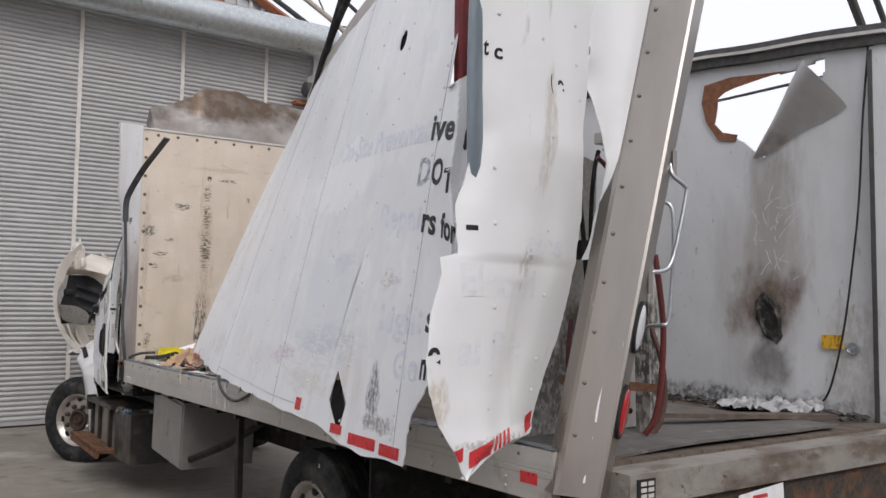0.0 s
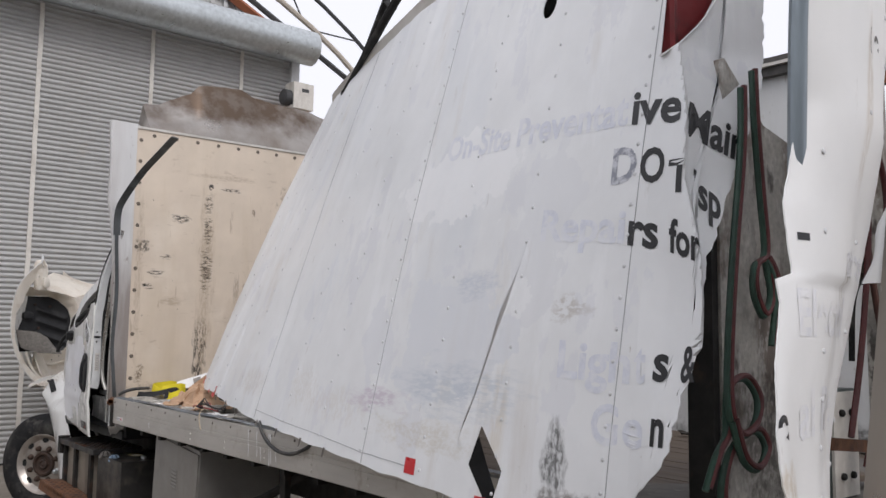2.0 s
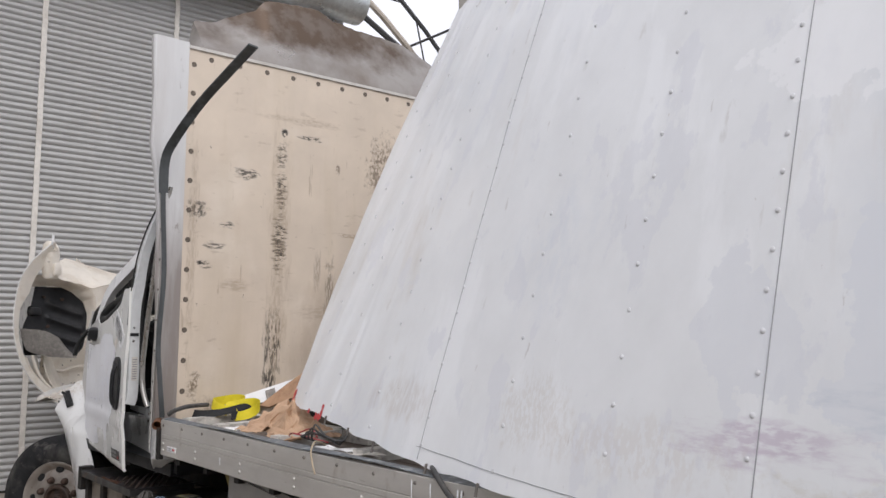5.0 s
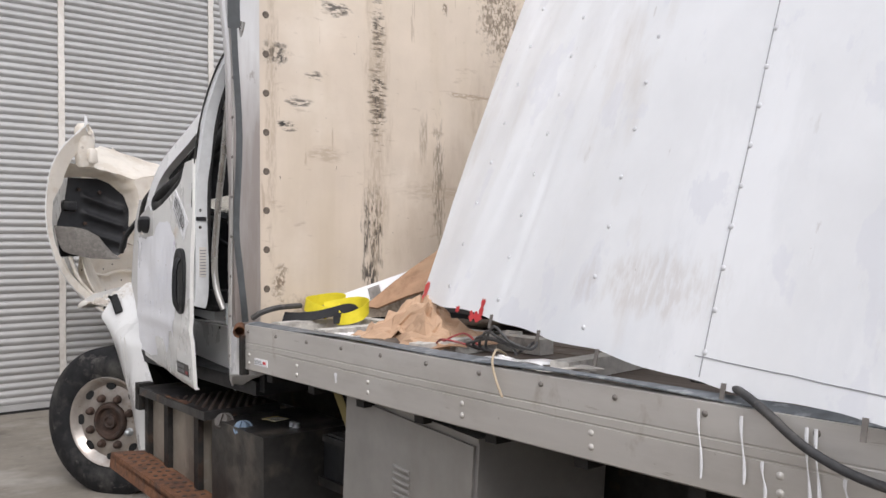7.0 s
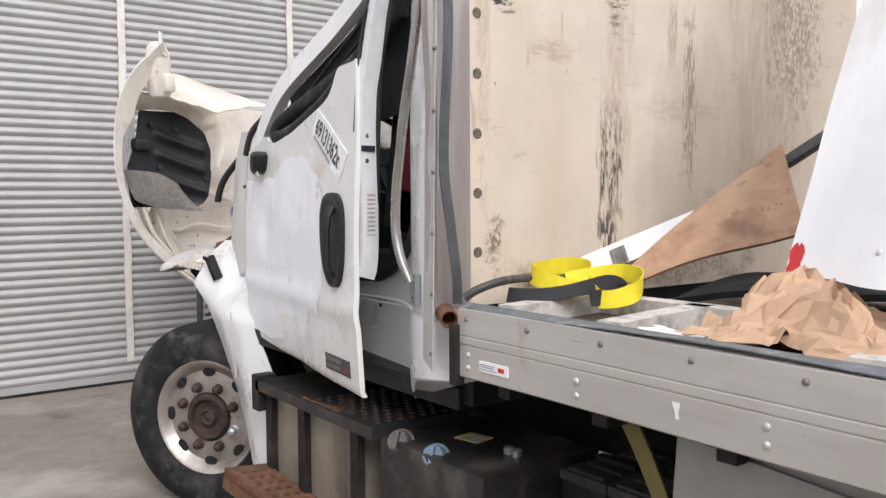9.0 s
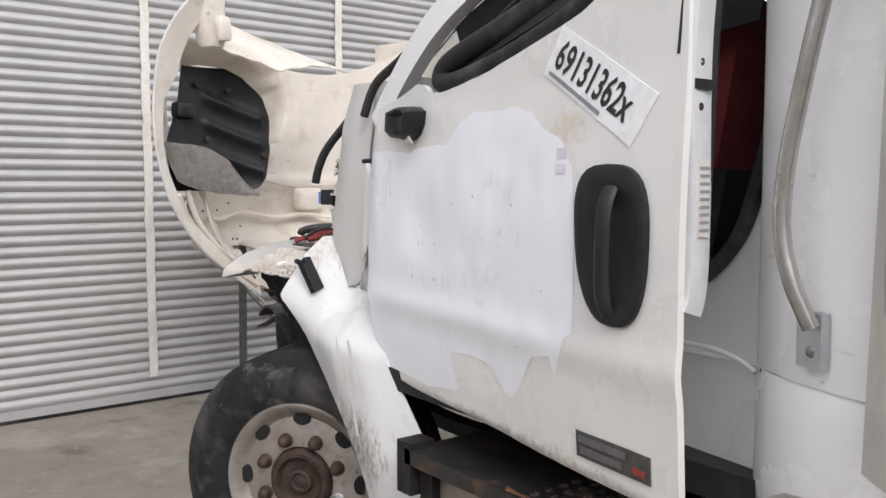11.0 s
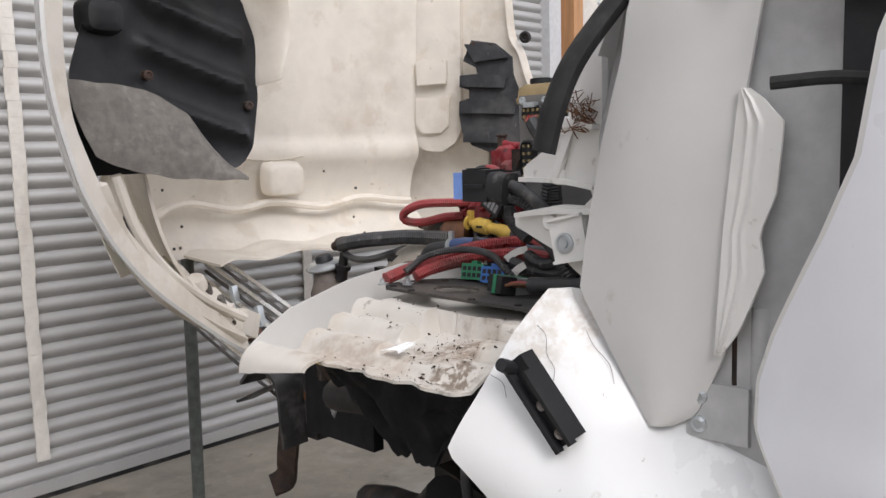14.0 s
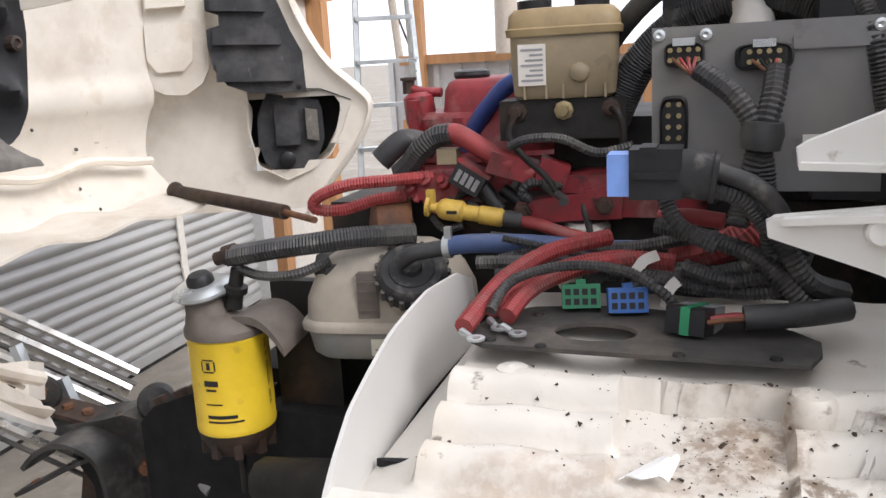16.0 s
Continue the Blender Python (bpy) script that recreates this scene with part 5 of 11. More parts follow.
    # scuffs and a splash of white on the side wall
    for an, rad, s in ((2.55, 0.43, 0.020), (1.9, 0.455, 0.012), (3.9, 0.42, 0.016)):
        q = Vector((face - 0.010, math.cos(an) * rad, math.sin(an) * rad))
        bm = bm_new()
        sheet(bm, lambda u, v: q + Vector((-0.002, (u - 0.5) * s * (1 + 0.5 * math.sin(7 * v)), (v - 0.5) * s * 2)), 4, 6)
        part("paint_splash", bm, strip_white, w)
    for o in [w]:
        o.matrix_basis = turn


# near-black that stands for the shade in holes, slots and hollows
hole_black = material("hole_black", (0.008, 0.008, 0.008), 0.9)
rust_dark = material("rust_dark", (0.06, 0.036, 0.026), 0.7, 0.3, bump=0.2, grain=0.3, stains=[((0.03, 0.027, 0.025), 10, 0.5, 0.65, (1, 1, 1), 0.7)])
wheel("front_wheel", (4.271, 12.062, 0.497), 0.515, 0.300, 0.31, "dusty steered front wheel with dull metal rim and rusty nuts", 36)
wheel("rear_wheel", (4.34, 5.88, 0.50), 0.505, 0.30, 0.26, "dark rear wheel with knobbly tyre")
wheel("rear_wheel", (4.66, 5.88, 0.50), 0.505, 0.30, 0.26, "dark rear wheel with knobbly tyre")
wheel("rear_wheel", (6.20, 5.88, 0.50), 0.505, 0.30, 0.26, "dark rear wheel with knobbly tyre")
wheel("front_wheel", (6.28, 11.95, 0.50), 0.505, 0.305, 0.26, "dusty steered front wheel with dull metal rim and rusty nuts", 36)


def chassis():
    for x in (4.85, 5.62):
        part("frame_rail", bx(x, x + 0.08, 3.9, 12.25, 0.72, 0.98), dark_steel, truck, bevel=0.008)
        part("frame_rail", bx(x + 0.002, x + 0.078, 12.25, 13.15, 0.865, 1.06), liner_black, truck, bevel=0.008)
        bm = bm_new()
        prism(bm, [(13.49, 0.75), (13.49, 0.985), (13.45, 1.025), (13.33, 1.07), (13.15, 1.09), (13.15, 0.75)], 0.04, Matrix.Translation((x + 0.08, 0, 0)) @ Matrix.Rotation(radians(90), 4, "Z"))
        part("frame_horn", bm, liner_black, truck, bevel=0.004)
    first = None
    for i in range(15):
        y = 4.2 + 0.37 * i
        if first is None:
            first = part("cross_member", bx(4.08, 6.46, y, y + 0.05, 1.10, 1.20), dark_steel, truck)
        else:
            again(first, truck, Matrix.Translation((0, 0.37 * i, 0)))
    for x in (4.85, 5.62):
        part("long_sill", bx(x, x + 0.08, 3.6, 9.55, 0.98, 1.10), dark_steel, truck)
    part("rear_axle", cyl(bm_new(), (4.4, 5.88, 0.5), (6.2, 5.88, 0.5), 0.09), dark_steel, truck)
    part("axle_housing", lathe(bm_new(), (5.3, 5.70, 0.5), (0, 1, 0), [(0, 0.08), (0.04, 0.19), (0.2, 0.22), (0.34, 0.18), (0.4, 0.06)], 20), dark_steel, truck, smooth=True)
    part("front_axle", bx(4.35, 6.2, 11.88, 12.02, 0.38, 0.50), dark_steel, truck, bevel=0.01)
    for x in (4.95, 5.6):
        bm = bm_new()
        strap(bm, [(x, 11.1, 0.72), (x, 11.5, 0.62), (x, 11.95, 0.58), (x, 12.4, 0.62), (x, 12.9, 0.74)], 0.08, (1, 0, 0), 0.06)
        part("leaf_spring", bm, dark_steel, truck)
    # mud flap hanger by the rear axle
    part("mud_flap", bx(4.10, 4.75, 4.95, 4.965, 0.42, 1.12), rubber, truck)
    part("drive_shaft", cyl(bm_new(), (5.27, 6.1, 0.52), (5.27, 10.4, 0.72), 0.055), dark_steel, truck)
    part("engine_sump", bx(5.0, 5.6, 11.3, 13.0, 0.62, 1.05), dark_steel, truck, bevel=0.05)


chassis()


# ---- cab ----
def on_door(y, z, off=0.0):
    """The outer face of the half-open driver's door; off: metres out from it."""
    k = 0.148 * (y - 10.08)
    bulge = -0.018 * math.sin(math.pi * min(max((z - 1.0) / 0.9, 0), 1)) - 0.008 * math.exp(-((z - 1.28) / 0.045) ** 2)
    return Vector((4.0 + k + bulge - off, y, z))


def on_door_bent(y, z, off=0.0):
    p = on_door(y, z, off)
    u = min(max((y - 10.075) / 1.3, 0), 1)
    p.x += dent(u, y, z)
    return p


def dent(u, y, z):
    rough = 0.007 * noise.noise(Vector((y * 4, z * 3, 1.7))) + 0.003 * noise.noise(Vector((y * 13, z * 9, 4.2)))
    return (rough + 0.005 * math.sin(5 * y + 3 * z)) * math.sin(math.pi * u) + 0.012 * math.exp(-((y - 11.15) ** 2 + (z - 1.55) ** 2) / 0.01)


def door():
    d = part("door", sheet(bm_new(), lambda u, v: door_fn(u, v), 80, 70, 0.02, way=(-1, 0, 0)), door_paint, truck, "dented white driver's door, slightly open", smooth=True)
    # rear edge of the door with seal and latch
    bm = bm_new()
    strap(bm, [(4.03, 10.092, 1.40), (4.045, 10.088, 1.5), (4.045, 10.085, 1.95), (4.055, 10.06, 2.15), (4.08, 10.01, 2.40), (4.13, 9.92, 2.62), (4.20, 9.82, 2.76)], 0.07, (1, 0.15, 0), 0.03)
    part("door_edge", bm, inner_white, d, smooth=True)
    bm = bm_new()
    tube(bm, [(4.235, 9.80, 2.77), (4.165, 9.90, 2.63), (4.115, 10.0, 2.40), (4.09, 10.06, 2.15), (4.085, 10.08, 1.95), (4.08, 10.095, 1.5), (4.06, 10.11, 1.40)], 0.012, 8)
    part("door_seal", bm, rubber, d, smooth=True)
    bm = bm_new()
    tube(bm, [(4.005, 10.10, 1.9), (4.01, 10.075, 2.15), (4.035, 10.02, 2.40), (4.085, 9.93, 2.62), (4.155, 9.83, 2.77)], 0.005, 8)
    part("door_seal", bm, rubber, d, smooth=True)
    part("latch", bx(4.012, 4.066, 10.066, 10.074, 1.832, 1.852), black_plastic, d, bevel=0.004)
    for z in (1.885, 1.80):
        bm = bm_new()
        lathe(bm, (4.035, 10.073, z), (0, -1, 0), [(0, 0.009), (0.003, 0.008), (0.004, 0.004), (0.002, 0.001)], 10)
        part("screw", bm, dark_steel, d)
    part("label", bx(4.03, 4.065, 10.068, 10.0725, 1.55, 1.70), strip_white, d)
    for i in range(9):
        part("print_bar", bx(4.033, 4.062, 10.0665, 10.068, 1.56 + 0.015 * i, 1.566 + 0.015 * i), bar_grey, d)
    # handle
    bm = bm_new()
    rings = []
    for h, s in ((0.0, 1.0), (0.014, 1.0), (0.018, 0.94), (0.017, 0.80), (0.011, 0.70), (0.010, 0.2)):
        rr = []
        for i in range(32):
            a = 2 * math.pi * i / 32
            cy, sz = math.cos(a), math.sin(a)
            yy = 10.266 + s * (0.112 + 0.018 * sz) * math.copysign(abs(cy) ** 0.7, cy) + 0.012 * sz
            zz = 1.525 + s * 0.17 * math.copysign(abs(sz) ** 0.75, sz)
            rr.append(bm.verts.new(on_door(yy, zz, h)))
        rings.append(rr)
    skin_rings(bm, rings)
    hd = part("handle", bm, black_plastic, d, "black plastic door handle", smooth=True)
    bm = bm_new()
    tube(bm, [on_door(10.262, 1.645, 0.012), on_door(10.262, 1.60, 0.032), on_door(10.262, 1.50, 0.036), on_door(10.262, 1.42, 0.032), on_door(10.262, 1.375, 0.012)], 0.020, 10, flat=0.012)
    part("pull", bm, black_plastic, hd, smooth=True)
    bm = bm_new()
    dome(bm, on_door(10.29, 1.668, 0.008), (-1, 0, 0), 0.008, 0.003)
    part("keyhole", bm, dark_steel, hd)
    # model badge: unread lettering as bars
    def plate(y0, y1, z0, z1, off, mat, name, lab="", parent=d):
        bm = bm_new()
        flush = name == "ghost_mark"
        sheet(bm, lambda u, v: on_door_bent(y1 + (y0 - y1) * u, z0 + (z1 - z0) * v, 0.0022 if flush else off), 8, 4, 0.0 if flush else 0.003, way=(-1, 0, 0))
        return part(name, bm, mat, parent, lab)
    bd = plate(10.15, 10.385, 1.040, 1.100, 0.004, dark_trim, "badge", "dark metal badge")
    for a, b, z in ((10.22, 10.375, 1.083), (10.235, 10.37, 1.058)):
        plate(a, b, z - 0.008, z + 0.008, 0.0065, badge_grey, "print_bar", parent=bd)
    plate(10.165, 10.20, 1.052, 1.066, 0.0065, badge_red, "print_bar", parent=bd)
    # paper label with the lot number, laid at a slant
    def slant(u, v, off):
        y = 10.538 - 0.318 * u - 0.074 * v
        z = 1.912 - 0.184 * u + 0.100 * v
        return on_door_bent(y, z, off)
    bm = bm_new()
    sheet(bm, lambda u, v: slant(u, v, 0.0028), 12, 4, 0.002, way=(-1, 0, 0))
    lab = part("paper_label", bm, white_tape, d, "white paper label with black number")
    letters("69131362x", 0.1, lambda a, b: slant(0.06 + a * 1.78, 0.26 + b * 8.0, 0.0042), black_ink, lab, "number")
    bm = bm_new()
    sheet(bm, lambda u, v: slant(0.05 + 0.6 * u, 0.06 + 0.08 * v, 0.0042), 6, 1)
    part("print_bar", bm, bar_grey, lab)
    # patches where stickers were pulled off, ghost lettering as bars
    def patch(outline, mat, off, name):
        bm = bm_new()
        fill = [bm.verts.new(on_door(y, z, off)) for y, z in outline]
        bm.faces.new(fill)
        bmesh.ops.triangulate(bm, faces=bm.faces)
        part(name, bm, mat, d)
    rnd = random.Random(11)
    for i in range(2):
        plate(10.437, 10.475, 1.735 - 0.036 * i - 0.024, 1.735 - 0.036 * i, 0.0035, ghost_violet, "ghost_mark")
    # faint ghosts of pulled-off lettering as bars
    for k, (y, z) in enumerate(((11.226, 1.40), (11.16, 1.385), (11.09, 1.365), (11.03, 1.365), (10.963, 1.375), (10.88, 1.39), (10.80, 1.405), (10.735, 1.41),
                                (11.13, 1.49), (11.035, 1.47), (10.785, 1.507), (10.70, 1.515), (10.62, 1.52), (10.75, 1.67), (10.665, 1.626))):
        w = rnd.uniform(0.012, 0.02)
        for o in ((0, w + 0.012) if k % 3 else (0,)):
            plate(y + o, y + o + w * 0.55, z - rnd.uniform(0.02, 0.03), z + rnd.uniform(0.018, 0.028), 0.0012, ghost_door, "ghost_mark")
        if k % 2:
            plate(y, y + w * 1.6, z + 0.005, z + 0.014, 0.0012, ghost_door, "ghost_mark")
    for y, z, r in ((10.818, 1.531, 0.006), (11.158, 1.529, 0.006), (10.95, 1.60, 0.006), (10.62, 1.25, 0.005), (10.75, 1.48, 0.004), (11.1, 1.40, 0.004), (10.66, 1.60, 0.007), (10.84, 1.62, 0.008), (11.30, 1.30, 0.004), (11.22, 1.62, 0.005), (10.93, 1.24, 0.005), (11.38, 1.50, 0.004), (10.52, 1.40, 0.005), (11.02, 1.18, 0.005)):
        bm = bm_new()
        dome(bm, on_door_bent(y, z, 0.0008), (-1, 0, 0), r * 0.5, 0.0012, 7)
        part("chip", bm, chip_brown, d)
    # brighter coat sprayed over the front of the door, with drips along its foot
    foot = [(10.395, 1.32), (10.415, 1.305), (10.44, 1.235), (10.455, 1.205), (10.47, 1.25), (10.53, 1.235), (10.555, 1.205), (10.60, 1.15), (10.63, 1.12), (10.655, 1.108), (10.68, 1.115), (10.72, 1.16), (10.75, 1.176), (10.83, 1.182), (10.90, 1.175), (10.925, 1.15),
            (10.93, 1.075), (10.96, 1.062), (11.05, 1.054), (11.15, 1.04), (11.25, 1.045), (11.33, 1.05)]
    head = [(10.395, 1.52), (10.41, 1.69), (10.45, 1.745), (10.53, 1.79), (10.58, 1.83), (10.64, 1.848), (10.74, 1.84), (10.82, 1.845), (10.885, 1.825), (10.92, 1.79), (10.95, 1.768), (11.06, 1.765), (11.16, 1.752), (11.28, 1.76), (11.33, 1.76)]
    bm = bm_new()

    def coat(u, v):
        y = 10.395 + 1.05 * u
        lo, hi = lerp_table(foot, y), lerp_table(head, y) + 0.012 * noise.noise(Vector((y * 14, 3, 0)))
        z = lo + (hi - lo) * v
        y = 10.395 + (lerp_table(DOOR_FRONT, z) - 0.008 - 10.395) * u
        p = on_door_bent(y, z, 0.0012)
        p.x += 1.4 * max(0.0, y - 11.44) ** 2
        return p
    sheet(bm, coat, 140, 60)
    part("sprayed_coat", bm, sprayed_white, d, "brighter white sprayed coat with drips", smooth=True)
    # mirror foot, broken off
    bm = bm_new()
    stub = ((11.40, 1.885), (11.27, 1.893), (11.16, 1.885), (11.12, 1.868), (11.125, 1.83), (11.15, 1.80), (11.19, 1.785), (11.25, 1.795), (11.32, 1.80), (11.40, 1.825))
    rings = [[bm.verts.new(on_door(11.26 + (y - 11.26) * s, 1.84 + (z - 1.84) * s, off * (0.6 + 2.2 * (11.40 - y) / 0.28))) for y, z in stub] for off, s in ((-0.002, 1.0), (0.014, 1.0), (0.024, 0.92), (0.026, 0.78), (0.016, 0.66), (0.006, 0.55), (0.005, 0.2))]
    skin_rings(bm, rings)
    mf = part("mirror_foot", bm, black_plastic, d, "black stub of a broken mirror", smooth=True)
    bm = bm_new()
    sheet(bm, lambda u, v: on_door(11.15 + 0.08 * u, 1.778 + 0.016 * v * (0.4 + abs(math.sin(9 * u))), 0.03 + 0.010 * v), 10, 3, 0.004)
    part("broken_edge", bm, strip_white, mf)


DOOR_FRONT = [(0.98, 11.33), (1.0, 11.372), (1.13, 11.51), (1.175, 11.565), (1.226, 11.645), (1.30, 11.695), (1.36, 11.695), (1.43, 11.665), (1.56, 11.592), (1.65, 11.55), (1.78, 11.53), (1.86, 11.49), (1.95, 11.434), (2.2, 11.3)]
BELT = [(10.06, 2.145), (10.107, 2.137), (10.25, 2.139), (10.275, 2.132), (10.295, 2.112), (10.325, 2.074), (10.36, 2.05), (10.404, 2.031), (10.559, 1.992), (10.72, 1.957), (10.894, 1.926), (11.0, 1.916), (11.06, 1.922), (11.11, 1.948), (11.16, 1.955), (11.25, 1.93), (11.42, 1.90)]


def door_fn(u, v):
    z0 = 0.985 + 0.025 * u
    y = 10.075 + (11.40 - 10.075) * u
    zt = lerp_table(BELT, y)
    z = z0 + (zt - z0) * v
    y = 10.075 + (lerp_table(DOOR_FRONT, z) - 10.075) * u
    p = on_door(y, z)
    p.x += dent(min(max((y - 10.075) / 1.3, 0), 1), y, z) + 1.4 * max(0.0, y - 11.44) ** 2
    if v == 0:
        p.x += 0.01
    return p


door_paint = material("door_paint", (0.72, 0.715, 0.68), 0.28, coat=0.3, grain=0.02, grain_scale=5, bump=0.04, bump_scale=6,
                      stains=[((0.64, 0.63, 0.60), 1.8, 0.55, 0.72, (1, 1, 0.4), 0.6), ((0.42, 0.35, 0.27), 16, 0.70, 0.76, (1, 1, 0.5), 0.7), ((0.30, 0.26, 0.22), 34, 0.72, 0.76, (1, 1, 1), 0.7), ((0.55, 0.55, 0.56), 26, 0.69, 0.72, (1, 0.12, 1), 0.5), ((0.62, 0.62, 0.66), 9, 0.60, 0.66, (1, 1, 1), 0.35)],
                      blots=[((0.55, 0.58, 0.68), (4.1, 10.75, 1.45), (0.5, 0.40, 0.035), 18, (1, 1, 0.6), 0.45),
                             ((0.55, 0.58, 0.68), (4.1, 10.70, 1.56), (0.5, 0.30, 0.04), 18, (1, 1, 0.6), 0.45),
                             ((0.55, 0.58, 0.68), (4.1, 10.80, 1.34), (0.5, 0.35, 0.03), 18, (1, 1, 0.6), 0.4),
                             ((0.56, 0.42, 0.28), (4.1, 10.45, 1.78), (0.5, 0.10, 0.05), 10, (1, 1, 1), 0.5),
                             ((0.58, 0.44, 0.30), (4.1, 10.64, 1.79), (0.5, 0.06, 0.03), 8, (1, 1, 1), 0.6),
                             ((0.52, 0.38, 0.24), (4.1, 10.80, 1.53), (0.5, 0.025, 0.016), 14, (1, 1, 1), 0.8),
                             ((0.30, 0.22, 0.15), (4.1, 10.7, 1.0), (0.5, 0.7, 0.035), 15, (1, 1, 1), 0.5)])
sprayed_white = material("sprayed_white", (0.83, 0.835, 0.86), 0.34, coat=0.2, grain=0.02, grain_scale=6, bump=0.05, bump_scale=9,
                         stains=[((0.74, 0.745, 0.77), 2.2, 0.52, 0.70, (1, 1, 0.5), 0.6), ((0.62, 0.62, 0.64), 24, 0.69, 0.73, (1, 1, 0.5), 0.4), ((0.34, 0.28, 0.22), 40, 0.725, 0.745, (1, 1, 0.6), 0.6)],
                         blots=[((0.70, 0.72, 0.78), (4.1, 10.75, 1.50), (0.5, 0.35, 0.14), 16, (1, 1, 0.5), 0.3)])
badge_grey = material("badge_grey", (0.20, 0.20, 0.20), 0.4, 0.6, grain=0.15)
badge_red = material("badge_red", (0.28, 0.04, 0.04), 0.5)
inner_white = material("inner_white", (0.60, 0.61, 0.61), 0.5, grain=0.05)
ghost_door = material("ghost_door", (0.72, 0.74, 0.81), 0.34, stains=[((0.83, 0.835, 0.86), 28, 0.46, 0.56, (1, 1, 1), 0.9)])
ghost_violet = material("ghost_violet", (0.66, 0.61, 0.70), 0.4, stains=[((0.72, 0.70, 0.72), 30, 0.5, 0.6, (1, 1, 1), 0.8)])
chip_brown = material("chip_brown", (0.36, 0.29, 0.21), 0.7)
door()


def cab_body():
    # rear corner panel of the cab with its grab bar
    bm = bm_new()
    prof = [(4.36, 10.08), (4.22, 10.055), (4.185, 10.03), (4.125, 9.93), (4.085, 9.82), (4.07, 9.74), (4.10, 9.70), (4.36, 9.70)]
    rings = []
    for i in range(13):
        z = 1.285 + 1.55 * i / 12
        k = max(0.0, (z - 2.0))
        rings.append([bm.verts.new((x + 0.10 * k * k, y, z)) for x, y in prof])
    skin_rings(bm, rings)
    part("cab_corner", bm, white_paint, truck, "white rear corner of the cab", smooth=True)
    bm = bm_new()
    low = [(4.36, 10.08, 1.0), (4.22, 10.055, 0.965), (4.19, 10.035, 0.965), (4.15, 9.985, 1.02), (4.125, 9.93, 1.055), (4.085, 9.82, 1.075), (4.075, 9.72, 1.09), (4.075, 9.61, 1.105), (4.36, 9.61, 1.12)]
    rings = [[bm.verts.new((x + g, y, z + (1.283 - z) * k)) for x, y, z in low] for k, g in ((0.0, 0.012), (0.05, 0.0), (0.3, -0.004), (0.7, -0.002), (0.95, 0.0), (1.0, 0.006))]
    skin_rings(bm, rings)
    part("cab_skirt", bm, white_paint, truck, "white lower cab corner with a curved cut-out", smooth=True)
    for p in ((4.19, 10.02, 1.275), (4.10, 9.84, 1.30)):
        bm = bm_new()
        dome(bm, p, (-0.9, -0.4, 0), 0.009, 0.006)
        part("cab_screw", bm, dark_steel, truck)
    # sill and the rounded lower corner of the door opening
    bm = bm_new()
    sheet(bm, lambda u, v: (4.23 + 0.16 * u + 0.015 * math.sin(3 * v), 10.06 + 1.2 * u, 1.00 + 0.275 * v - 0.03 * u * v), 14, 8, 0.04, way=(-1, 0, 0))
    part("door_sill", bm, white_paint, truck, "white inner door sill", smooth=True)
    bm = bm_new()
    tube(bm, [(4.222 + 0.16 * (y - 10.06) / 1.2, y, z) for y, z in ((10.06, 1.262), (10.12, 1.285), (10.22, 1.292), (10.5, 1.283), (11.0, 1.26))], 0.006, 8)
    part("sill_seam", bm, white_paint, truck, smooth=True)
    arch = [(10.05, 1.80), (10.10, 1.62), (10.15, 1.52), (10.24, 1.44), (10.36, 1.385), (10.55, 1.35), (11.2, 1.33)]
    bm = bm_new()
    sheet(bm, lambda u, v: (4.26 + 0.18 * u, 10.05 + 1.15 * u, 1.27 + (lerp_table(arch, 10.05 + 1.15 * u) - 1.27) * v), 40, 6, 0.03, way=(-1, 0, 0))
    part("opening_corner", bm, white_paint, truck, "white rounded corner of the door opening", smooth=True)
    bm = bm_new()
    tube(bm, [(4.245 + 0.16 * (y - 10.05), y - 0.005, z) for y, z in [(10.03, 2.3), (10.04, 2.0)] + arch], 0.018, 8)
    part("door_seal", bm, rubber, truck, smooth=True)
    bm = bm_new()
    dome(bm, (4.262, 10.36, 1.26), (-1, 0, 0), 0.009, 0.005)
    part("cab_screw", bm, dark_steel, truck)
    bm = bm_new()
    tube(bm, [(4.075, 9.66, 2.75), (4.04, 9.70, 2.5), (4.035, 9.789, 2.116), (4.035, 9.834, 1.961), (4.035, 9.864, 1.826), (4.035, 9.89, 1.687), (4.037, 9.897, 1.572), (4.043, 9.88, 1.482), (4.06, 9.85, 1.40)], 0.0155, 12)
    gb = part("grab_bar", bm, worn_steel, truck, "polished steel grab bar", smooth=True)
    part("foot", bx(-0.012, 0.006, -0.03, 0.03, -0.05, 0.05, m=pose(4.088, 9.86, 1.375, 0, 0, -18)), galvanised, gb, bevel=0.006)
    bm = bm_new()
    dome(bm, (4.076, 9.856, 1.355), (-0.9, -0.3, 0), 0.012, 0.007)
    part("bolt", bm, bolt_steel, gb)
    # cargo body's sheet metal flange between cab and rail
    bm = bm_new()
    sheet(bm, lambda u, v: (4.035 - 0.025 * v + 0.012 * u + 0.003 * noise.noise(Vector((3, v * 2, u * 9))), 9.738 - 0.085 * v - 0.03 * u, 1.175 + 1.6 * u - 0.03 * (1 - u) * v), 40, 6, 0.004)
    fl = part("flange", bm, flange_metal, truck, "dull metal flange behind the cab", smooth=True)
    first = None
    for i in range(9):
        p = Vector((4.010 + 0.001 * i, 9.662 - 0.0042 * i, 1.20 + 0.183 * i))
        if first is None:
            bm = bm_new()
            dome(bm, p, (-1, -0.2, 0), 0.0085, 0.006)
            first, p0 = part("bolt", bm, bolt_steel, fl), p
        else:
            again(first, fl, Matrix.Translation(p - p0))
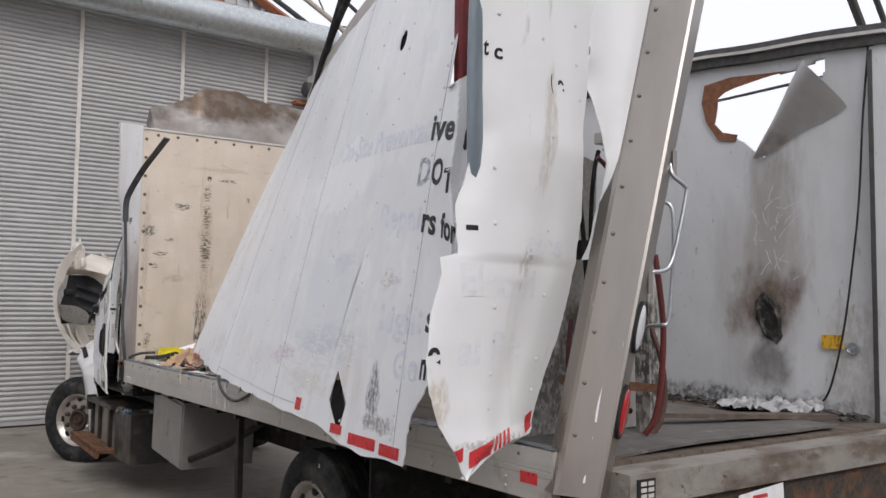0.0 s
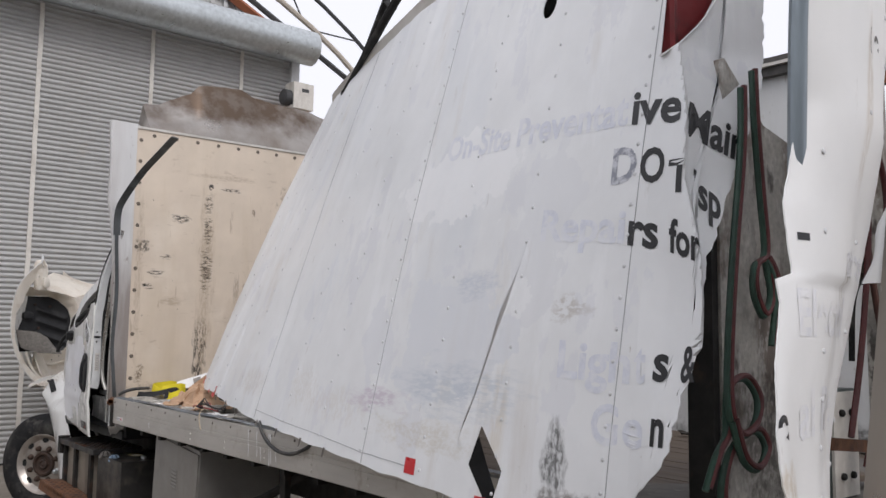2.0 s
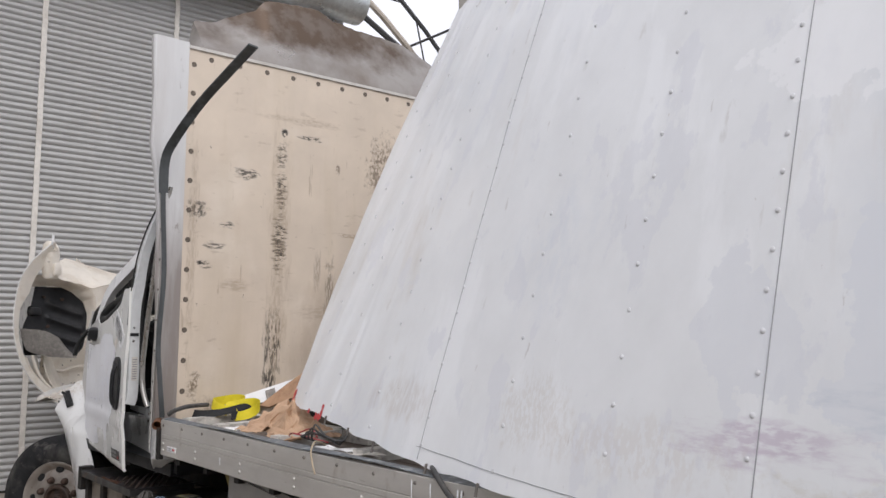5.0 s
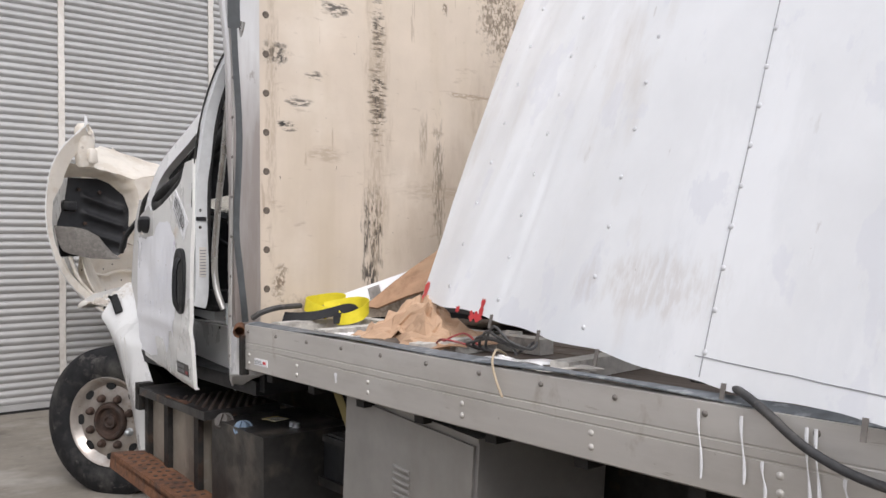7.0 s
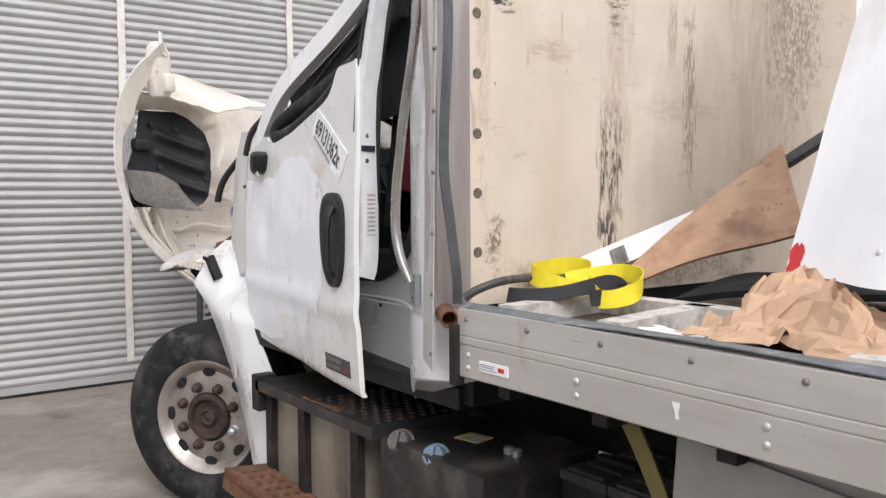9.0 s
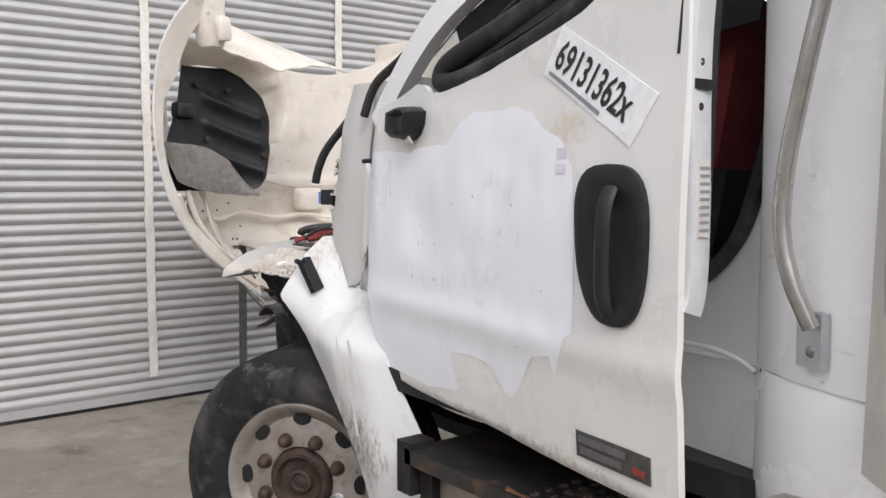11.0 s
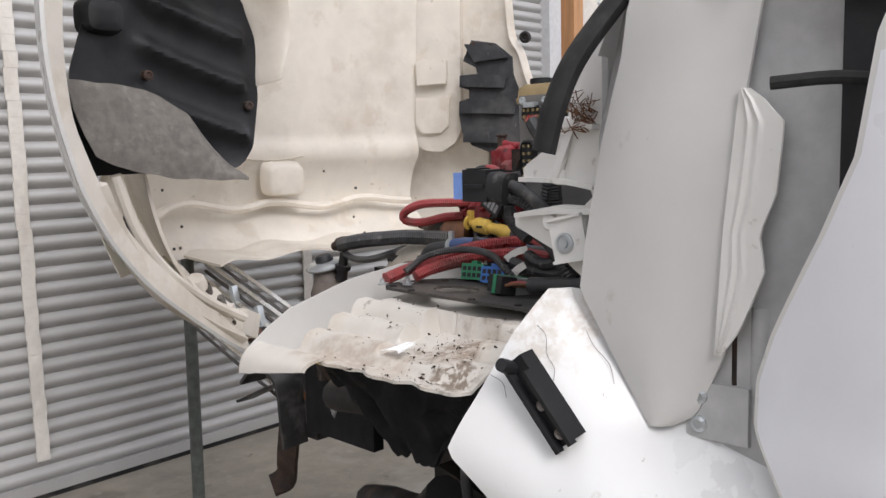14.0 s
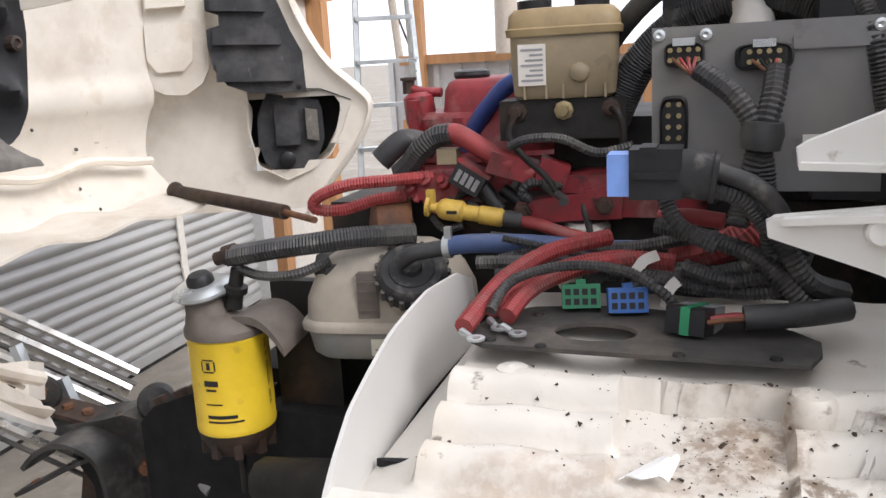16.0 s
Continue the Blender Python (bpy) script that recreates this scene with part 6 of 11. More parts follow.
    part("pipe_stub", lathe(bm_new(), (4.03, 9.605, 1.318), (-0.45, -0.88, -0.1), [(-0.06, 0.028), (0.032, 0.028), (0.034, 0.026), (0.034, 0.0225), (-0.03, 0.0225), (-0.03, 0.001)], 20), rust, truck, "rusty pipe stub", smooth=True)
    part("rail_end", bx(4.015, 4.05, 9.55, 9.578, 1.12, 1.30), dark_steel, truck, bevel=0.004)
    # A-pillar and windscreen edge, roof side
    bm = bm_new()
    strap(bm, [(4.30, 11.60, 1.86), (4.27, 11.35, 2.06), (4.26, 11.12, 2.20), (4.28, 10.72, 2.37), (4.32, 10.35, 2.58), (4.36, 10.0, 2.74), (4.40, 9.75, 2.79)], 0.085, (0, 0.45, 1), 0.05)
    part("roof_pillar", bm, white_paint, truck, "white front pillar", smooth=True)
    bm = bm_new()
    tube(bm, [(4.285, 11.69, 1.90), (4.28, 11.60, 2.005), (4.28, 11.41, 2.085), (4.285, 11.16, 2.23), (4.32, 10.74, 2.43), (4.36, 10.3, 2.66)], 0.016, 8)
    part("windscreen_seal", bm, rubber, truck, smooth=True)
    bm = bm_new()
    tube(bm, [(4.085, 10.36, 2.075), (4.10, 10.48, 2.035), (4.125, 10.72, 1.975), (4.15, 10.92, 1.945), (4.165, 11.03, 1.94), (4.175, 11.075, 1.962), (4.18, 11.05, 1.998), (4.185, 10.95, 2.035), (4.20, 10.80, 2.085), (4.24, 10.5, 2.20), (4.27, 10.2, 2.36)], 0.034, 10)
    part("window_seal", bm, rubber, truck, "thick black window seal, looped at its corner", smooth=True)
    bm = bm_new()
    sheet(bm, lambda u, v: Vector((4.15, 10.5, 2.09)).lerp(Vector((4.185, 11.06, 1.95)), u).lerp(Vector((4.26, 10.45, 2.22)).lerp(Vector((4.20, 11.0, 2.02)), u), v), 10, 5, 0.006)
    part("window_frame", bm, liner_black, truck, "black window channel", smooth=True)
    # added black sheet that fills the window with the cab's inner darkness
    bm = bm_new()
    sheet(bm, lambda u, v: Vector((4.30, 10.12, 2.0)).lerp(Vector((4.285, 11.08, 1.93)), u).lerp(Vector((4.36, 10.05, 2.68)).lerp(Vector((4.285, 11.13, 2.13)), u), v) + Vector((0.015 * math.sin(7 * u + 4 * v), 0, 0)), 16, 8, 0.004)
    part("cab_dark_sheet", bm, liner_black, truck, "black sheet that stands for the dark cab interior", smooth=True)
    bm = bm_new()
    for a, b in (((4.2, 11.0, 2.03), (4.24, 10.3, 2.42)), ((4.2, 10.8, 2.08), (4.26, 10.25, 2.40))):
        tube(bm, [a, b], 0.007, 6)
    part("window_channel", bm, dark_steel, truck)
    # windscreen, roof, back and far side close the cab
    part("windscreen", sheet(bm_new(), lambda u, v: (4.33 + 1.9 * u, 11.62 - 0.95 * v + 0.18 * math.sin(math.pi * u), 1.90 + 0.55 * v), 12, 4, 0.006), cab_glass, truck, "dusty clear windscreen", smooth=True).visible_shadow = False
    part("cab_roof", sheet(bm_new(), lambda u, v: (4.34 + 1.86 * u, 10.68 - 0.98 * v, 2.45 + 0.33 * v ** 0.6 + 0.05 * math.sin(math.pi * u)), 12, 8, 0.04), white_paint, truck, "white cab roof", smooth=True)
    part("cab_back", bx(4.20, 6.34, 9.70, 9.75, 1.0, 2.72), black_plastic, truck)
    part("cab_floor", bx(4.18, 6.36, 9.75, 11.6, 0.98, 1.05), black_plastic, truck)
    part("cab_side", bx(6.34, 6.38, 9.72, 11.6, 1.0, 1.95), white_paint, truck)
    wheel_at = pose(4.66, 11.0, 1.88, 62, 0, 0)
    bm = bm_new()
    tube(bm, [wheel_at @ Vector((0.22 * math.cos(2 * math.pi * i / 24), 0.22 * math.sin(2 * math.pi * i / 24), 0)) for i in range(25)], 0.017, 8, k=2)
    sw = part("steering_wheel", bm, black_plastic, truck, "black steering wheel", smooth=True)
    for an in (0.3, 2.84, 4.71):
        bm = bm_new()
        strap(bm, [wheel_at @ Vector((r * math.cos(an), r * math.sin(an), -0.03 + 0.12 * r)) for r in (0.03, 0.12, 0.215)], 0.04, wheel_at.to_3x3() @ Vector((-math.sin(an), math.cos(an), 0)), 0.014)
        part("spoke", bm, black_plastic, sw)
    part("hub", lathe(bm_new(), wheel_at @ Vector((0, 0, -0.05)), wheel_at.to_3x3() @ Vector((0, 0, 1)), [(0, 0.05), (0.03, 0.06), (0.04, 0.05), (0.04, 0.001)], 18), black_plastic, sw)
    part("dashboard", bx(4.32, 6.3, 11.15, 11.6, 1.3, 1.86), black_plastic, truck, bevel=0.06)
    part("firewall", bx(4.34, 6.3, 11.60, 11.66, 0.95, 1.90), dark_steel, truck)
    # seat
    bm = bm_new()
    box(bm, 4.42, 4.90, 10.40, 10.92, 1.26, 1.44)
    part("seat_cushion", bm, black_plastic, truck, "dark seat cushion", bevel=0.05)
    bm = bm_new()
    box(bm, -0.25, 0.25, -0.10, 0.08, 0.13, 0.68, pose(4.62, 10.42, 1.42, 10, 0, 0))
    part("seat_back", bm, seat_red, truck, "dark red fabric seat back", bevel=0.05)
    bm = bm_new()
    box(bm, -0.25, 0.25, -0.13, 0.05, -0.15, 0.29, pose(4.62, 10.42, 1.42, 10, 0, 0))
    box(bm, -0.255, 0.255, 0.05, 0.10, 0.13, 0.70, pose(4.62, 10.42, 1.42, 10, 0, 0))
    part("seat_shell", bm, black_plastic, truck, bevel=0.04)
    # stitched grooves of the seat back
    for z in (0.36, 0.46, 0.56):
        bm = bm_new()
        tube(bm, [pose(4.62, 10.42, 1.42, 10, 0, 0) @ Vector((x, -0.101, z + 0.25 * abs(x))) for x in (-0.22, -0.1, 0, 0.1, 0.22)], 0.004, 6)
        part("seam", bm, seat_red, truck, smooth=True)
    # black headliner, torn and hanging
    bm = bm_new()
    sheet(bm, lambda u, v: (4.37 + 1.8 * u, 10.70 - 0.94 * v, 2.40 + 0.31 * v ** 0.6 + 0.04 * math.sin(math.pi * u)), 12, 8, 0.01)
    part("headliner", bm, liner_black, truck, "black cab headliner", smooth=True)
    bm = bm_new()
    sheet(bm, lambda u, v: (4.50 + 0.05 * math.sin(4 * v + 2 * u) + 0.05 * u, 10.12 + 0.56 * u + 0.03 * math.sin(7 * v), 2.70 - (0.62 + 0.10 * noise.noise(Vector((6 * u, 0, 0))) + 0.05 * math.sin(19 * u)) * v * (0.75 + 0.25 * u)), 24, 20, 0.004)
    part("torn_liner", bm, liner_black, truck, "torn black lining hanging in the cab", smooth=True)
    bm = bm_new()
    sheet(bm, lambda u, v: (4.46 + 0.30 * u + 0.02 * math.sin(9 * v), 10.26 + 0.22 * u, 2.70 - 0.62 * v * (1 - 0.25 * u)), 10, 12, 0.004)
    part("torn_liner", bm, liner_black, truck, smooth=True)
    bm = bm_new()
    tube(bm, [(4.36, 10.25, 2.4), (4.38, 10.18, 2.2), (4.40, 10.12, 1.9), (4.42, 10.10, 1.5)], 0.022, 6, flat=0.004)
    part("seat_belt", bm, rubber, truck)


flange_metal = material("flange_metal", (0.50, 0.485, 0.455), 0.5, 0.35, grain=0.08, grain_scale=10, stains=[((0.30, 0.25, 0.20), 5, 0.55, 0.7, UP, 0.7), ((0.24, 0.13, 0.07), 14, 0.68, 0.74, (1, 1, 1), 0.8)])
worn_steel = material("worn_steel", (0.50, 0.485, 0.455), 0.28, 0.9, grain=0.15, grain_scale=12, stains=[((0.20, 0.17, 0.14), 8, 0.5, 0.65, (1, 1, 0.4), 0.6)])
seat_red = material("seat_red", (0.16, 0.015, 0.02), 0.85, bump=0.2, bump_scale=120)
cab_glass = material("cab_glass", (0.85, 0.88, 0.88), 0.05)
cab_glass.node_tree.nodes["Principled BSDF"].inputs["Transmission Weight"].default_value = 1.0
cab_body()


def under_cab():
    # step with rusty grip top over the tanks
    st = part("step", bx(4.07, 4.50, 10.12, 11.13, 0.815, 0.86), step_black, truck, "black step with rusty patch", bevel=0.012)
    part("rust_patch", sheet(bm_new(), lambda u, v: (4.074 + 0.045 * v * (0.7 + 0.3 * math.sin(5 * u + 1)), 10.38 + 0.30 * u + 0.02 * v, 0.8625), 16, 3), rust, st)
    rnd = random.Random(21)
    first = None
    for i in range(11):
        for j in range(7):
            p = Vector((4.12 + 0.05 * j + 0.025 * (i % 2), 10.16 + 0.045 * i, 0.8605))
            if first is None:
                first = part("grip_stud", lathe(bm_new(), p, (0, 0, 1), [(0, 0.013), (0.005, 0.011), (0.005, 0.006), (0.001, 0.004), (0.001, 0.0005)], 8), rust_dark, st)
                p0 = p
            else:
                again(first, st, Matrix.Translation(p - p0))
    part("step_bracket", bx(4.07, 4.16, 11.10, 11.17, 0.72, 0.88), dark_steel, st, bevel=0.008)
    for y in (11.06, 10.74, 10.30):
        part("tank_strap", bx(4.10, 4.13, y - 0.03, y + 0.03, 0.36, 0.82), dark_steel, truck, bevel=0.005)
    tk = part("fuel_tank", bx(4.13, 4.62, 10.28, 11.10, 0.36, 0.80), tank_metal, truck, "dull silver fuel tank", bevel=0.04)
    # black tank with two caps behind it
    bm = bm_new()
    box(bm, 4.12, 4.62, 9.55, 10.14, 0.34, 0.82)
    t2 = part("rear_tank", bm, tank_black, truck, "dusty black tank with two filler caps", bevel=0.085, smooth=True)
    for c, r, mat, lab in (((4.155, 10.06, 0.805), 0.045, cap_grey, "dusty grey-black cap"), ((4.165, 9.86, 0.80), 0.043, cap_blue, "blue-grey cap")):
        n = Vector((-0.75, -0.45, 0.5)).normalized()
        bm = bm_new()
        lathe(bm, Vector(c) - n * 0.01, n, [(0, r * 1.15), (0.012, r * 1.15), (0.014, r * 0.95), (0.04, r * 0.92), (0.046, r * 0.8), (0.046, 0.001)], 20)
        cp = part("filler_cap", bm, mat, t2, lab, smooth=True)
        part("rib", bx(-0.006, 0.006, -r * 0.7, r * 0.7, 0, 0.012, m=Matrix.Translation(Vector(c) + n * 0.036) @ n.to_track_quat("Z", "Y").to_matrix().to_4x4()), mat, cp)
    part("yellow_label", bx(-0.045, 0.045, -0.055, 0.055, 0.0, 0.002, m=pose(4.365, 9.91, 0.8205, 0, 0, 12)), yellow_label, t2)
    for k in range(4):
        part("print_bar", bx(-0.035 + 0.018 * k, -0.025 + 0.018 * k, -0.045, 0.03, 0.002, 0.003, m=pose(4.365, 9.91, 0.8205, 0, 0, 12)), bar_grey, t2)
    for y in (9.70, 9.66):
        bm = bm_new()
        lathe(bm, (4.35, y, 0.81), (0, 0, 1), [(0, 0.018), (0.03, 0.018), (0.035, 0.01)], 10)
        part("fitting", bm, galvanised, t2, smooth=True)
    # batteries under the rail
    bt = part("battery_tray", bx(4.40, 4.84, 8.90, 9.54, 0.56, 0.60), dark_steel, truck, bevel=0.006)
    for i in range(3):
        y = 8.92 + 0.205 * i
        b = part("battery", bx(4.42, 4.82, y, y + 0.19, 0.60, 0.77), black_plastic, bt, "dusty black battery", bevel=0.008)
        lid = part("battery_lid", bx(4.415, 4.825, y - 0.004, y + 0.194, 0.77, 0.80), cap_dust, b, bevel=0.006)
        for k in range(5):
            part("lid_rib", bx(4.43 + 0.08 * k, 4.49 + 0.08 * k, y + 0.02, y + 0.17, 0.80, 0.81), cap_dust, lid, bevel=0.004)
        part("carry_strap", bx(4.56, 4.60, y + 0.01, y + 0.18, 0.81, 0.822), rubber, lid, bevel=0.004)
    bm = bm_new()
    strap(bm, [(4.22, 9.10, 1.14), (4.24, 9.0, 0.95), (4.28, 8.92, 0.70), (4.30, 8.88, 0.5)], 0.06, (0, 1, 0.3), 0.004)
    part("loose_strap", bm, strap_olive, truck)
    # rusty step below the tank
    bm = bm_new()
    m = pose(4.02, 10.75, 0.44, 4, 6, 3)
    box(bm, -0.10, 0.10, -0.62, 0.36, -0.02, 0.02, m)
    box(bm, -0.10, -0.07, -0.62, 0.36, -0.07, 0.0, m)
    rs = part("rusty_step", bm, rust, truck, "rusty perforated step", bevel=0.006)
    for i in range(12):
        for j in range(3):
            bm = bm_new()
            lathe(bm, m @ Vector((-0.05 + 0.05 * j, -0.55 + 0.075 * i, 0.02)), (0, 0, 1), [(0, 0.014), (0.003, 0.012), (0.003, 0.008)], 8)
            part("stud", bm, rust_dark, rs)
    # grey tool box
    m = pose(4.13, 8.455, 0.835, 4.5, 0, 0)
    tb = part("tool_box", bx(0, 0.62, -0.40, 0.40, -0.27, 0.27, m=m), box_steel, truck, "grey steel tool box below the rail", bevel=0.006)
    part("box_door", bx(-0.012, -0.002, -0.385, 0.385, -0.255, 0.255, m=m), box_steel, tb, bevel=0.004)
    lv = None
    for i in range(6):
        if lv is None:
            bm = bm_new()
            tube(bm, [m @ Vector((-0.014, -0.05, 0.07)), m @ Vector((-0.014, 0.05, 0.07))], 0.007, 8, k=1)
            lv = part("louvre", bm, box_steel, tb)
        else:
            again(lv, tb, Matrix.Translation((0, 0, -0.024 * i)))
    part("box_lid_edge", bx(-0.012, 0.63, -0.41, 0.41, 0.27, 0.285, m=m), box_steel, tb, bevel=0.004)
    bm = bm_new()
    box(bm, 4.15, 4.19, 6.9, 6.96, 0.5, 1.15, pose(0, 0, 0))
    tube(bm, [(4.2, 8.05, 0.62), (4.35, 7.6, 0.8), (4.55, 7.2, 1.05)], 0.03, 8)
    part("brace", bm, dark_steel, truck)


cap_dust = material("cap_dust", (0.035, 0.034, 0.033), 0.6, grain=0.2, stains=[((0.10, 0.09, 0.08), 8, 0.5, 0.66, (1, 1, 1), 0.6)])
tank_metal = material("tank_metal", (0.33, 0.29, 0.24), 0.45, 0.5, grain=0.1, grain_scale=8, stains=[((0.12, 0.10, 0.085), 4, 0.5, 0.68, UP, 0.8), ((0.45, 0.41, 0.35), 7, 0.58, 0.7, (1, 1, 1), 0.6)])
step_black = material("step_black", (0.022, 0.021, 0.021), 0.42, grain=0.25, bump=0.15, bump_scale=30, stains=[((0.10, 0.055, 0.03), 9, 0.56, 0.66, (1, 1, 1), 0.8), ((0.09, 0.085, 0.08), 5, 0.55, 0.7, (1, 1, 1), 0.5)])
tank_black = material("tank_black", (0.022, 0.021, 0.020), 0.42, grain=0.2, bump=0.1, stains=[((0.13, 0.11, 0.09), 4, 0.5, 0.66, (1, 1, 1), 0.6)])
cap_grey = material("cap_grey", (0.10, 0.09, 0.08), 0.6, grain=0.25, stains=[((0.22, 0.19, 0.16), 12, 0.5, 0.65, (1, 1, 1), 0.7)])
yellow_label = material("yellow_label", (0.62, 0.56, 0.34), 0.5, grain=0.08, stains=[((0.68, 0.47, 0.06), 9, 0.50, 0.52, (1, 3, 1), 0.9)])
cap_blue = material("cap_blue", (0.15, 0.21, 0.28), 0.6, grain=0.15)
strap_olive = material("strap_olive", (0.20, 0.16, 0.06), 0.9)
box_steel = material("box_steel", (0.31, 0.298, 0.28), 0.5, 0.5, grain=0.08, grain_scale=6, stains=[((0.26, 0.23, 0.20), 2.5, 0.5, 0.7, UP, 0.6)])
under_cab()


# ---- front fender remains and tilted hood ----
def fender_left():
    """The lower rear piece of the fender that stays on the cab, swept down behind the wheel."""
    front = [(0.385, 11.41), (0.46, 11.44), (0.611, 11.512), (0.72, 11.585), (0.846, 11.70), (0.95, 11.80), (1.058, 11.915), (1.14, 12.01), (1.215, 12.095), (1.26, 12.08), (1.30, 12.065), (1.36, 12.045), (1.45, 12.02)]
    back = [(0.385, 11.06), (0.70, 11.07), (0.84, 11.19), (0.92, 11.26), (1.0, 11.33), (1.15, 11.48), (1.25, 11.63), (1.31, 11.72), (1.38, 11.83), (1.45, 11.96)]
    bm = bm_new()

    def fn(u, v):
        z = 0.385 + 1.065 * v
        a, b = lerp_table(back, z), lerp_table(front, z)
        y = a + (b - a) * u
        w = min(1.0, max(0.0, (z - 1.06) / 0.22))
        w = w * w * (3 - 2 * w)
        d = y - (11.853 + 0.9 * (z - 1.286))
        upper = 4.325 - 0.3 * min(0.0, d + 0.03) if d < 0 else 4.325 - 0.10 * min(1.0, d / 0.10) ** 0.8 - 0.45 * max(0.0, d - 0.10)
        return (w * upper + (1 - w) * (4.17 - 0.035 * math.sin(math.pi * u)) + 0.03 * (1 - u) * (1 - v) + 0.007 * noise.noise(Vector((y * 8, z * 6, 3))) * math.sin(math.pi * u), y, z)
    sheet(bm, fn, 30, 70, 0.006, way=(-1, 0, 0))
    fd = part("fender", bm, fender_paint, truck, "cracked white fender piece behind the wheel", smooth=True)
    # arch lip turned inwards
    bm = bm_new()
    sheet(bm, lambda u, v: (4.188 + 0.05 * v, lerp_table(front, 0.385 + 0.80 * u) - 0.004 * v, 0.385 + 0.80 * u), 24, 2, 0.004, way=(0, 1, 0))
    part("arch_lip", bm, fender_paint, fd, smooth=True)
    # black hood catch set in a shallow recess
    p, q = Vector((4.20, 11.998, 1.360)), Vector((4.212, 11.912, 1.250))
    ax = (q - p).normalized()
    side = ax.cross(Vector((1, 0, 0))).normalized()
    out = side.cross(ax).normalized()
    out = out if out.x < 0 else -out
    m = Matrix(((out.x, side.x, ax.x, p.x), (out.y, side.y, ax.y, p.y), (out.z, side.z, ax.z, p.z), (0, 0, 0, 1)))
    ct = part("hood_catch", bx(-0.02, 0.010, -0.015, 0.015, -0.005, 0.135, m=m), black_plastic, fd, "black hood catch", bevel=0.004)
    part("catch_wall", bx(0.012, 0.026, -0.017, -0.010, 0.0, 0.14, m=m), black_plastic, ct, bevel=0.003)
    part("catch_wall", bx(0.012, 0.026, 0.010, 0.017, 0.02, 0.14, m=m), black_plastic, ct, bevel=0.003)
    bm = bm_new()
    cyl(bm, m @ Vector((0.012, -0.012, 0.004)), m @ Vector((0.036, -0.004, -0.006)), 0.012, 0.010, 12)
    part("catch_pin", bm, black_plastic, ct, smooth=True)
    for s in (0.072, 0.118):
        bm = bm_new()
        lathe(bm, m @ Vector((0.012, 0, s)), out, [(0, 0.008), (0.004, 0.008), (0.005, 0.007), (0.003, 0.004), (0.003, 0.001)], 12)
        part("screw", bm, bolt_steel, ct)
    # cracks across the fender top
    for pts in (((12.01, 1.40), (11.995, 1.385), (11.985, 1.36), (11.97, 1.34), (11.965, 1.315)), ((11.955, 1.39), (11.94, 1.37), (11.915, 1.345), (11.90, 1.32)), ((12.05, 1.33), (12.03, 1.32), (12.02, 1.30))):
        bm = bm_new()
        tube(bm, [Vector(fn((y - lerp_table(back, z)) / (lerp_table(front, z) - lerp_table(back, z)), (z - 0.385) / 1.065)) + Vector((-0.0065, 0, 0.001)) for y, z in pts], 0.0004, 5)
        part("crack", bm, dirt, fd)
    # paint streaks of a paler white
    for y0, z0, y1, z1, w in ((11.56, 1.12, 11.50, 0.97, 0.016), (11.64, 1.12, 11.60, 0.98, 0.008), (11.58, 1.05, 11.50, 0.80, 0.012)):
        bm = bm_new()
        sheet(bm, lambda u, v: (4.130, y0 + (y1 - y0) * u + (v - 0.5) * w * (1 + 0.6 * math.sin(8 * u)), z0 + (z1 - z0) * u), 10, 2)
        part("paint_run", bm, glue_white, fd)


dirt = material("dirt", (0.055, 0.04, 0.028), 0.95, grain=0.3)
fender_paint = material("fender_paint", (0.66, 0.66, 0.645), 0.32, coat=0.2, grain=0.02, grain_scale=5, bump=0.05, bump_scale=10,
                        stains=[((0.60, 0.59, 0.56), 1.8, 0.55, 0.72, (1, 1, 0.4), 0.6), ((0.36, 0.30, 0.23), 15, 0.67, 0.75, (1, 1, 0.5), 0.7), ((0.22, 0.18, 0.14), 40, 0.68, 0.73, (1, 1, 0.6), 0.7)],
                        blots=[((0.38, 0.31, 0.23), (4.2, 12.0, 1.42), (0.2, 0.10, 0.10), 16, (1, 1, 1), 0.55), ((0.20, 0.17, 0.14), (4.1, 11.6, 0.75), (0.3, 0.3, 0.15), 22, (1, 1, 0.6), 0.7),
                               ((0.55, 0.545, 0.53), (4.15, 11.75, 1.05), (0.3, 0.10, 0.28), 6, (1, 1, 0.5), -0.7)])
fender_left()


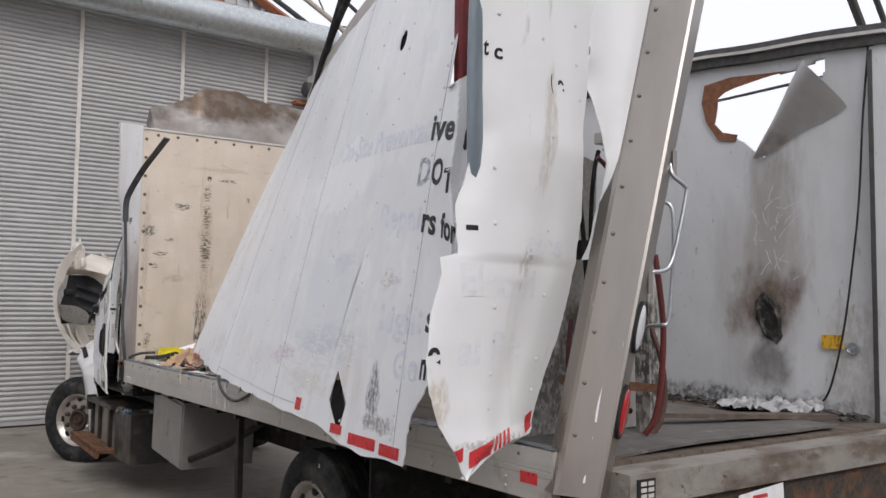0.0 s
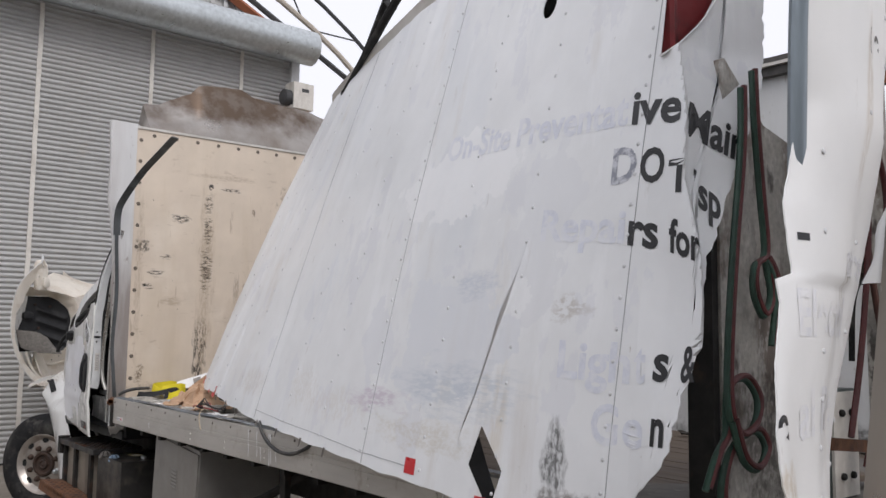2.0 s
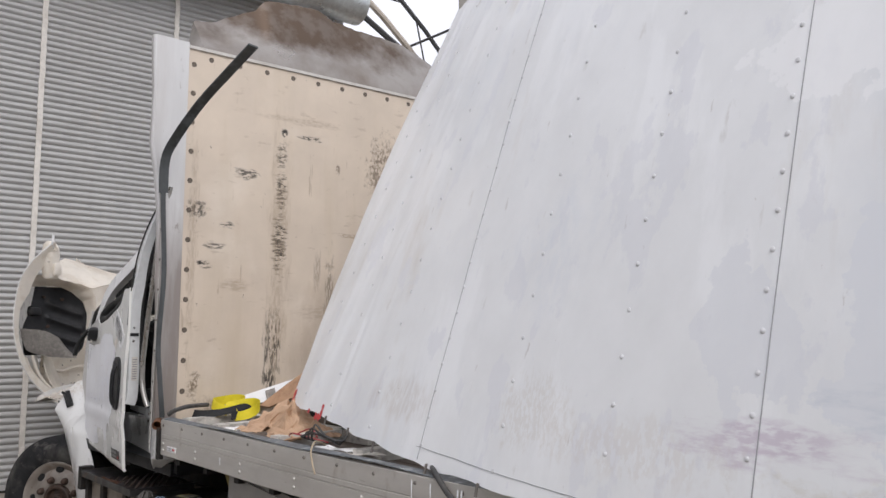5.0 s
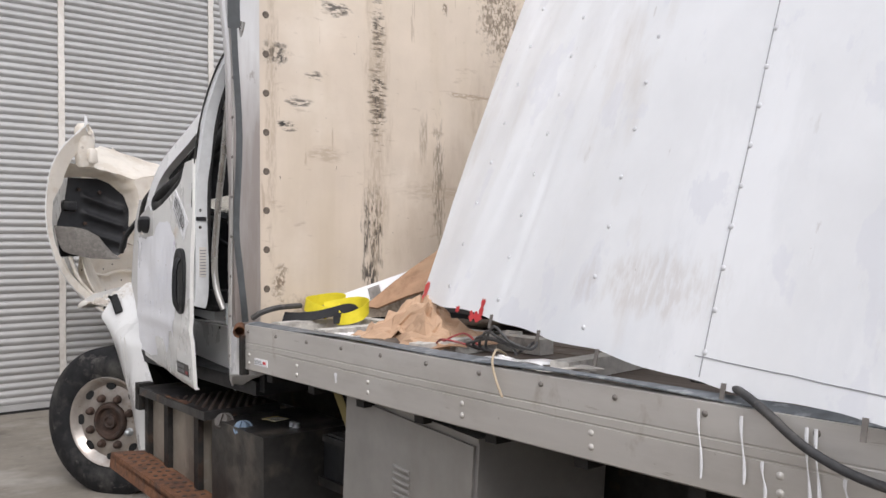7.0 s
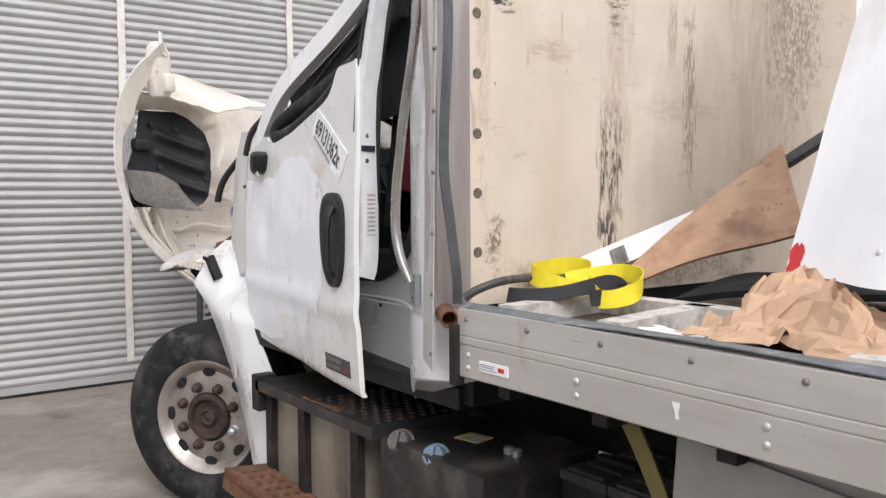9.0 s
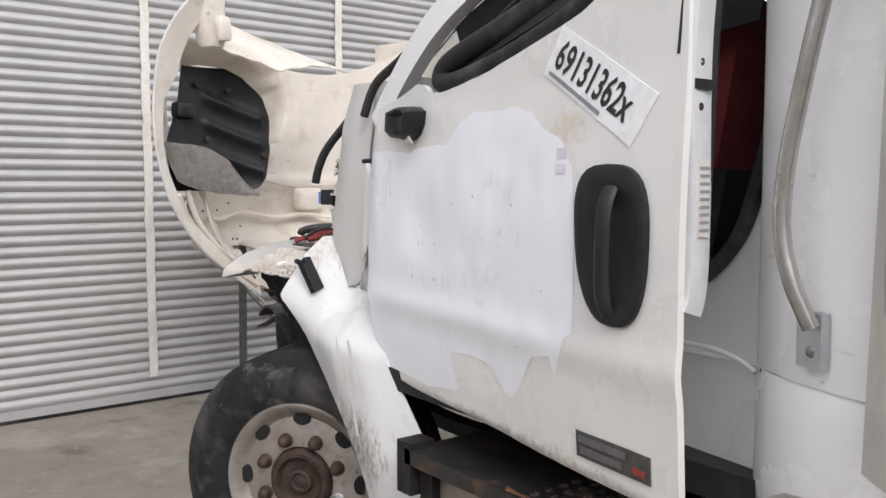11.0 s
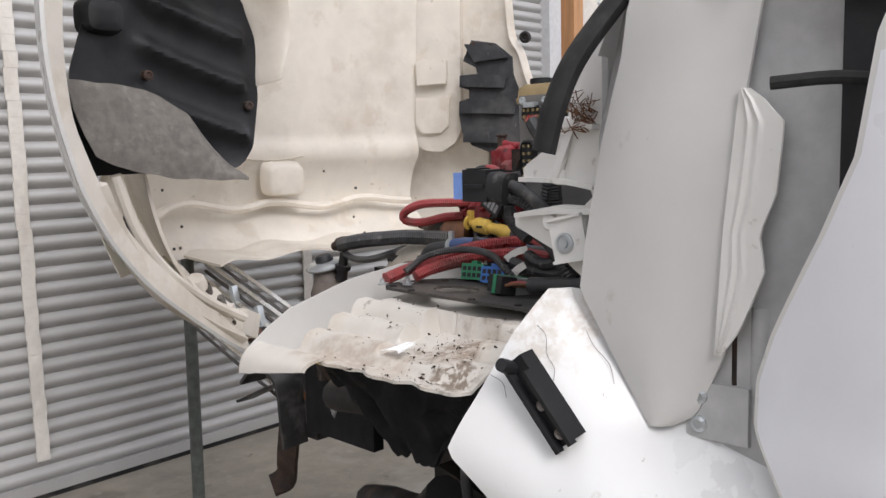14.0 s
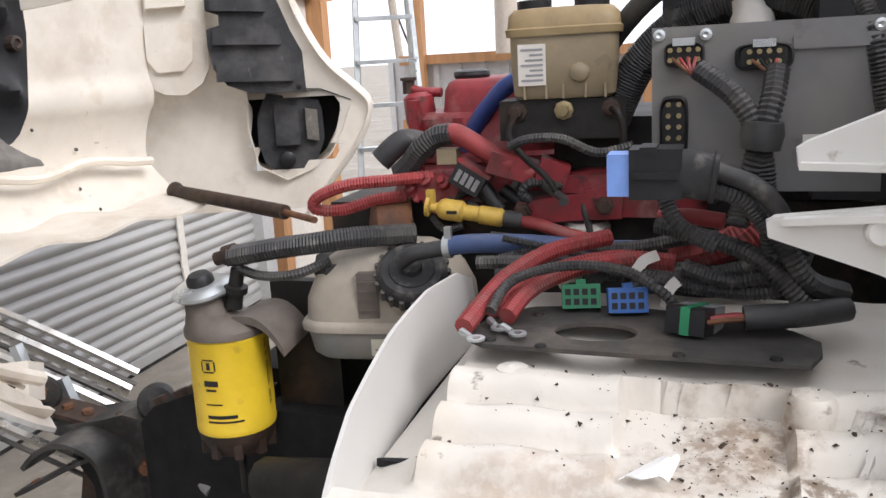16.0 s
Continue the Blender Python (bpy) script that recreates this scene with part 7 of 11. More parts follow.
def splash_panel():
    """The ribbed inner fender top that lies over the wheel."""
    bm = bm_new()

    def top(y, x):
        z = lerp_table([(4.12, 1.272), (4.17, 1.287), (4.8, 1.30)] if y > 12.58 else [(4.12, 1.272), (4.18, 1.288), (4.222, 1.287), (4.238, 1.312), (4.25, 1.320), (4.272, 1.322), (4.288, 1.309), (4.30, 1.332), (4.312, 1.342), (4.334, 1.344), (4.35, 1.330), (4.362, 1.355), (4.374, 1.365), (4.396, 1.366), (4.412, 1.351), (4.52, 1.358), (4.8, 1.35)], x)
        if 12.18 < y < 12.36:
            z = min(z, 1.305 + 0.10 * max(0, x - 4.25)) if x < 4.40 else z
        if y > 12.57:
            z = z - 0.02 * (y - 12.57) / 0.06
        return z + 0.002 * math.sin(50 * y)

    def fn(u, v):
        y = 11.93 + (12.655 - 11.93) * u
        low = lerp_table([(11.93, 4.38), (12.03, 4.34), (12.07, 4.27), (12.12, 4.20), (12.25, 4.185), (12.35, 4.19), (12.44, 4.185), (12.53, 4.18), (12.60, 4.18), (12.66, 4.18)], y) + 0.008 * math.sin(70 * y) * math.sin(31 * y)
        x = low + (4.80 - low) * v
        return (x, y, top(y, x))
    sheet(bm, fn, 80, 130, 0.006, way=(0, 0, 1))
    sp = part("splash_panel", bm, fender_dirty, truck, "dirty white ribbed splash panel over the wheel", smooth=True)
    # upstanding curved flange at its front
    bm = bm_new()

    def fl(u, v):
        x = 4.165 + 0.615 * u
        y = 12.64 + 0.02 * math.sin(math.pi * u) + 0.01 * u
        zb = 1.24 + 0.03 * u
        zt = lerp_table([(0, 1.295), (0.06, 1.318), (0.17, 1.35), (0.45, 1.388), (0.7, 1.405), (0.9, 1.40), (1, 1.375)], u)
        return (x, y + 0.012 * v, zb + (zt - zb) * v)
    sheet(bm, fl, 30, 6, 0.006)
    part("flange", bm, dull_white, sp, smooth=True)
    # front nose of the panel, curled down
    bm = bm_new()
    sheet(bm, lambda u, v: (4.185 - 0.045 * math.sin(1.5 * v), 12.655 - 0.21 * u, 1.292 - (0.05 - 0.035 * u) * v * v + 0.002 * noise.noise(Vector((u * 9, v, 0)))), 18, 8, 0.006)
    part("nose", bm, fender_dirty, sp, smooth=True)
    # black torn apron hanging below it
    hang_z = [(12.08, 1.19), (12.2, 1.14), (12.3, 1.12), (12.36, 1.06), (12.47, 1.05), (12.52, 1.12), (12.6, 1.15), (12.66, 1.20)]
    bm = bm_new()
    sheet(bm, lambda u, v: (4.27 + 0.05 * math.sin(2.5 * u) + 0.05 * v + 0.02 * noise.noise(Vector((7 * u, 5 * v, 1))), 12.08 + 0.57 * u, 1.275 + (lerp_table(hang_z, 12.08 + 0.57 * u) - 1.275 + 0.025 * noise.noise(Vector((22 * u, 0, 5)))) * v), 60, 10, 0.006)
    part("torn_apron", bm, liner_black, sp, "torn black plastic apron", smooth=True)
    # bosses
    for y, x, r in ((12.155, 4.375, 0.024), (12.50, 4.40, 0.022)):
        bm = bm_new()
        lathe(bm, (x, y, 1.33), (0, 0, 1), [(0, r * 1.3), (0.028, r * 1.15), (0.036, r * 0.9), (0.038, 0.004), (0.036, 0.001)], 18)
        part("boss", bm, fender_dirty, sp, smooth=True)
    # loose grit, bits of plastic
    rnd = random.Random(21)
    bm = bm_new()
    for k in range(420):
        y = rnd.gauss(12.24, 0.07) if k % 3 else rnd.gauss(12.3, 0.16)
        x = rnd.uniform(4.17, 4.43)
        if not (11.97 < y < 12.6):
            continue
        r = 0.0008 + 0.0042 * rnd.random() ** 4
        c = Vector((x, y, top(y, x) + r * 0.5))
        vs = [bm.verts.new(c + Vector((rnd.uniform(-1, 1), rnd.uniform(-1, 1), rnd.uniform(-0.6, 0.8))) * r) for _ in range(6)]
        bmesh.ops.convex_hull(bm, input=vs)
    g = part("grit", bm, dirt, sp)
    tagged(g, kind="stuff")
    bm = bm_new()
    sheet(bm, lambda u, v: (4.235 + 0.03 * v + 0.006 * math.sin(9 * u), 12.30 + 0.05 * u * (1 - 0.6 * v) - 0.01 * v, 1.316 + 0.004 * math.sin(4 * u) + 0.012 * v), 9, 6, 0.002)
    part("plastic_shard", bm, white_paint, sp, "torn white plastic shard")


splash_panel()


def pillar_flag():
    """The white torn outer pillar that stands up from the cowl, and the cowl brackets behind it."""
    left = [(1.262, 11.845), (1.335, 11.895), (1.452, 11.970), (1.53, 11.958), (1.66, 11.932), (1.79, 11.895), (1.86, 11.885), (1.93, 11.855), (2.02, 11.80)]
    right = [(1.262, 11.83), (1.29, 11.784), (1.38, 11.745), (1.55, 11.735), (1.73, 11.718), (1.89, 11.69), (2.02, 11.69)]
    bm = bm_new()

    def fn(u, v):
        z = 1.27 + 0.75 * v
        a, b = lerp_table(left, z), lerp_table(right, z)
        y = a + (b - a) * u
        return (4.308 + 0.012 * u * u - 0.008 * math.sin(math.pi * u) + 0.002 * math.sin(9 * v) + 0.006 * noise.noise(Vector((y * 9, z * 5, 0))), y, z)
    sheet(bm, fn, 16, 40, 0.006, way=(-1, 0, 0))
    pf = part("torn_pillar", bm, dull_white, truck, "torn white pillar cover standing up", smooth=True)
    bm = bm_new()
    edge_l = [(1.385, 11.752), (1.55, 11.742), (1.735, 11.722)]
    edge_r = [(1.385, 11.742), (1.42, 11.718), (1.50, 11.685), (1.55, 11.693), (1.60, 11.672), (1.69, 11.664), (1.72, 11.69), (1.735, 11.71)]
    sheet(bm, lambda u, v: (4.310 - 0.004 * math.exp(-((u - 0.30) / 0.06) ** 2) - 0.004 * math.exp(-((u - 0.52) / 0.06) ** 2), lerp_table(edge_l, 1.385 + 0.35 * v) * (1 - u) + lerp_table(edge_r, 1.385 + 0.35 * v) * u, 1.385 + 0.35 * v), 30, 24, 0.005, way=(-1, 0, 0))
    part("ridge", bm, cowl_white, pf, smooth=True)
    # hinge pillar behind: grey inner panel with hinges and wires
    part("hinge_pillar", bx(4.335, 4.42, 11.44, 11.84, 1.0, 2.02), inner_grey, truck, "grey inner hinge pillar", bevel=0.01)
    bm = bm_new()
    cyl(bm, (4.345, 11.70, 1.33), (4.345, 11.70, 1.45), 0.016, None, 14)
    part("hinge_pin", bm, inner_grey, truck, smooth=True)
    bm = bm_new()
    cyl(bm, (4.345, 11.735, 1.34), (4.345, 11.735, 1.44), 0.011, None, 12)
    part("hinge_pin", bm, dark_steel, truck, smooth=True)
    for z in (1.30, 1.86):
        hg = part("hinge", bx(4.325, 4.345, 11.71, 11.80, z - 0.04, z + 0.04), inner_grey, truck, bevel=0.006)
        for dz in (-0.02, 0.02):
            bm = bm_new()
            lathe(bm, (4.325, 11.78, z + dz), (-1, 0, 0), [(0, 0.012), (0.004, 0.012), (0.006, 0.007), (0.006, 0.001)], 10)
            part("bolt", bm, galvanised, hg)
    bm = bm_new()
    tube(bm, [(4.26, 11.66, 1.735), (4.28, 11.58, 1.737), (4.29, 11.50, 1.72), (4.30, 11.46, 1.70)], 0.008, 8)
    part("door_wire", bm, rubber, truck, smooth=True)
    # cowl brackets: two white mouldings that reach forward
    bm = bm_new()
    prism(bm, [(11.965, 1.80), (12.007, 1.807), (12.03, 1.775), (12.046, 1.723), (12.05, 1.70), (12.09, 1.672), (12.165, 1.638), (12.176, 1.630), (12.174, 1.609), (12.03, 1.607), (11.995, 1.602), (11.987, 1.588), (12.01, 1.572), (12.068, 1.572), (12.195, 1.552), (12.205, 1.545), (12.203, 1.527),
               (12.09, 1.495), (12.012, 1.457), (11.965, 1.45)], 0.016, Matrix.Translation((4.408, 0, 0)) @ Matrix.Rotation(radians(90), 4, "Z"))
    for v in bm.verts:
        v.co.x += 0.33 * (v.co.y - 12.05)
    cw = part("cowl_plate", bm, cowl_white, truck, "white moulded cowl bracket", bevel=0.004)
    for y, z in ((12.048, 1.699), (12.07, 1.621), (12.092, 1.543)):
        bm = bm_new()
        lathe(bm, (4.388 + 0.33 * (y - 12.05), y, z), (-1, 0, 0), [(-0.01, 0.017), (0.004, 0.016), (0.007, 0.013), (0.007, 0.001)], 16)
        part("boss", bm, cowl_white, cw, smooth=True)
    for y0, y1, z0, z1 in ((11.97, 12.15, 1.603, 1.612), (11.97, 12.165, 1.566, 1.549), (11.97, 12.05, 1.695, 1.70)):
        bm = bm_new()
        strap(bm, [(4.392 + 0.33 * (y - 12.05), y, z) for y, z in ((y0, z0), ((y0 + y1) / 2, (z0 + z1) / 2 + 0.004), (y1 + 0.02, z1))], 0.03, (1, 0, 0), 0.008)
        part("rib", bm, cowl_white, cw, smooth=True)
    bm = bm_new()
    rnd = random.Random(5)
    for k in range(60):
        a = Vector((4.365 + rnd.uniform(-0.01, 0.012), 12.0 + rnd.uniform(-0.02, 0.022), 1.715 + rnd.uniform(-0.02, 0.03)))
        strap(bm, [a, a + Vector((rnd.uniform(-0.006, 0.006), rnd.uniform(-0.015, 0.015), rnd.uniform(-0.012, 0.012))), a + Vector((rnd.uniform(-0.01, 0.01), rnd.uniform(-0.025, 0.025), rnd.uniform(-0.02, 0.02)))], 0.002, (1, 0.3, 0.2), 0.001, k=2)
    tagged(part("dry_leaves", bm, rust, truck, "clump of dry brown leaves"), "clump of dry brown leaves", kind="stuff")
    at = pose(4.366, 12.022, 1.522, -12, 0, 0)
    cp = part("hinge_block", bx(-0.012, 0.03, -0.032, 0.034, -0.034, 0.034, m=at), cowl_white, truck, "white folded hinge plate with a bolt", bevel=0.004)
    part("fold", bx(-0.018, 0.03, -0.032, 0.034, 0.032, 0.037, m=at), cowl_white, cp, bevel=0.002)
    part("fold", bx(-0.018, 0.03, -0.032, 0.034, -0.037, -0.032, m=at), cowl_white, cp, bevel=0.002)
    part("screw", lathe(bm_new(), at @ Vector((-0.012, 0.008, -0.006)), (-1, 0, 0), [(0, 0.017), (0.003, 0.017), (0.004, 0.013), (0.002, 0.012), (0.002, 0.008), (0.006, 0.007), (0.006, 0.001)], 16), galvanised, cp)
    bm = bm_new()
    sheet(bm, lambda u, v: (4.38 + 0.16 * v, 12.075 - 0.12 * u, 1.62 + 0.28 * u + 0.03 * v), 12, 6, 0.012)
    part("cowl_web", bm, cowl_white, truck, smooth=True)
    bm = bm_new()
    sheet(bm, lambda u, v: (4.345 + 0.02 * math.sin(2 * u), 11.962 - 0.02 * v - 0.13 * max(0, u - 0.45), 1.44 + 0.55 * u), 16, 3, 0.008)
    part("cowl_edge", bm, inner_grey, truck, smooth=True)
    bm = bm_new()
    tube(bm, [(4.41, 11.86, 2.02), (4.355, 11.90, 1.91), (4.285, 11.95, 1.80), (4.256, 11.97, 1.73), (4.245, 11.985, 1.66)], 0.032, 12, flat=0.016)
    part("rubber_hose", bm, rubber, truck, "split black rubber seal", smooth=True)
    part("cowl_wall", bx(4.42, 6.2, 11.66, 11.95, 1.0, 1.50), dark_steel, truck)


cowl_white = material("cowl_white", (0.70, 0.69, 0.655), 0.42, grain=0.03, grain_scale=6, bump=0.05, bump_scale=14,
                      stains=[((0.56, 0.53, 0.48), 3, 0.52, 0.70, (1, 1, 0.5), 0.6), ((0.30, 0.24, 0.18), 22, 0.66, 0.73, (1, 1, 1), 0.6)])
inner_grey = material("inner_grey", (0.42, 0.42, 0.41), 0.5, grain=0.08, stains=[((0.25, 0.23, 0.20), 6, 0.5, 0.7, (1, 1, 1), 0.6)])
pillar_flag()


def rounded(bm, c, half, axis_h, taper=((0, 1.0), (1, 1.0)), p=0.5, n=28, m=I4):
    """A moulded box: rounded-rectangle rings up z. half: (hx, hy); taper: (height share, size)."""
    rings = []
    for h, s in taper:
        rr = []
        for i in range(n):
            a = 2 * math.pi * i / n
            cc, ss = math.cos(a), math.sin(a)
            rr.append(bm.verts.new(m @ Vector((c[0] + half[0] * s * math.copysign(abs(cc) ** p, cc), c[1] + half[1] * s * math.copysign(abs(ss) ** p, ss), c[2] + axis_h * h))))
        rings.append(rr)
    return skin_rings(bm, rings)


def hood():
    rim = [(2.71, 4.38, 13.23), (2.62, 4.29, 13.24), (2.52, 4.20, 13.26), (2.40, 4.135, 13.29), (2.28, 4.10, 13.31), (2.1, 4.082, 13.33), (1.95, 4.08, 13.335), (1.80, 4.10, 13.35), (1.65, 4.14, 13.365),
           (1.55, 4.18, 13.38), (1.42, 4.26, 13.41), (1.30, 4.37, 13.45), (1.18, 4.52, 13.50), (1.08, 4.66, 13.55), (1.02, 4.76, 13.60)]
    pts = smooth_path([(x, y, z) for z, x, y in rim], 4)
    n = len(pts) - 1
    mid = Vector((4.75, 13.4, 1.85))

    def outer(u, v):
        p = pts[round(u * n)]
        q = Vector((4.30 + 0.22 * v + 0.25 * (p.x - 4.08), 14.42, 1.30 + (p.z - 1.02) * 0.80))
        return p.lerp(q, v) + Vector((0.03 * math.sin(math.pi * v), 0, 0))
    hd = part("hood", sheet(bm_new(), outer, n, 10, 0.010), hood_shell, truck, "white fibreglass hood tilted forward, dusty cream inside", smooth=True)

    # inner return of the arch edge
    def lip(u, v):
        p = pts[round(u * n)]
        d = (mid - p)
        d.y = 0
        d.normalize()
        w = lerp_table([(1.0, 0.06), (1.3, 0.065), (1.55, 0.055), (1.75, 0.04), (2.1, 0.06), (2.3, 0.13), (2.72, 0.11)], p.z)
        return p + d * w * v + Vector((0, 0.03 * v + 0.05 * max(0, p.z - 2.1) * v, 0))
    part("arch_lip", sheet(bm_new(), lip, n, 3, 0.006), hood_inside, hd, smooth=True)

    def hood_y(x):
        return 14.62 - (0.50 if x < 5.4 else 0.16) * ((x - 5.40) / 0.90) ** 2

    # broad inner face of the hood, crowned, with the cowl edge on top
    def inner(u, v):
        x = 4.56 + 1.78 * u
        u = max(0.0, (x - 4.92) / 1.42)
        zt = 2.42 if x < 4.9 else 2.86 - 0.42 * math.sin(math.pi * min(1.0, 0.12 + 0.76 * u)) ** 0.8
        zb = 1.25 - 0.03 * u
        z = zb + (zt - zb) * v
        y = hood_y(x) - 0.06 * v * v
        if z < 1.62:
            y += 0.05 * math.sin(math.pi * (z - 1.25) / 0.37)
            if z < 1.40:
                y -= 0.10 * (1.40 - z) / 0.15
        if 1.60 < z < 1.74:
            y -= 0.02 * math.sin(math.pi * (z - 1.60) / 0.14)
        return (x, y, z)
    part("inner_panel", sheet(bm_new(), inner, 48, 60, 0.010, way=(0, -1, 0)), hood_inside, hd, "cream fibreglass inside of the hood", smooth=True)

    # bump, bonding seam and flange on the inner face
    bm = bm_new()
    rings = []
    for h, s in ((0.0, 1.0), (0.05, 0.86), (0.062, 0.72), (0.066, 0.3)):
        rr = []
        for i in range(24):
            a = 2 * math.pi * i / 24
            c, w = math.cos(a), math.sin(a)
            rr.append(bm.verts.new((5.60 + 0.115 * s * math.copysign(abs(c) ** 0.45, c), 14.60 - h, 1.555 + 0.085 * s * math.copysign(abs(w) ** 0.45, w) - 0.25 * h)))
        rings.append(rr)
    skin_rings(bm, rings)
    part("moulded_bump", bm, hood_inside, hd, smooth=True)
    bm = bm_new()
    tube(bm, [Vector(inner(u, 0.36 + 0.03 * math.sin(9 * u))) + Vector((0, -0.001, 0)) for u in [0.10 + 0.55 * i / 14 for i in range(15)]], 0.012, 6, k=3, flat=0.004)
    part("bonding_seam", bm, hood_inside, hd, smooth=True)
    bm = bm_new()
    sheet(bm, lambda u, v: (4.98 + 1.36 * u, hood_y(4.98 + 1.36 * u) - 0.04 - 0.34 * v + 0.02 * math.sin(9 * u), 1.265 - 0.02 * v + 0.012 * math.sin(22 * u)), 30, 5, 0.010, way=(0, 0, 1))
    part("lower_flange", bm, hood_inside, hd, smooth=True)
    rnd = random.Random(4)
    bm = bm_new()
    tube(bm, [Vector(inner(0.10 + 0.86 * i / 16, 0.075 + 0.012 * math.sin(5 * i))) + Vector((0, -0.012, 0.10)) for i in range(17)], 0.026, 8, k=3, flat=0.018)
    part("moulded_ledge", bm, hood_inside, hd, smooth=True)
    for k in range(14):
        p = Vector(inner(rnd.random(), rnd.choice([0.03, 0.09, 0.2, 0.28]))) + Vector((0, -0.012, 0))
        bm = bm_new()
        dome(bm, p, (0, -1, 0.2), 0.007, 0.006, 7)
        part("fixing", bm, dark_trim, hd)

    # wheel housing on the near side: rim round the liner, roof of the housing, moulded corner box
    inner_rim = [(4.24, 2.28), (4.42, 2.30), (4.56, 2.29), (4.66, 2.22), (4.75, 2.15), (4.80, 2.02), (4.80, 1.88)]
    outer_ledge = [(4.26, 2.40), (4.42, 2.385), (4.62, 2.345), (4.80, 2.285), (4.845, 2.20), (4.865, 2.06), (4.825, 1.90)]

    def ledge(u, v):
        k = u * 6
        i = min(5, int(k))
        a = Vector(inner_rim[i]).lerp(Vector(inner_rim[i + 1]), k - i)
        b = Vector(outer_ledge[i]).lerp(Vector(outer_ledge[i + 1]), k - i)
        p = a.lerp(b, v)
        chip = 0.012 * noise.noise(Vector((u * 14, 2, 0))) * v
        return (p.x + chip, 13.575 - 0.15 * math.sin(0.5 * math.pi * v) + 0.02 * u, p.y + chip)
    part("housing_rim", sheet(bm_new(), ledge, 60, 8, 0.008), hood_inside, hd, "dirty cream rim over the wheel liner", smooth=True)
    A, B, C, D = Vector((4.38, 13.40, 2.395)), Vector((4.825, 13.43, 2.285)), Vector((4.66, 13.90, 2.61)), Vector((5.54, 13.98, 2.40))
    bm = bm_new()
    sheet(bm, lambda u, v: A.lerp(B, u).lerp(C.lerp(D, u), v) + Vector((0, 0, 0.03 * math.sin(math.pi * v) + 0.012 * noise.noise(Vector((5 * u, 5 * v, 0))))), 24, 16, 0.010)
    part("housing_roof", bm, hood_inside, hd, "dusty cream roof of the wheel housing", smooth=True)
    bm = bm_new()
    rounded(bm, (0, 0, -0.17), (0.072, 0.058), 0.36, ((0, 0.8), (0.06, 0.98), (0.3, 1.03), (0.5, 1.0), (0.62, 1.04), (0.8, 0.95), (0.92, 0.80), (1, 0.5)), 0.62, 28, pose(4.375, 13.33, 2.53, 0, -4, 18))
    for v in bm.verts:
        v.co += 0.012 * noise.noise_vector(v.co * 14)
    mb = part("corner_box", bm, hood_inside, hd, "chipped cream moulded corner", smooth=True)
    bm = bm_new()
    rounded(bm, (0, 0, -0.07), (0.038, 0.03), 0.12, ((0, 0.8), (0.1, 1.0), (0.85, 0.98), (1, 0.7)), 0.6, 20, pose(4.42, 13.27, 2.46, 0, -4, 18))
    part("moulded_pad", bm, hood_inside, mb, smooth=True)
    bm = bm_new()
    lathe(bm, (4.40, 13.262, 2.64), (0.1, -1, 0), [(0, 0.02), (0.004, 0.018), (0.004, 0.008), (-0.004, 0.007), (-0.004, 0.001)], 14)
    part("boss", bm, hood_inside, mb, smooth=True)
    bm = bm_new()
    sheet(bm, lambda u, v: (4.345 + 0.03 * v, 13.225 + 0.03 * v, 2.70 + 0.075 * u - 0.06 * v * (1 - u)), 6, 3, 0.004)
    part("splinter", bm, white_paint, hd, "splintered tip")

    def liner(u, v):
        xl = lerp_table([(0, 4.225), (0.3, 4.20), (0.42, 4.208), (0.67, 4.268), (1, 4.304)], v)
        xr = lerp_table([(0, 4.70), (0.03, 4.745), (0.11, 4.783), (0.33, 4.808), (0.59, 4.808), (0.72, 4.79), (0.80, 4.754), (0.94, 4.64), (1, 4.54)], v)
        z = 1.62 + 0.67 * v
        x = xl + (xr - xl) * u
        y = 13.56 + 0.06 * math.sin(math.pi * u) * (1 - 0.5 * v) - 0.05 * (1 - v) * (1 - u)
        for zc in (1.78, 1.93, 2.07):
            zz = zc - 0.35 * (x - 4.6)
            if 4.40 < x < 4.78:
                y -= 0.032 * math.exp(-((z - zz) / 0.030) ** 2) * min(1, (x - 4.40) / 0.05) * min(1, (4.78 - x) / 0.03)
        return (x, y, z)
    ln = part("wheel_liner", sheet(bm_new(), liner, 40, 48, 0.005, way=(0, -1, 0)), black_plastic, hd, "black plastic wheel liner with ribs", smooth=True)
    for x, z in ((4.39, 2.19), (4.44, 1.90), (4.56, 2.17), (4.77, 1.82)):
        bm = bm_new()
        lathe(bm, (x, 13.57, z), (0, -1, 0), [(0, 0.016), (0.02, 0.015), (0.022, 0.009), (0.018, 0.006), (0.018, 0.001)], 12)
        part("clip", bm, rust_dark, ln)
    bm = bm_new()

    brow = [(4.18, 1.878), (4.313, 1.87), (4.40, 1.857), (4.46, 1.838), (4.541, 1.786), (4.617, 1.69), (4.66, 1.645), (4.70, 1.618)]
    chin = [(4.18, 1.80), (4.20, 1.735), (4.232, 1.67), (4.33, 1.63), (4.438, 1.607), (4.6, 1.594), (4.70, 1.592)]

    def shelf(u, v):
        x = 4.18 + 0.52 * u
        lo, hi = lerp_table(chin, x), lerp_table(brow, x)
        return (x, 13.455 + 0.06 * v * v + 0.01 * u, lo + (hi - lo) * v + 0.006 * noise.noise(Vector((8 * u, 4 * v, 0))))
    sheet(bm, shelf, 40, 12, 0.004)
    part("mud_shelf", bm, dusty_plastic, ln, "grey dusty lower lip", smooth=True)
    bm = bm_new()
    rings = []
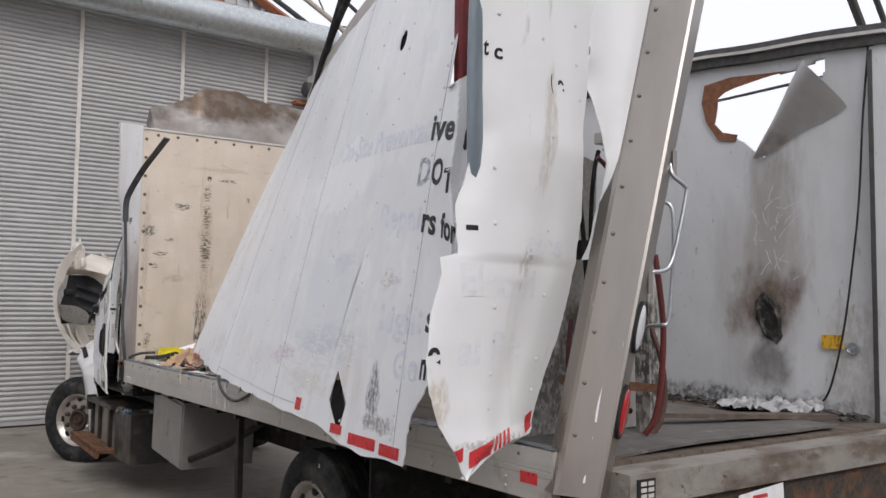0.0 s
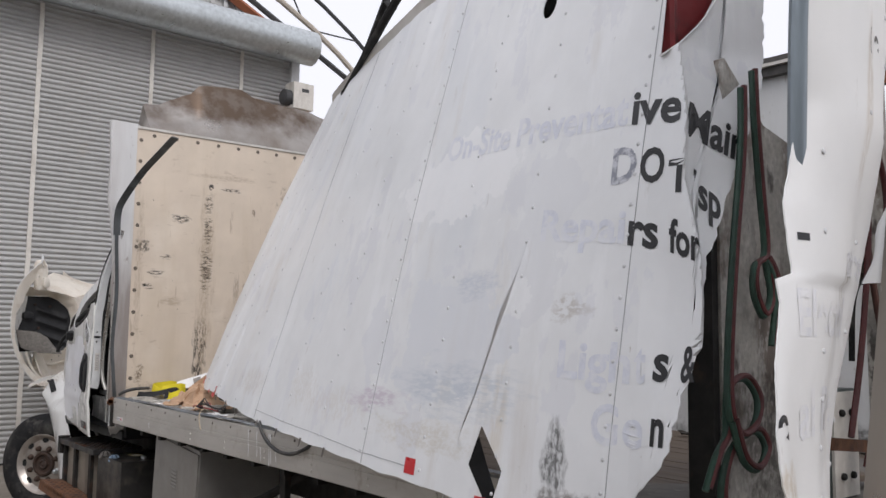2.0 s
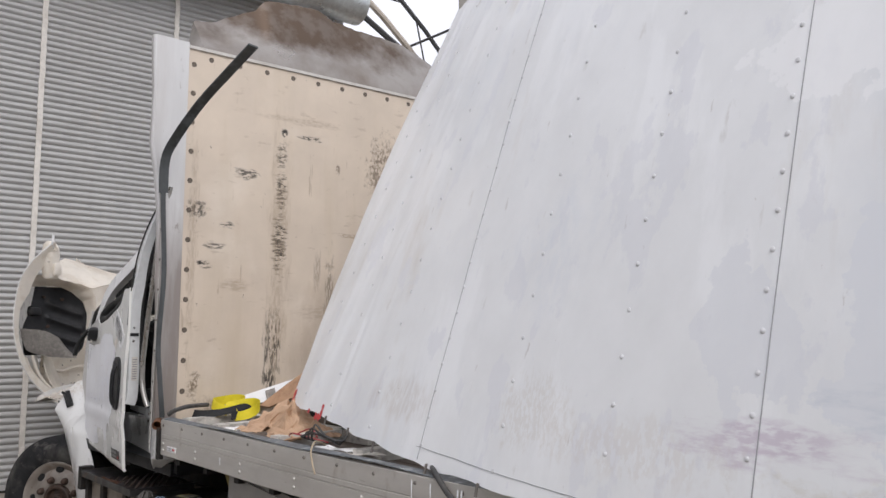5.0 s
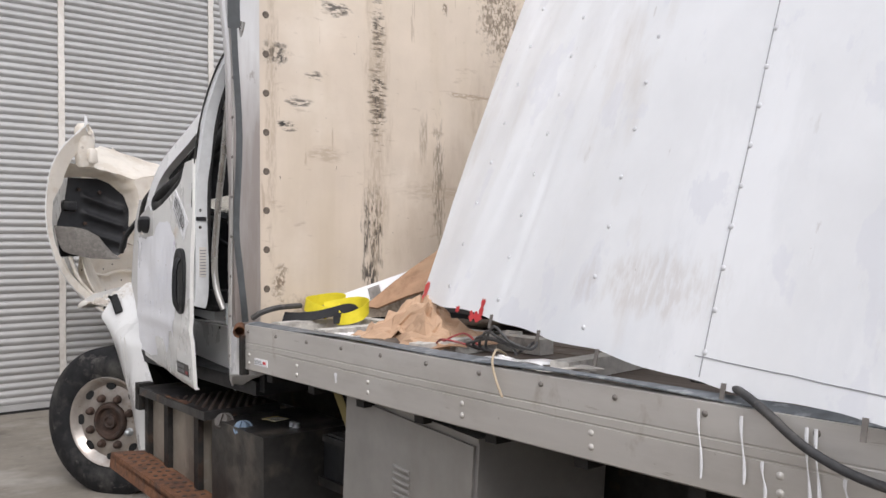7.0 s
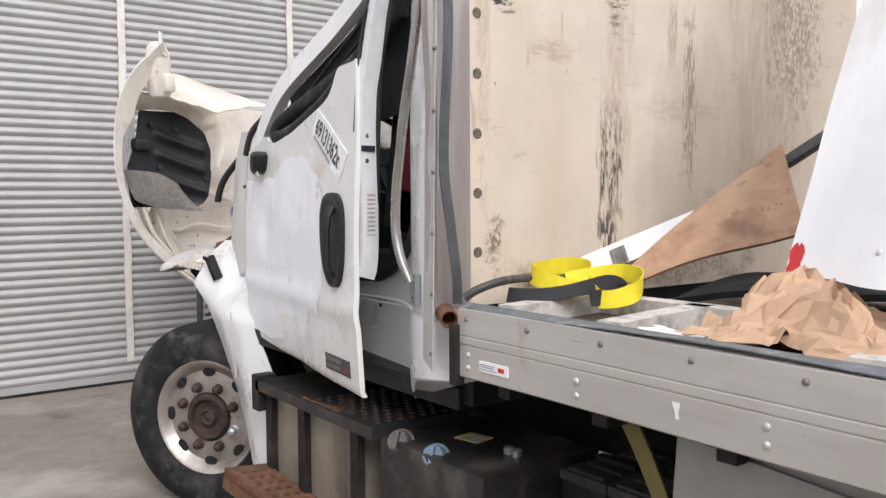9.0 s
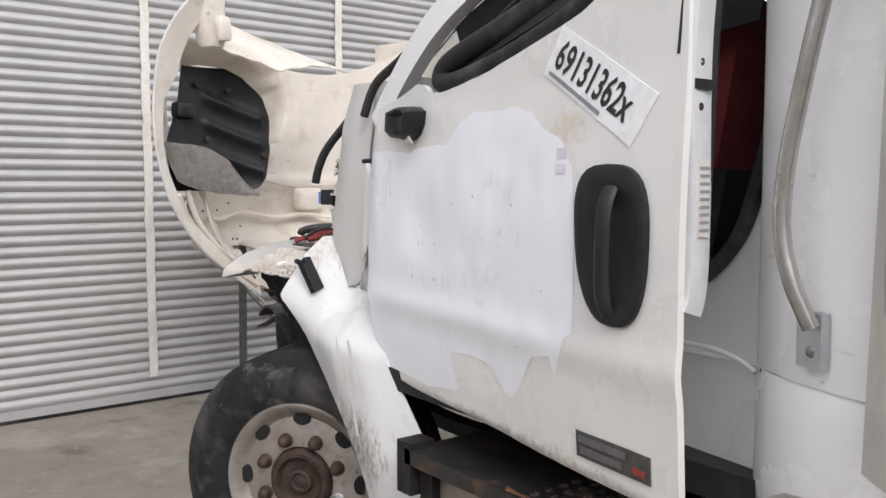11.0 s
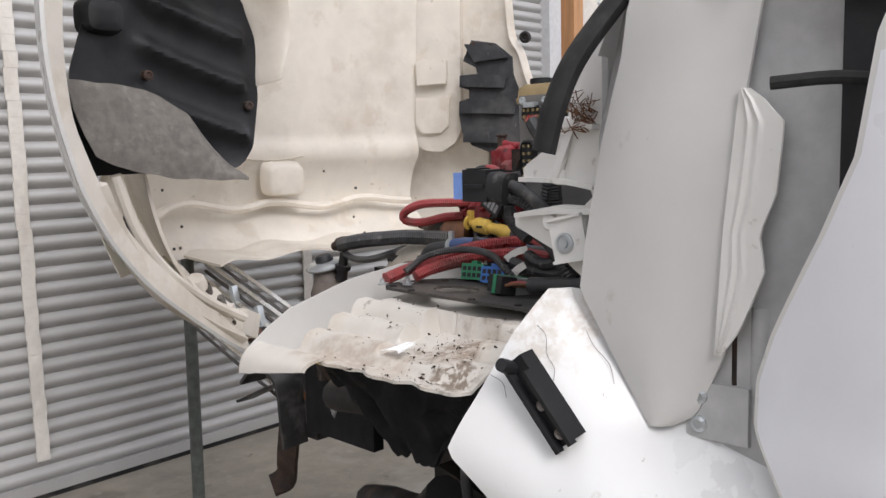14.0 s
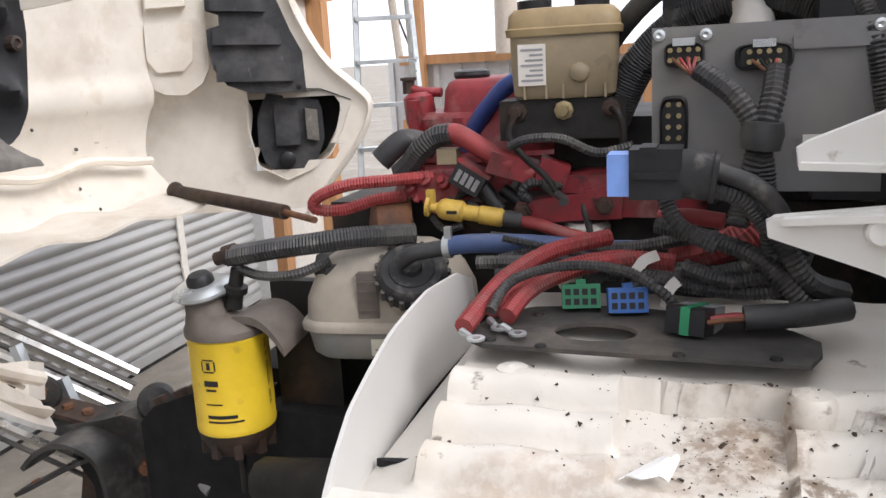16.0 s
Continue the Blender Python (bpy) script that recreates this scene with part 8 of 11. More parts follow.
    for h, s in ((0.0, 1.1), (0.05, 1.0), (0.07, 0.88), (0.075, 0.6), (0.076, 0.2)):
        rings.append([bm.verts.new((4.31 + 0.055 * s * math.copysign(abs(math.cos(a)) ** 0.5, math.cos(a)), 13.58 - h, 2.05 + 0.045 * s * math.copysign(abs(math.sin(a)) ** 0.5, math.sin(a)))) for a in [2 * math.pi * i / 20 for i in range(20)]])
    skin_rings(bm, rings)
    part("liner_pad", bm, black_plastic, ln, smooth=True)

    # nose below the liner: band with the empty headlamp opening
    bm = bm_new()
    tube(bm, [(4.21, 13.42, 1.60), (4.30, 13.47, 1.42), (4.42, 13.52, 1.27), (4.58, 13.56, 1.15), (4.72, 13.60, 1.07)], 0.035, 8, flat=0.014)
    part("nose_band", bm, hood_inside, hd, smooth=True)
    bm = bm_new()
    tube(bm, [(4.30, 13.50, 1.62), (4.36, 13.52, 1.46), (4.46, 13.55, 1.33), (4.60, 13.58, 1.22), (4.74, 13.60, 1.14)], 0.016, 8)
    part("nose_band", bm, hood_inside, hd, smooth=True)
    bm = bm_new()
    sheet(bm, lambda u, v: Vector((4.40 + 0.30 * u - 0.05 * math.sin(math.pi * u), 13.53 + 0.07 * u, 1.64 - 0.50 * u - 0.04 * math.sin(math.pi * u))).lerp(Vector((4.62 + 0.20 * u, 14.22 + 0.05 * u, 1.66 - 0.40 * u)), v) + Vector((0.03, 0, -0.03)) * math.sin(math.pi * v), 16, 10, 0.010)
    part("nose_inside", bm, hood_inside, hd, smooth=True)
    bm = bm_new()
    lathe(bm, (4.96, 13.83, 0.998), (-0.6, -0.75, 0.2), [(-0.03, 0.045), (0.02, 0.045), (0.03, 0.036), (0.032, 0.018), (0.05, 0.016), (0.05, 0.001)], 16)
    part("hinge_bolt", bm, dark_steel, hd, "black rubber hinge bush with bolt", smooth=True)

    # far side: a wall that runs forward at a slant; s along it, off towards the walk
    along, out_ = Vector((0.5145, -0.8575, 0)), Vector((-0.8575, -0.5145, 0))

    def far(s, z, off=0.0):
        return Vector((6.43, 14.40, z)) + along * s + out_ * off

    def plate_far(outline, o0, o1, mat, name, parent, label="", bevel=0.0):
        bm = bm_new()
        lo, hi = [bm.verts.new(far(s, z, o0)) for s, z in outline], [bm.verts.new(far(s, z, o1)) for s, z in outline]
        bm.faces.new(lo[::-1])
        bm.faces.new(hi)
        for a in range(len(outline)):
            b = (a + 1) % len(outline)
            bm.faces.new((lo[a], lo[b], hi[b], hi[a]))
        return part(name, bm, mat, parent, label, bevel=bevel)
    edge = [(0.38, 2.75), (0.41, 2.45), (0.431, 2.223), (0.476, 2.138), (0.517, 1.995), (0.582, 1.849), (0.65, 1.745), (0.749, 1.652), (0.806, 1.575), (0.769, 1.457), (0.687, 1.34), (0.574, 1.21), (0.491, 1.107)]
    bm = bm_new()
    sheet(bm, lambda u, v: far(-0.42 + (lerp_table([(2.75 - q, p) for p, q in edge], 1.60 * u) + 0.42) * v, 2.75 - 1.60 * u, -0.05 + 0.09 * v * v - 0.10 * (1 - v) * (1 - v)), 48, 20, 0.008)
    # the hollow for the lamp goes through
    gone = [f for f in bm.faces if 0.30 < (f.calc_center_median() - Vector((6.43, 14.40, 0))).dot(along) < 0.66 and 1.30 + 0.32 * abs((f.calc_center_median() - Vector((6.43, 14.40, 0))).dot(along) - 0.42) < f.calc_center_median().z < 1.62]
    bmesh.ops.delete(bm, geom=gone, context="FACES")
    part("far_wall", bm, hood_inside, hd, "cream far side of the hood", smooth=True)
    bm = bm_new()
    tube(bm, [far(s, z, 0.035) for s, z in edge], 0.030, 8, k=3, flat=0.010)
    part("far_edge", bm, hood_inside, hd, "worn cream edge of the hood", smooth=True)
    # pocket with two moulded pads
    pk = plate_far([(-0.11, 2.42), (-0.115, 2.0), (-0.13, 1.80), (-0.09, 1.70), (-0.02, 1.66), (0.06, 1.655), (0.13, 1.70), (0.16, 1.76), (0.17, 2.42)], -0.02, 0.055, hood_inside, "moulded_pocket", hd, "raised cream pocket", bevel=0.018)
    plate_far([(-0.06, 2.115), (-0.02, 2.125), (0.0, 2.11), (0.05, 2.128), (0.10, 2.115), (0.095, 2.0), (-0.055, 1.995)], 0.05, 0.095, hood_inside, "moulded_pad", pk, bevel=0.014)
    plate_far([(-0.07, 1.93), (0.11, 1.93), (0.10, 1.79), (0.06, 1.75), (-0.04, 1.75), (-0.075, 1.80)], 0.05, 0.075, hood_inside, "moulded_pad", pk, bevel=0.012)
    # notched black liner, stepped in three ledges
    ln2 = plate_far([(0.234, 2.205), (0.189, 2.105), (0.254, 2.07), (0.261, 2.038), (0.17, 2.034), (0.168, 1.978), (0.217, 1.96), (0.216, 1.919), (0.165, 1.905), (0.163, 1.841), (0.176, 1.751), (0.224, 1.684), (0.314, 1.648), (0.537, 1.641), (0.533, 1.803), (0.494, 1.884), (0.441, 2.03), (0.436, 2.117), (0.356, 2.184)], 0.07, 0.10, liner_dusty, "wheel_liner", hd, "dusty black plastic wheel liner with notched edge", bevel=0.008)
    for z0, z1, s1 in ((1.975, 2.03, 0.40), (1.845, 1.905, 0.45), (1.70, 1.775, 0.49)):
        plate_far([(0.185, z0), (s1, z0 - 0.012), (s1 + 0.01, z1 - 0.02), (s1 - 0.05, z1), (0.19, z1)], 0.095, 0.128, liner_dusty, "ledge", ln2, bevel=0.012)
    plate_far([(0.20, 2.185), (0.36, 2.17), (0.42, 2.11), (0.25, 2.095)], 0.095, 0.125, liner_dusty, "ledge", ln2, bevel=0.012)
    for s, z in ((0.51, 1.665), (0.245, 2.19), (0.335, 2.175)):
        part("clip", lathe(bm_new(), far(s, z, 0.10), out_, [(0, 0.012), (0.006, 0.011), (0.008, 0.005), (0.008, 0.001)], 10), dark_steel, ln2)
    # hollow with the lamp's back in it, its depth coloured near-black for shade
    rec = [(0.30, 1.66), (0.60, 1.645), (0.725, 1.592), (0.683, 1.476), (0.621, 1.374), (0.55, 1.318), (0.43, 1.275), (0.32, 1.34), (0.29, 1.50)]
    plate_far(rec, -0.20, -0.17, hole_black, "lamp_recess", hd, "hollow for the lamp, its shade painted black")
    for a in range(len(rec)):
        (s0, z0), (s1, z1) = rec[a], rec[(a + 1) % len(rec)]
        bm = bm_new()
        sheet(bm, lambda u, v: far(s0 + (s1 - s0) * u, z0 + (z1 - z0) * u, -0.17 + 0.20 * v), 2, 2, 0.004)
        part("recess_side", bm, hood_inside if z0 < 1.6 else liner_dusty, hd)
    hl = plate_far([(0.377, 1.64), (0.59, 1.60), (0.603, 1.56), (0.605, 1.436), (0.567, 1.347), (0.50, 1.30), (0.427, 1.283), (0.35, 1.34), (0.325, 1.42), (0.33, 1.54)], -0.14, -0.01, liner_dusty, "headlamp_back", hd, "grey-black headlamp housing", bevel=0.028)
    plate_far([(0.40, 1.60), (0.50, 1.58), (0.50, 1.42), (0.40, 1.42)], -0.012, 0.02, liner_dusty, "rib", hl, bevel=0.01)
    plate_far([(0.53, 1.57), (0.58, 1.56), (0.58, 1.43), (0.53, 1.44)], -0.012, 0.014, dusty_plastic, "rib", hl, bevel=0.008)
    part("socket", lathe(bm_new(), far(0.44, 1.36, 0.0), out_, [(-0.02, 0.035), (0.02, 0.034), (0.028, 0.02), (0.028, 0.001)], 16), black_plastic, hl, smooth=True)
    part("eyelet", lathe(bm_new(), far(0.50, 2.21, 0.06), out_, [(0, 0.03), (0.02, 0.028), (0.024, 0.018), (0.008, 0.014), (0.008, 0.001)], 18), dark_steel, hd, smooth=True)
    # gas strut along the lower edge
    bm = bm_new()
    tube(bm, [(6.28, 14.33, 1.283), (6.10, 13.98, 1.276), (5.94, 13.66, 1.266)], 0.026, 10)
    st = part("hood_rod", bm, rust_dark, hd, "rusty gas strut", smooth=True)
    bm = bm_new()
    tube(bm, [(5.94, 13.66, 1.266), (5.84, 13.50, 1.26)], 0.012, 8)
    part("piston", bm, rust, st, smooth=True)
    part("ball_end", lathe(bm_new(), (6.29, 14.35, 1.28), (-0.4, -0.7, 0.3), [(0, 0.03), (0.03, 0.034), (0.05, 0.02), (0.05, 0.001)], 14), rust_dark, st, smooth=True)

    # bright grille strips along the nose
    for dx, dz, w in ((0.0, 0.0, 0.045), (-0.03, -0.05, 0.035), (-0.05, -0.11, 0.04), (0.04, 0.035, 0.02), (-0.09, -0.20, 0.035)):
        bm = bm_new()
        strap(bm, [(5.07 + dx, 14.40, 1.215 + dz), (5.055 + dx, 13.97, 1.095 + dz), (5.14 + dx, 13.72, 0.94 + dz)], w, (-0.5, 0.2, 0.8), 0.014)
        gs = part("grille_strip", bm, bright_trim, hd, "bright metal grille strip")
        bm = bm_new()
        strap(bm, [(5.055 + dx, 14.38, 1.19 + dz), (5.04 + dx, 13.97, 1.07 + dz), (5.125 + dx, 13.72, 0.915 + dz)], w * 0.35, (-0.5, 0.2, 0.8), 0.010)
        part("shadow_groove", bm, dark_trim, gs)
    for y, z in ((14.1, 1.10), (13.93, 1.04), (13.80, 0.96)):
        part("grille_clip", bx(-0.012, 0.012, -0.012, 0.012, -0.07, 0.06, m=pose(5.02, y, z, -20, 0, 0)), galvanised, hd, bevel=0.004)
    # broken corner where the hood hinges: flat shelf, bosses, cracked face
    bm = bm_new()
    sheet(bm, lambda u, v: Vector((4.42, 13.62, 1.33)).lerp(Vector((4.74, 13.78, 1.075)), u).lerp(Vector((4.74, 14.12, 1.31)).lerp(Vector((4.90, 13.92, 1.13)), u), v) + Vector((0, 0, 0.018 * noise.noise(Vector((6 * u, 5 * v, 1))))), 16, 10, 0.03)
    nc = part("nose_corner", bm, hood_inside, hd, "broken cream corner by the hood hinge", smooth=True)
    for p, r in (((4.72, 13.86, 1.235), 0.032), ((4.80, 13.93, 1.195), 0.016), ((4.79, 13.82, 1.165), 0.014)):
        part("boss", lathe(bm_new(), p, (-0.35, -0.5, 0.8), [(-0.02, r * 1.2), (0.015, r), (0.022, r * 0.75), (0.018, r * 0.3), (0.018, 0.001)], 16), hood_inside if r > 0.03 else dusty_plastic, nc, smooth=True)
    bm = bm_new()
    box(bm, -0.06, 0.05, -0.05, 0.05, -0.045, 0.04, pose(4.82, 13.76, 1.09, 0, 22, 28))
    part("hinge_block", bm, hood_inside, nc, "cracked cream hinge block", bevel=0.010)
    for pts in ([(4.60, 13.66, 1.19), (4.64, 13.70, 1.15), (4.66, 13.69, 1.12), (4.72, 13.74, 1.08)], [(4.76, 13.72, 1.13), (4.79, 13.715, 1.08), (4.83, 13.72, 1.05)]):
        bm = bm_new()
        tube(bm, pts, 0.006, 6)
        part("crack", bm, dirt, nc)
    part("clevis", lathe(bm_new(), (4.90, 13.80, 1.03), (-0.5, -0.7, 0.2), [(-0.03, 0.03), (0.02, 0.032), (0.03, 0.02), (0.045, 0.018), (0.045, 0.001)], 12), rust, nc, "rusty clevis", smooth=True)
    bm = bm_new()
    tube(bm, [(4.36, 13.58, 1.50), (4.40, 13.60, 1.42), (4.48, 13.64, 1.33), (4.56, 13.68, 1.26)], 0.012, 8)
    part("trim_rod", bm, dark_trim, hd, "dark rod in the lamp opening", smooth=True)


liner_dusty = material("liner_dusty", (0.035, 0.036, 0.039), 0.55, spec=0.3, bump=0.12, bump_scale=50, grain=0.25, grain_scale=15,
                       stains=[((0.12, 0.115, 0.11), 5, 0.50, 0.70, (1, 1, 1), 0.55), ((0.17, 0.16, 0.15), 40, 0.66, 0.72, (1, 1, 0.3), 0.5)])
hood_shell = material("hood_shell", (0.80, 0.80, 0.78), 0.3, coat=0.3, thin=0.25, grain=0.02, stains=[((0.66, 0.65, 0.62), 1.8, 0.55, 0.72, (1, 1, 0.4), 0.6)])
bright_trim = material("bright_trim", (0.80, 0.80, 0.78), 0.3, 1.0, grain=0.08)
hood()


# ---- engine bay ----
red_paint = material("red_paint", (0.24, 0.022, 0.028), 0.5, bump=0.12, bump_scale=60, grain=0.2, grain_scale=18, stains=[((0.07, 0.035, 0.03), 6, 0.50, 0.68, (1, 1, 1), 0.8), ((0.30, 0.17, 0.15), 12, 0.56, 0.7, (1, 1, 1), 0.6), ((0.03, 0.025, 0.022), 25, 0.60, 0.68, (1, 1, 1), 0.7)])
hose_red = material("hose_red", (0.29, 0.04, 0.04), 0.6, grain=0.15, stains=[((0.20, 0.10, 0.085), 18, 0.52, 0.65, (1, 1, 1), 0.6)])
hose_blue = material("hose_blue", (0.045, 0.075, 0.17), 0.5, grain=0.15, stains=[((0.13, 0.13, 0.14), 14, 0.55, 0.7, (1, 1, 1), 0.6)])
hose_bright = material("hose_bright", (0.03, 0.06, 0.22), 0.45, grain=0.15)
hose_black = material("hose_black", (0.033, 0.033, 0.034), 0.6, grain=0.25, stains=[((0.10, 0.092, 0.082), 9, 0.46, 0.66, (1, 1, 1), 0.65), ((0.17, 0.155, 0.135), 26, 0.60, 0.70, (1, 1, 1), 0.5)])
filter_yellow = material("filter_yellow", (0.72, 0.50, 0.03), 0.4, grain=0.05, stains=[((0.35, 0.22, 0.05), 16, 0.62, 0.72, (1, 1, 1), 0.6)])
plug_yellow = material("plug_yellow", (0.52, 0.34, 0.06), 0.55, grain=0.15, stains=[((0.22, 0.15, 0.06), 20, 0.52, 0.66, (1, 1, 1), 0.7)])
tank_grey = material("tank_grey", (0.19, 0.20, 0.20), 0.6, grain=0.12, stains=[((0.30, 0.25, 0.19), 3, 0.46, 0.66, (1, 1, 1), 0.75), ((0.09, 0.075, 0.06), 11, 0.6, 0.72, (1, 1, 1), 0.6)])
jar_tan = material("jar_tan", (0.27, 0.215, 0.135), 0.5, grain=0.1, stains=[((0.22, 0.17, 0.11), 4, 0.5, 0.7, (1, 1, 1), 0.7), ((0.10, 0.08, 0.06), 17, 0.64, 0.74, (1, 1, 1), 0.6)])
jar_lid = material("jar_lid", (0.30, 0.22, 0.11), 0.55, grain=0.12, stains=[((0.16, 0.12, 0.07), 6, 0.5, 0.7, (1, 1, 1), 0.7)])
panel_grey = material("panel_grey", (0.165, 0.165, 0.165), 0.55, 0.2, bump=0.06, grain=0.12, grain_scale=10, stains=[((0.20, 0.18, 0.16), 5, 0.5, 0.7, (1, 1, 1), 0.6), ((0.05, 0.045, 0.04), 14, 0.6, 0.7, (1, 1, 1), 0.5)])
plate_dark = material("plate_dark", (0.04, 0.037, 0.034), 0.7, bump=0.15, grain=0.25, grain_scale=18, stains=[((0.16, 0.13, 0.10), 7, 0.5, 0.7, (1, 1, 1), 0.65)])
plug_green = material("plug_green", (0.015, 0.20, 0.09), 0.5, grain=0.1)
plug_blue = material("plug_blue", (0.03, 0.13, 0.42), 0.5, grain=0.1)
plug_pale = material("plug_pale", (0.16, 0.28, 0.62), 0.5, grain=0.1)
plug_grey = material("plug_grey", (0.23, 0.23, 0.23), 0.6, grain=0.1)
brass = material("brass", (0.40, 0.32, 0.18), 0.4, 0.8, grain=0.2)
BAY = truck


def hose(name, pts, r, mat, label="", rib=0.0, parent=BAY, n=10):
    bm = bm_new()
    tube(bm, pts, r, n if not rib else 8, 6, rib=rib)
    return part(name, bm, mat, parent, label, smooth=not rib)


def fuel_filter():
    c, R = Vector((4.80, 13.176, 0)), 0.078
    X, Y = Vector((1, 0, 0)), Vector((0, 1, 0))
    f = part("fuel_filter", lathe(bm_new(), c + Vector((0, 0, 1.052)), (0, 0, 1), [(0, R - 0.004), (0.003, R), (0.012, R + 0.001), (0.014, R), (0.19, R), (0.193, R + 0.0015), (0.198, R - 0.003)], 48), filter_yellow, BAY, "yellow spin-on fuel filter", smooth=True)
    part("filter_foot", lathe(bm_new(), c + Vector((0, 0, 1.0)), (0, 0, 1), [(0, 0.035), (0.004, 0.055), (0.02, 0.066), (0.035, R - 0.004), (0.054, R)], 32), rust_dark, f, smooth=True)
    for a in range(9):
        part("rib", bx(-0.008, 0.008, 0.055, 0.074, 0, 0.030, m=Matrix.Translation(c + Vector((0, 0, 1.005))) @ Matrix.Rotation(2 * math.pi * a / 9, 4, "Z")), rust_dark, f, bevel=0.003)
    part("drain", lathe(bm_new(), c + Vector((0.0, 0, 0.90)), (0, 0, 1), [(0, 0.008), (0.1, 0.008)], 8), dark_steel, f)
    bm = bm_new()
    top = Vector((4.782, 13.206, 0))
    skin_rings(bm, [ring(bm, c.lerp(top, k) + Vector((0, 0, z)), X, Y, r, 32) for z, r, k in ((1.249, R + 0.004, 0), (1.262, R + 0.004, 0), (1.272, R - 0.004, 0.1), (1.282, 0.062, 0.4), (1.292, 0.046, 0.8), (1.315, 0.040, 1), (1.335, 0.037, 1))])
    part("filter_head", bm, bracket_brown, f, "dusty brown cast filter head", smooth=True)
    bm = bm_new()
    sheet(bm, lambda u, v: (4.765 + 0.11 * v, 13.14 - 0.105 * u, 1.288 + 0.010 * math.sin(3 * u) - 0.045 * u ** 3 - 0.015 * (1 - v) * u), 14, 8, 0.016, way=(0, 0, 1))
    part("filter_bracket", bm, bracket_brown, f, "curved dusty bracket", smooth=True)
    ax = Vector((-0.22, 0.05, 1)).normalized()
    cp = part("priming_cap", lathe(bm_new(), top + Vector((0, 0, 1.326)), ax, [(0, 0.034), (0.004, 0.054), (0.010, 0.060), (0.016, 0.059), (0.022, 0.050), (0.026, 0.030), (0.028, 0.001)], 36), galvanised, f, "metal priming cap", smooth=True)
    part("knob", lathe(bm_new(), top + Vector((-0.006, 0, 1.348)), ax, [(0, 0.027), (0.014, 0.026), (0.022, 0.020), (0.024, 0.001)], 20), black_plastic, cp, smooth=True)
    part("fitting", lathe(bm_new(), (4.79, 13.15, 1.30), (0.0, -0.25, 1), [(0, 0.018), (0.03, 0.017), (0.032, 0.024), (0.045, 0.024), (0.047, 0.014), (0.08, 0.013)], 12), dark_steel, f, smooth=True)
    part("fitting", lathe(bm_new(), (4.79, 13.175, 1.395), (0.05, -0.9, 0.25), [(0, 0.014), (0.02, 0.014), (0.022, 0.021), (0.045, 0.021)], 10), rust_dark, f, smooth=True)
    # maker's mark and print as plain shapes

    def band(a0, a1, z0, z1, mat):
        bm = bm_new()
        sheet(bm, lambda u, v: c + Vector(((R + 0.0008) * math.cos(a0 + (a1 - a0) * u), (R + 0.0008) * math.sin(a0 + (a1 - a0) * u), z0 + (z1 - z0) * v)), 10, 1)
        part("print_bar", bm, mat, f)
    for a0, a1, z0, z1 in ((3.00, 3.30, 1.212, 1.215), (3.00, 3.30, 1.188, 1.191), (2.96, 3.0, 1.192, 1.211), (3.30, 3.34, 1.192, 1.211), (3.10, 3.2, 1.194, 1.209), (2.98, 3.36, 1.160, 1.172), (3.02, 3.3, 1.150, 1.155), (2.98, 3.42, 1.122, 1.125), (2.98, 3.75, 1.094, 1.101), (2.98, 3.9, 1.085, 1.089)):
        band(a0, a1, z0, z1, black_ink)
    for a, b in ((1.10, 1.13), (1.14, 1.19), (1.20, 1.21), (1.215, 1.235)):
        band(4.72, 4.75, a, b, black_ink)
        band(4.79, 4.81, a + 0.003, b, black_ink)
    part("filter_mount", bx(4.90, 4.93, 12.985, 13.13, 1.06, 1.325), dark_steel, BAY, "black filter mount", bevel=0.012)
    # small bracket and a loose plug with a pale blue clip below
    part("hose_bracket", bx(-0.03, 0.03, -0.012, 0.012, -0.006, 0.006, m=pose(4.92, 13.39, 0.935, 10, 0, 40)), dark_steel, BAY, "small black bracket", bevel=0.004)
    pg = part("loose_plug", cyl(bm_new(), (4.92, 13.40, 0.868), (4.90, 13.33, 0.83), 0.018, 0.018, 14), plug_grey, BAY, "dusty loose plug", smooth=True)
    part("clip", lathe(bm_new(), (4.922, 13.405, 0.872), (-0.2, -0.8, -0.45), [(0, 0.020), (0.010, 0.021), (0.012, 0.012)], 14), plug_pale, pg, "pale blue clip")
    hose("hose", [(4.92, 13.41, 0.875), (4.95, 13.46, 0.90), (4.99, 13.48, 0.88)], 0.012, hose_black)


bay_black = material("bay_black", (0.030, 0.029, 0.028), 0.5, 0.2, bump=0.15, bump_scale=30, grain=0.25, grain_scale=16, stains=[((0.16, 0.15, 0.14), 8, 0.50, 0.66, (1, 1, 1), 0.6), ((0.09, 0.05, 0.03), 20, 0.62, 0.70, (1, 1, 1), 0.7)])
bracket_brown = material("bracket_brown", (0.115, 0.095, 0.08), 0.7, bump=0.15, bump_scale=40, grain=0.2, grain_scale=14, stains=[((0.20, 0.17, 0.14), 6, 0.48, 0.66, (1, 1, 1), 0.7), ((0.05, 0.042, 0.036), 14, 0.58, 0.70, (1, 1, 1), 0.6)])
fuel_filter()


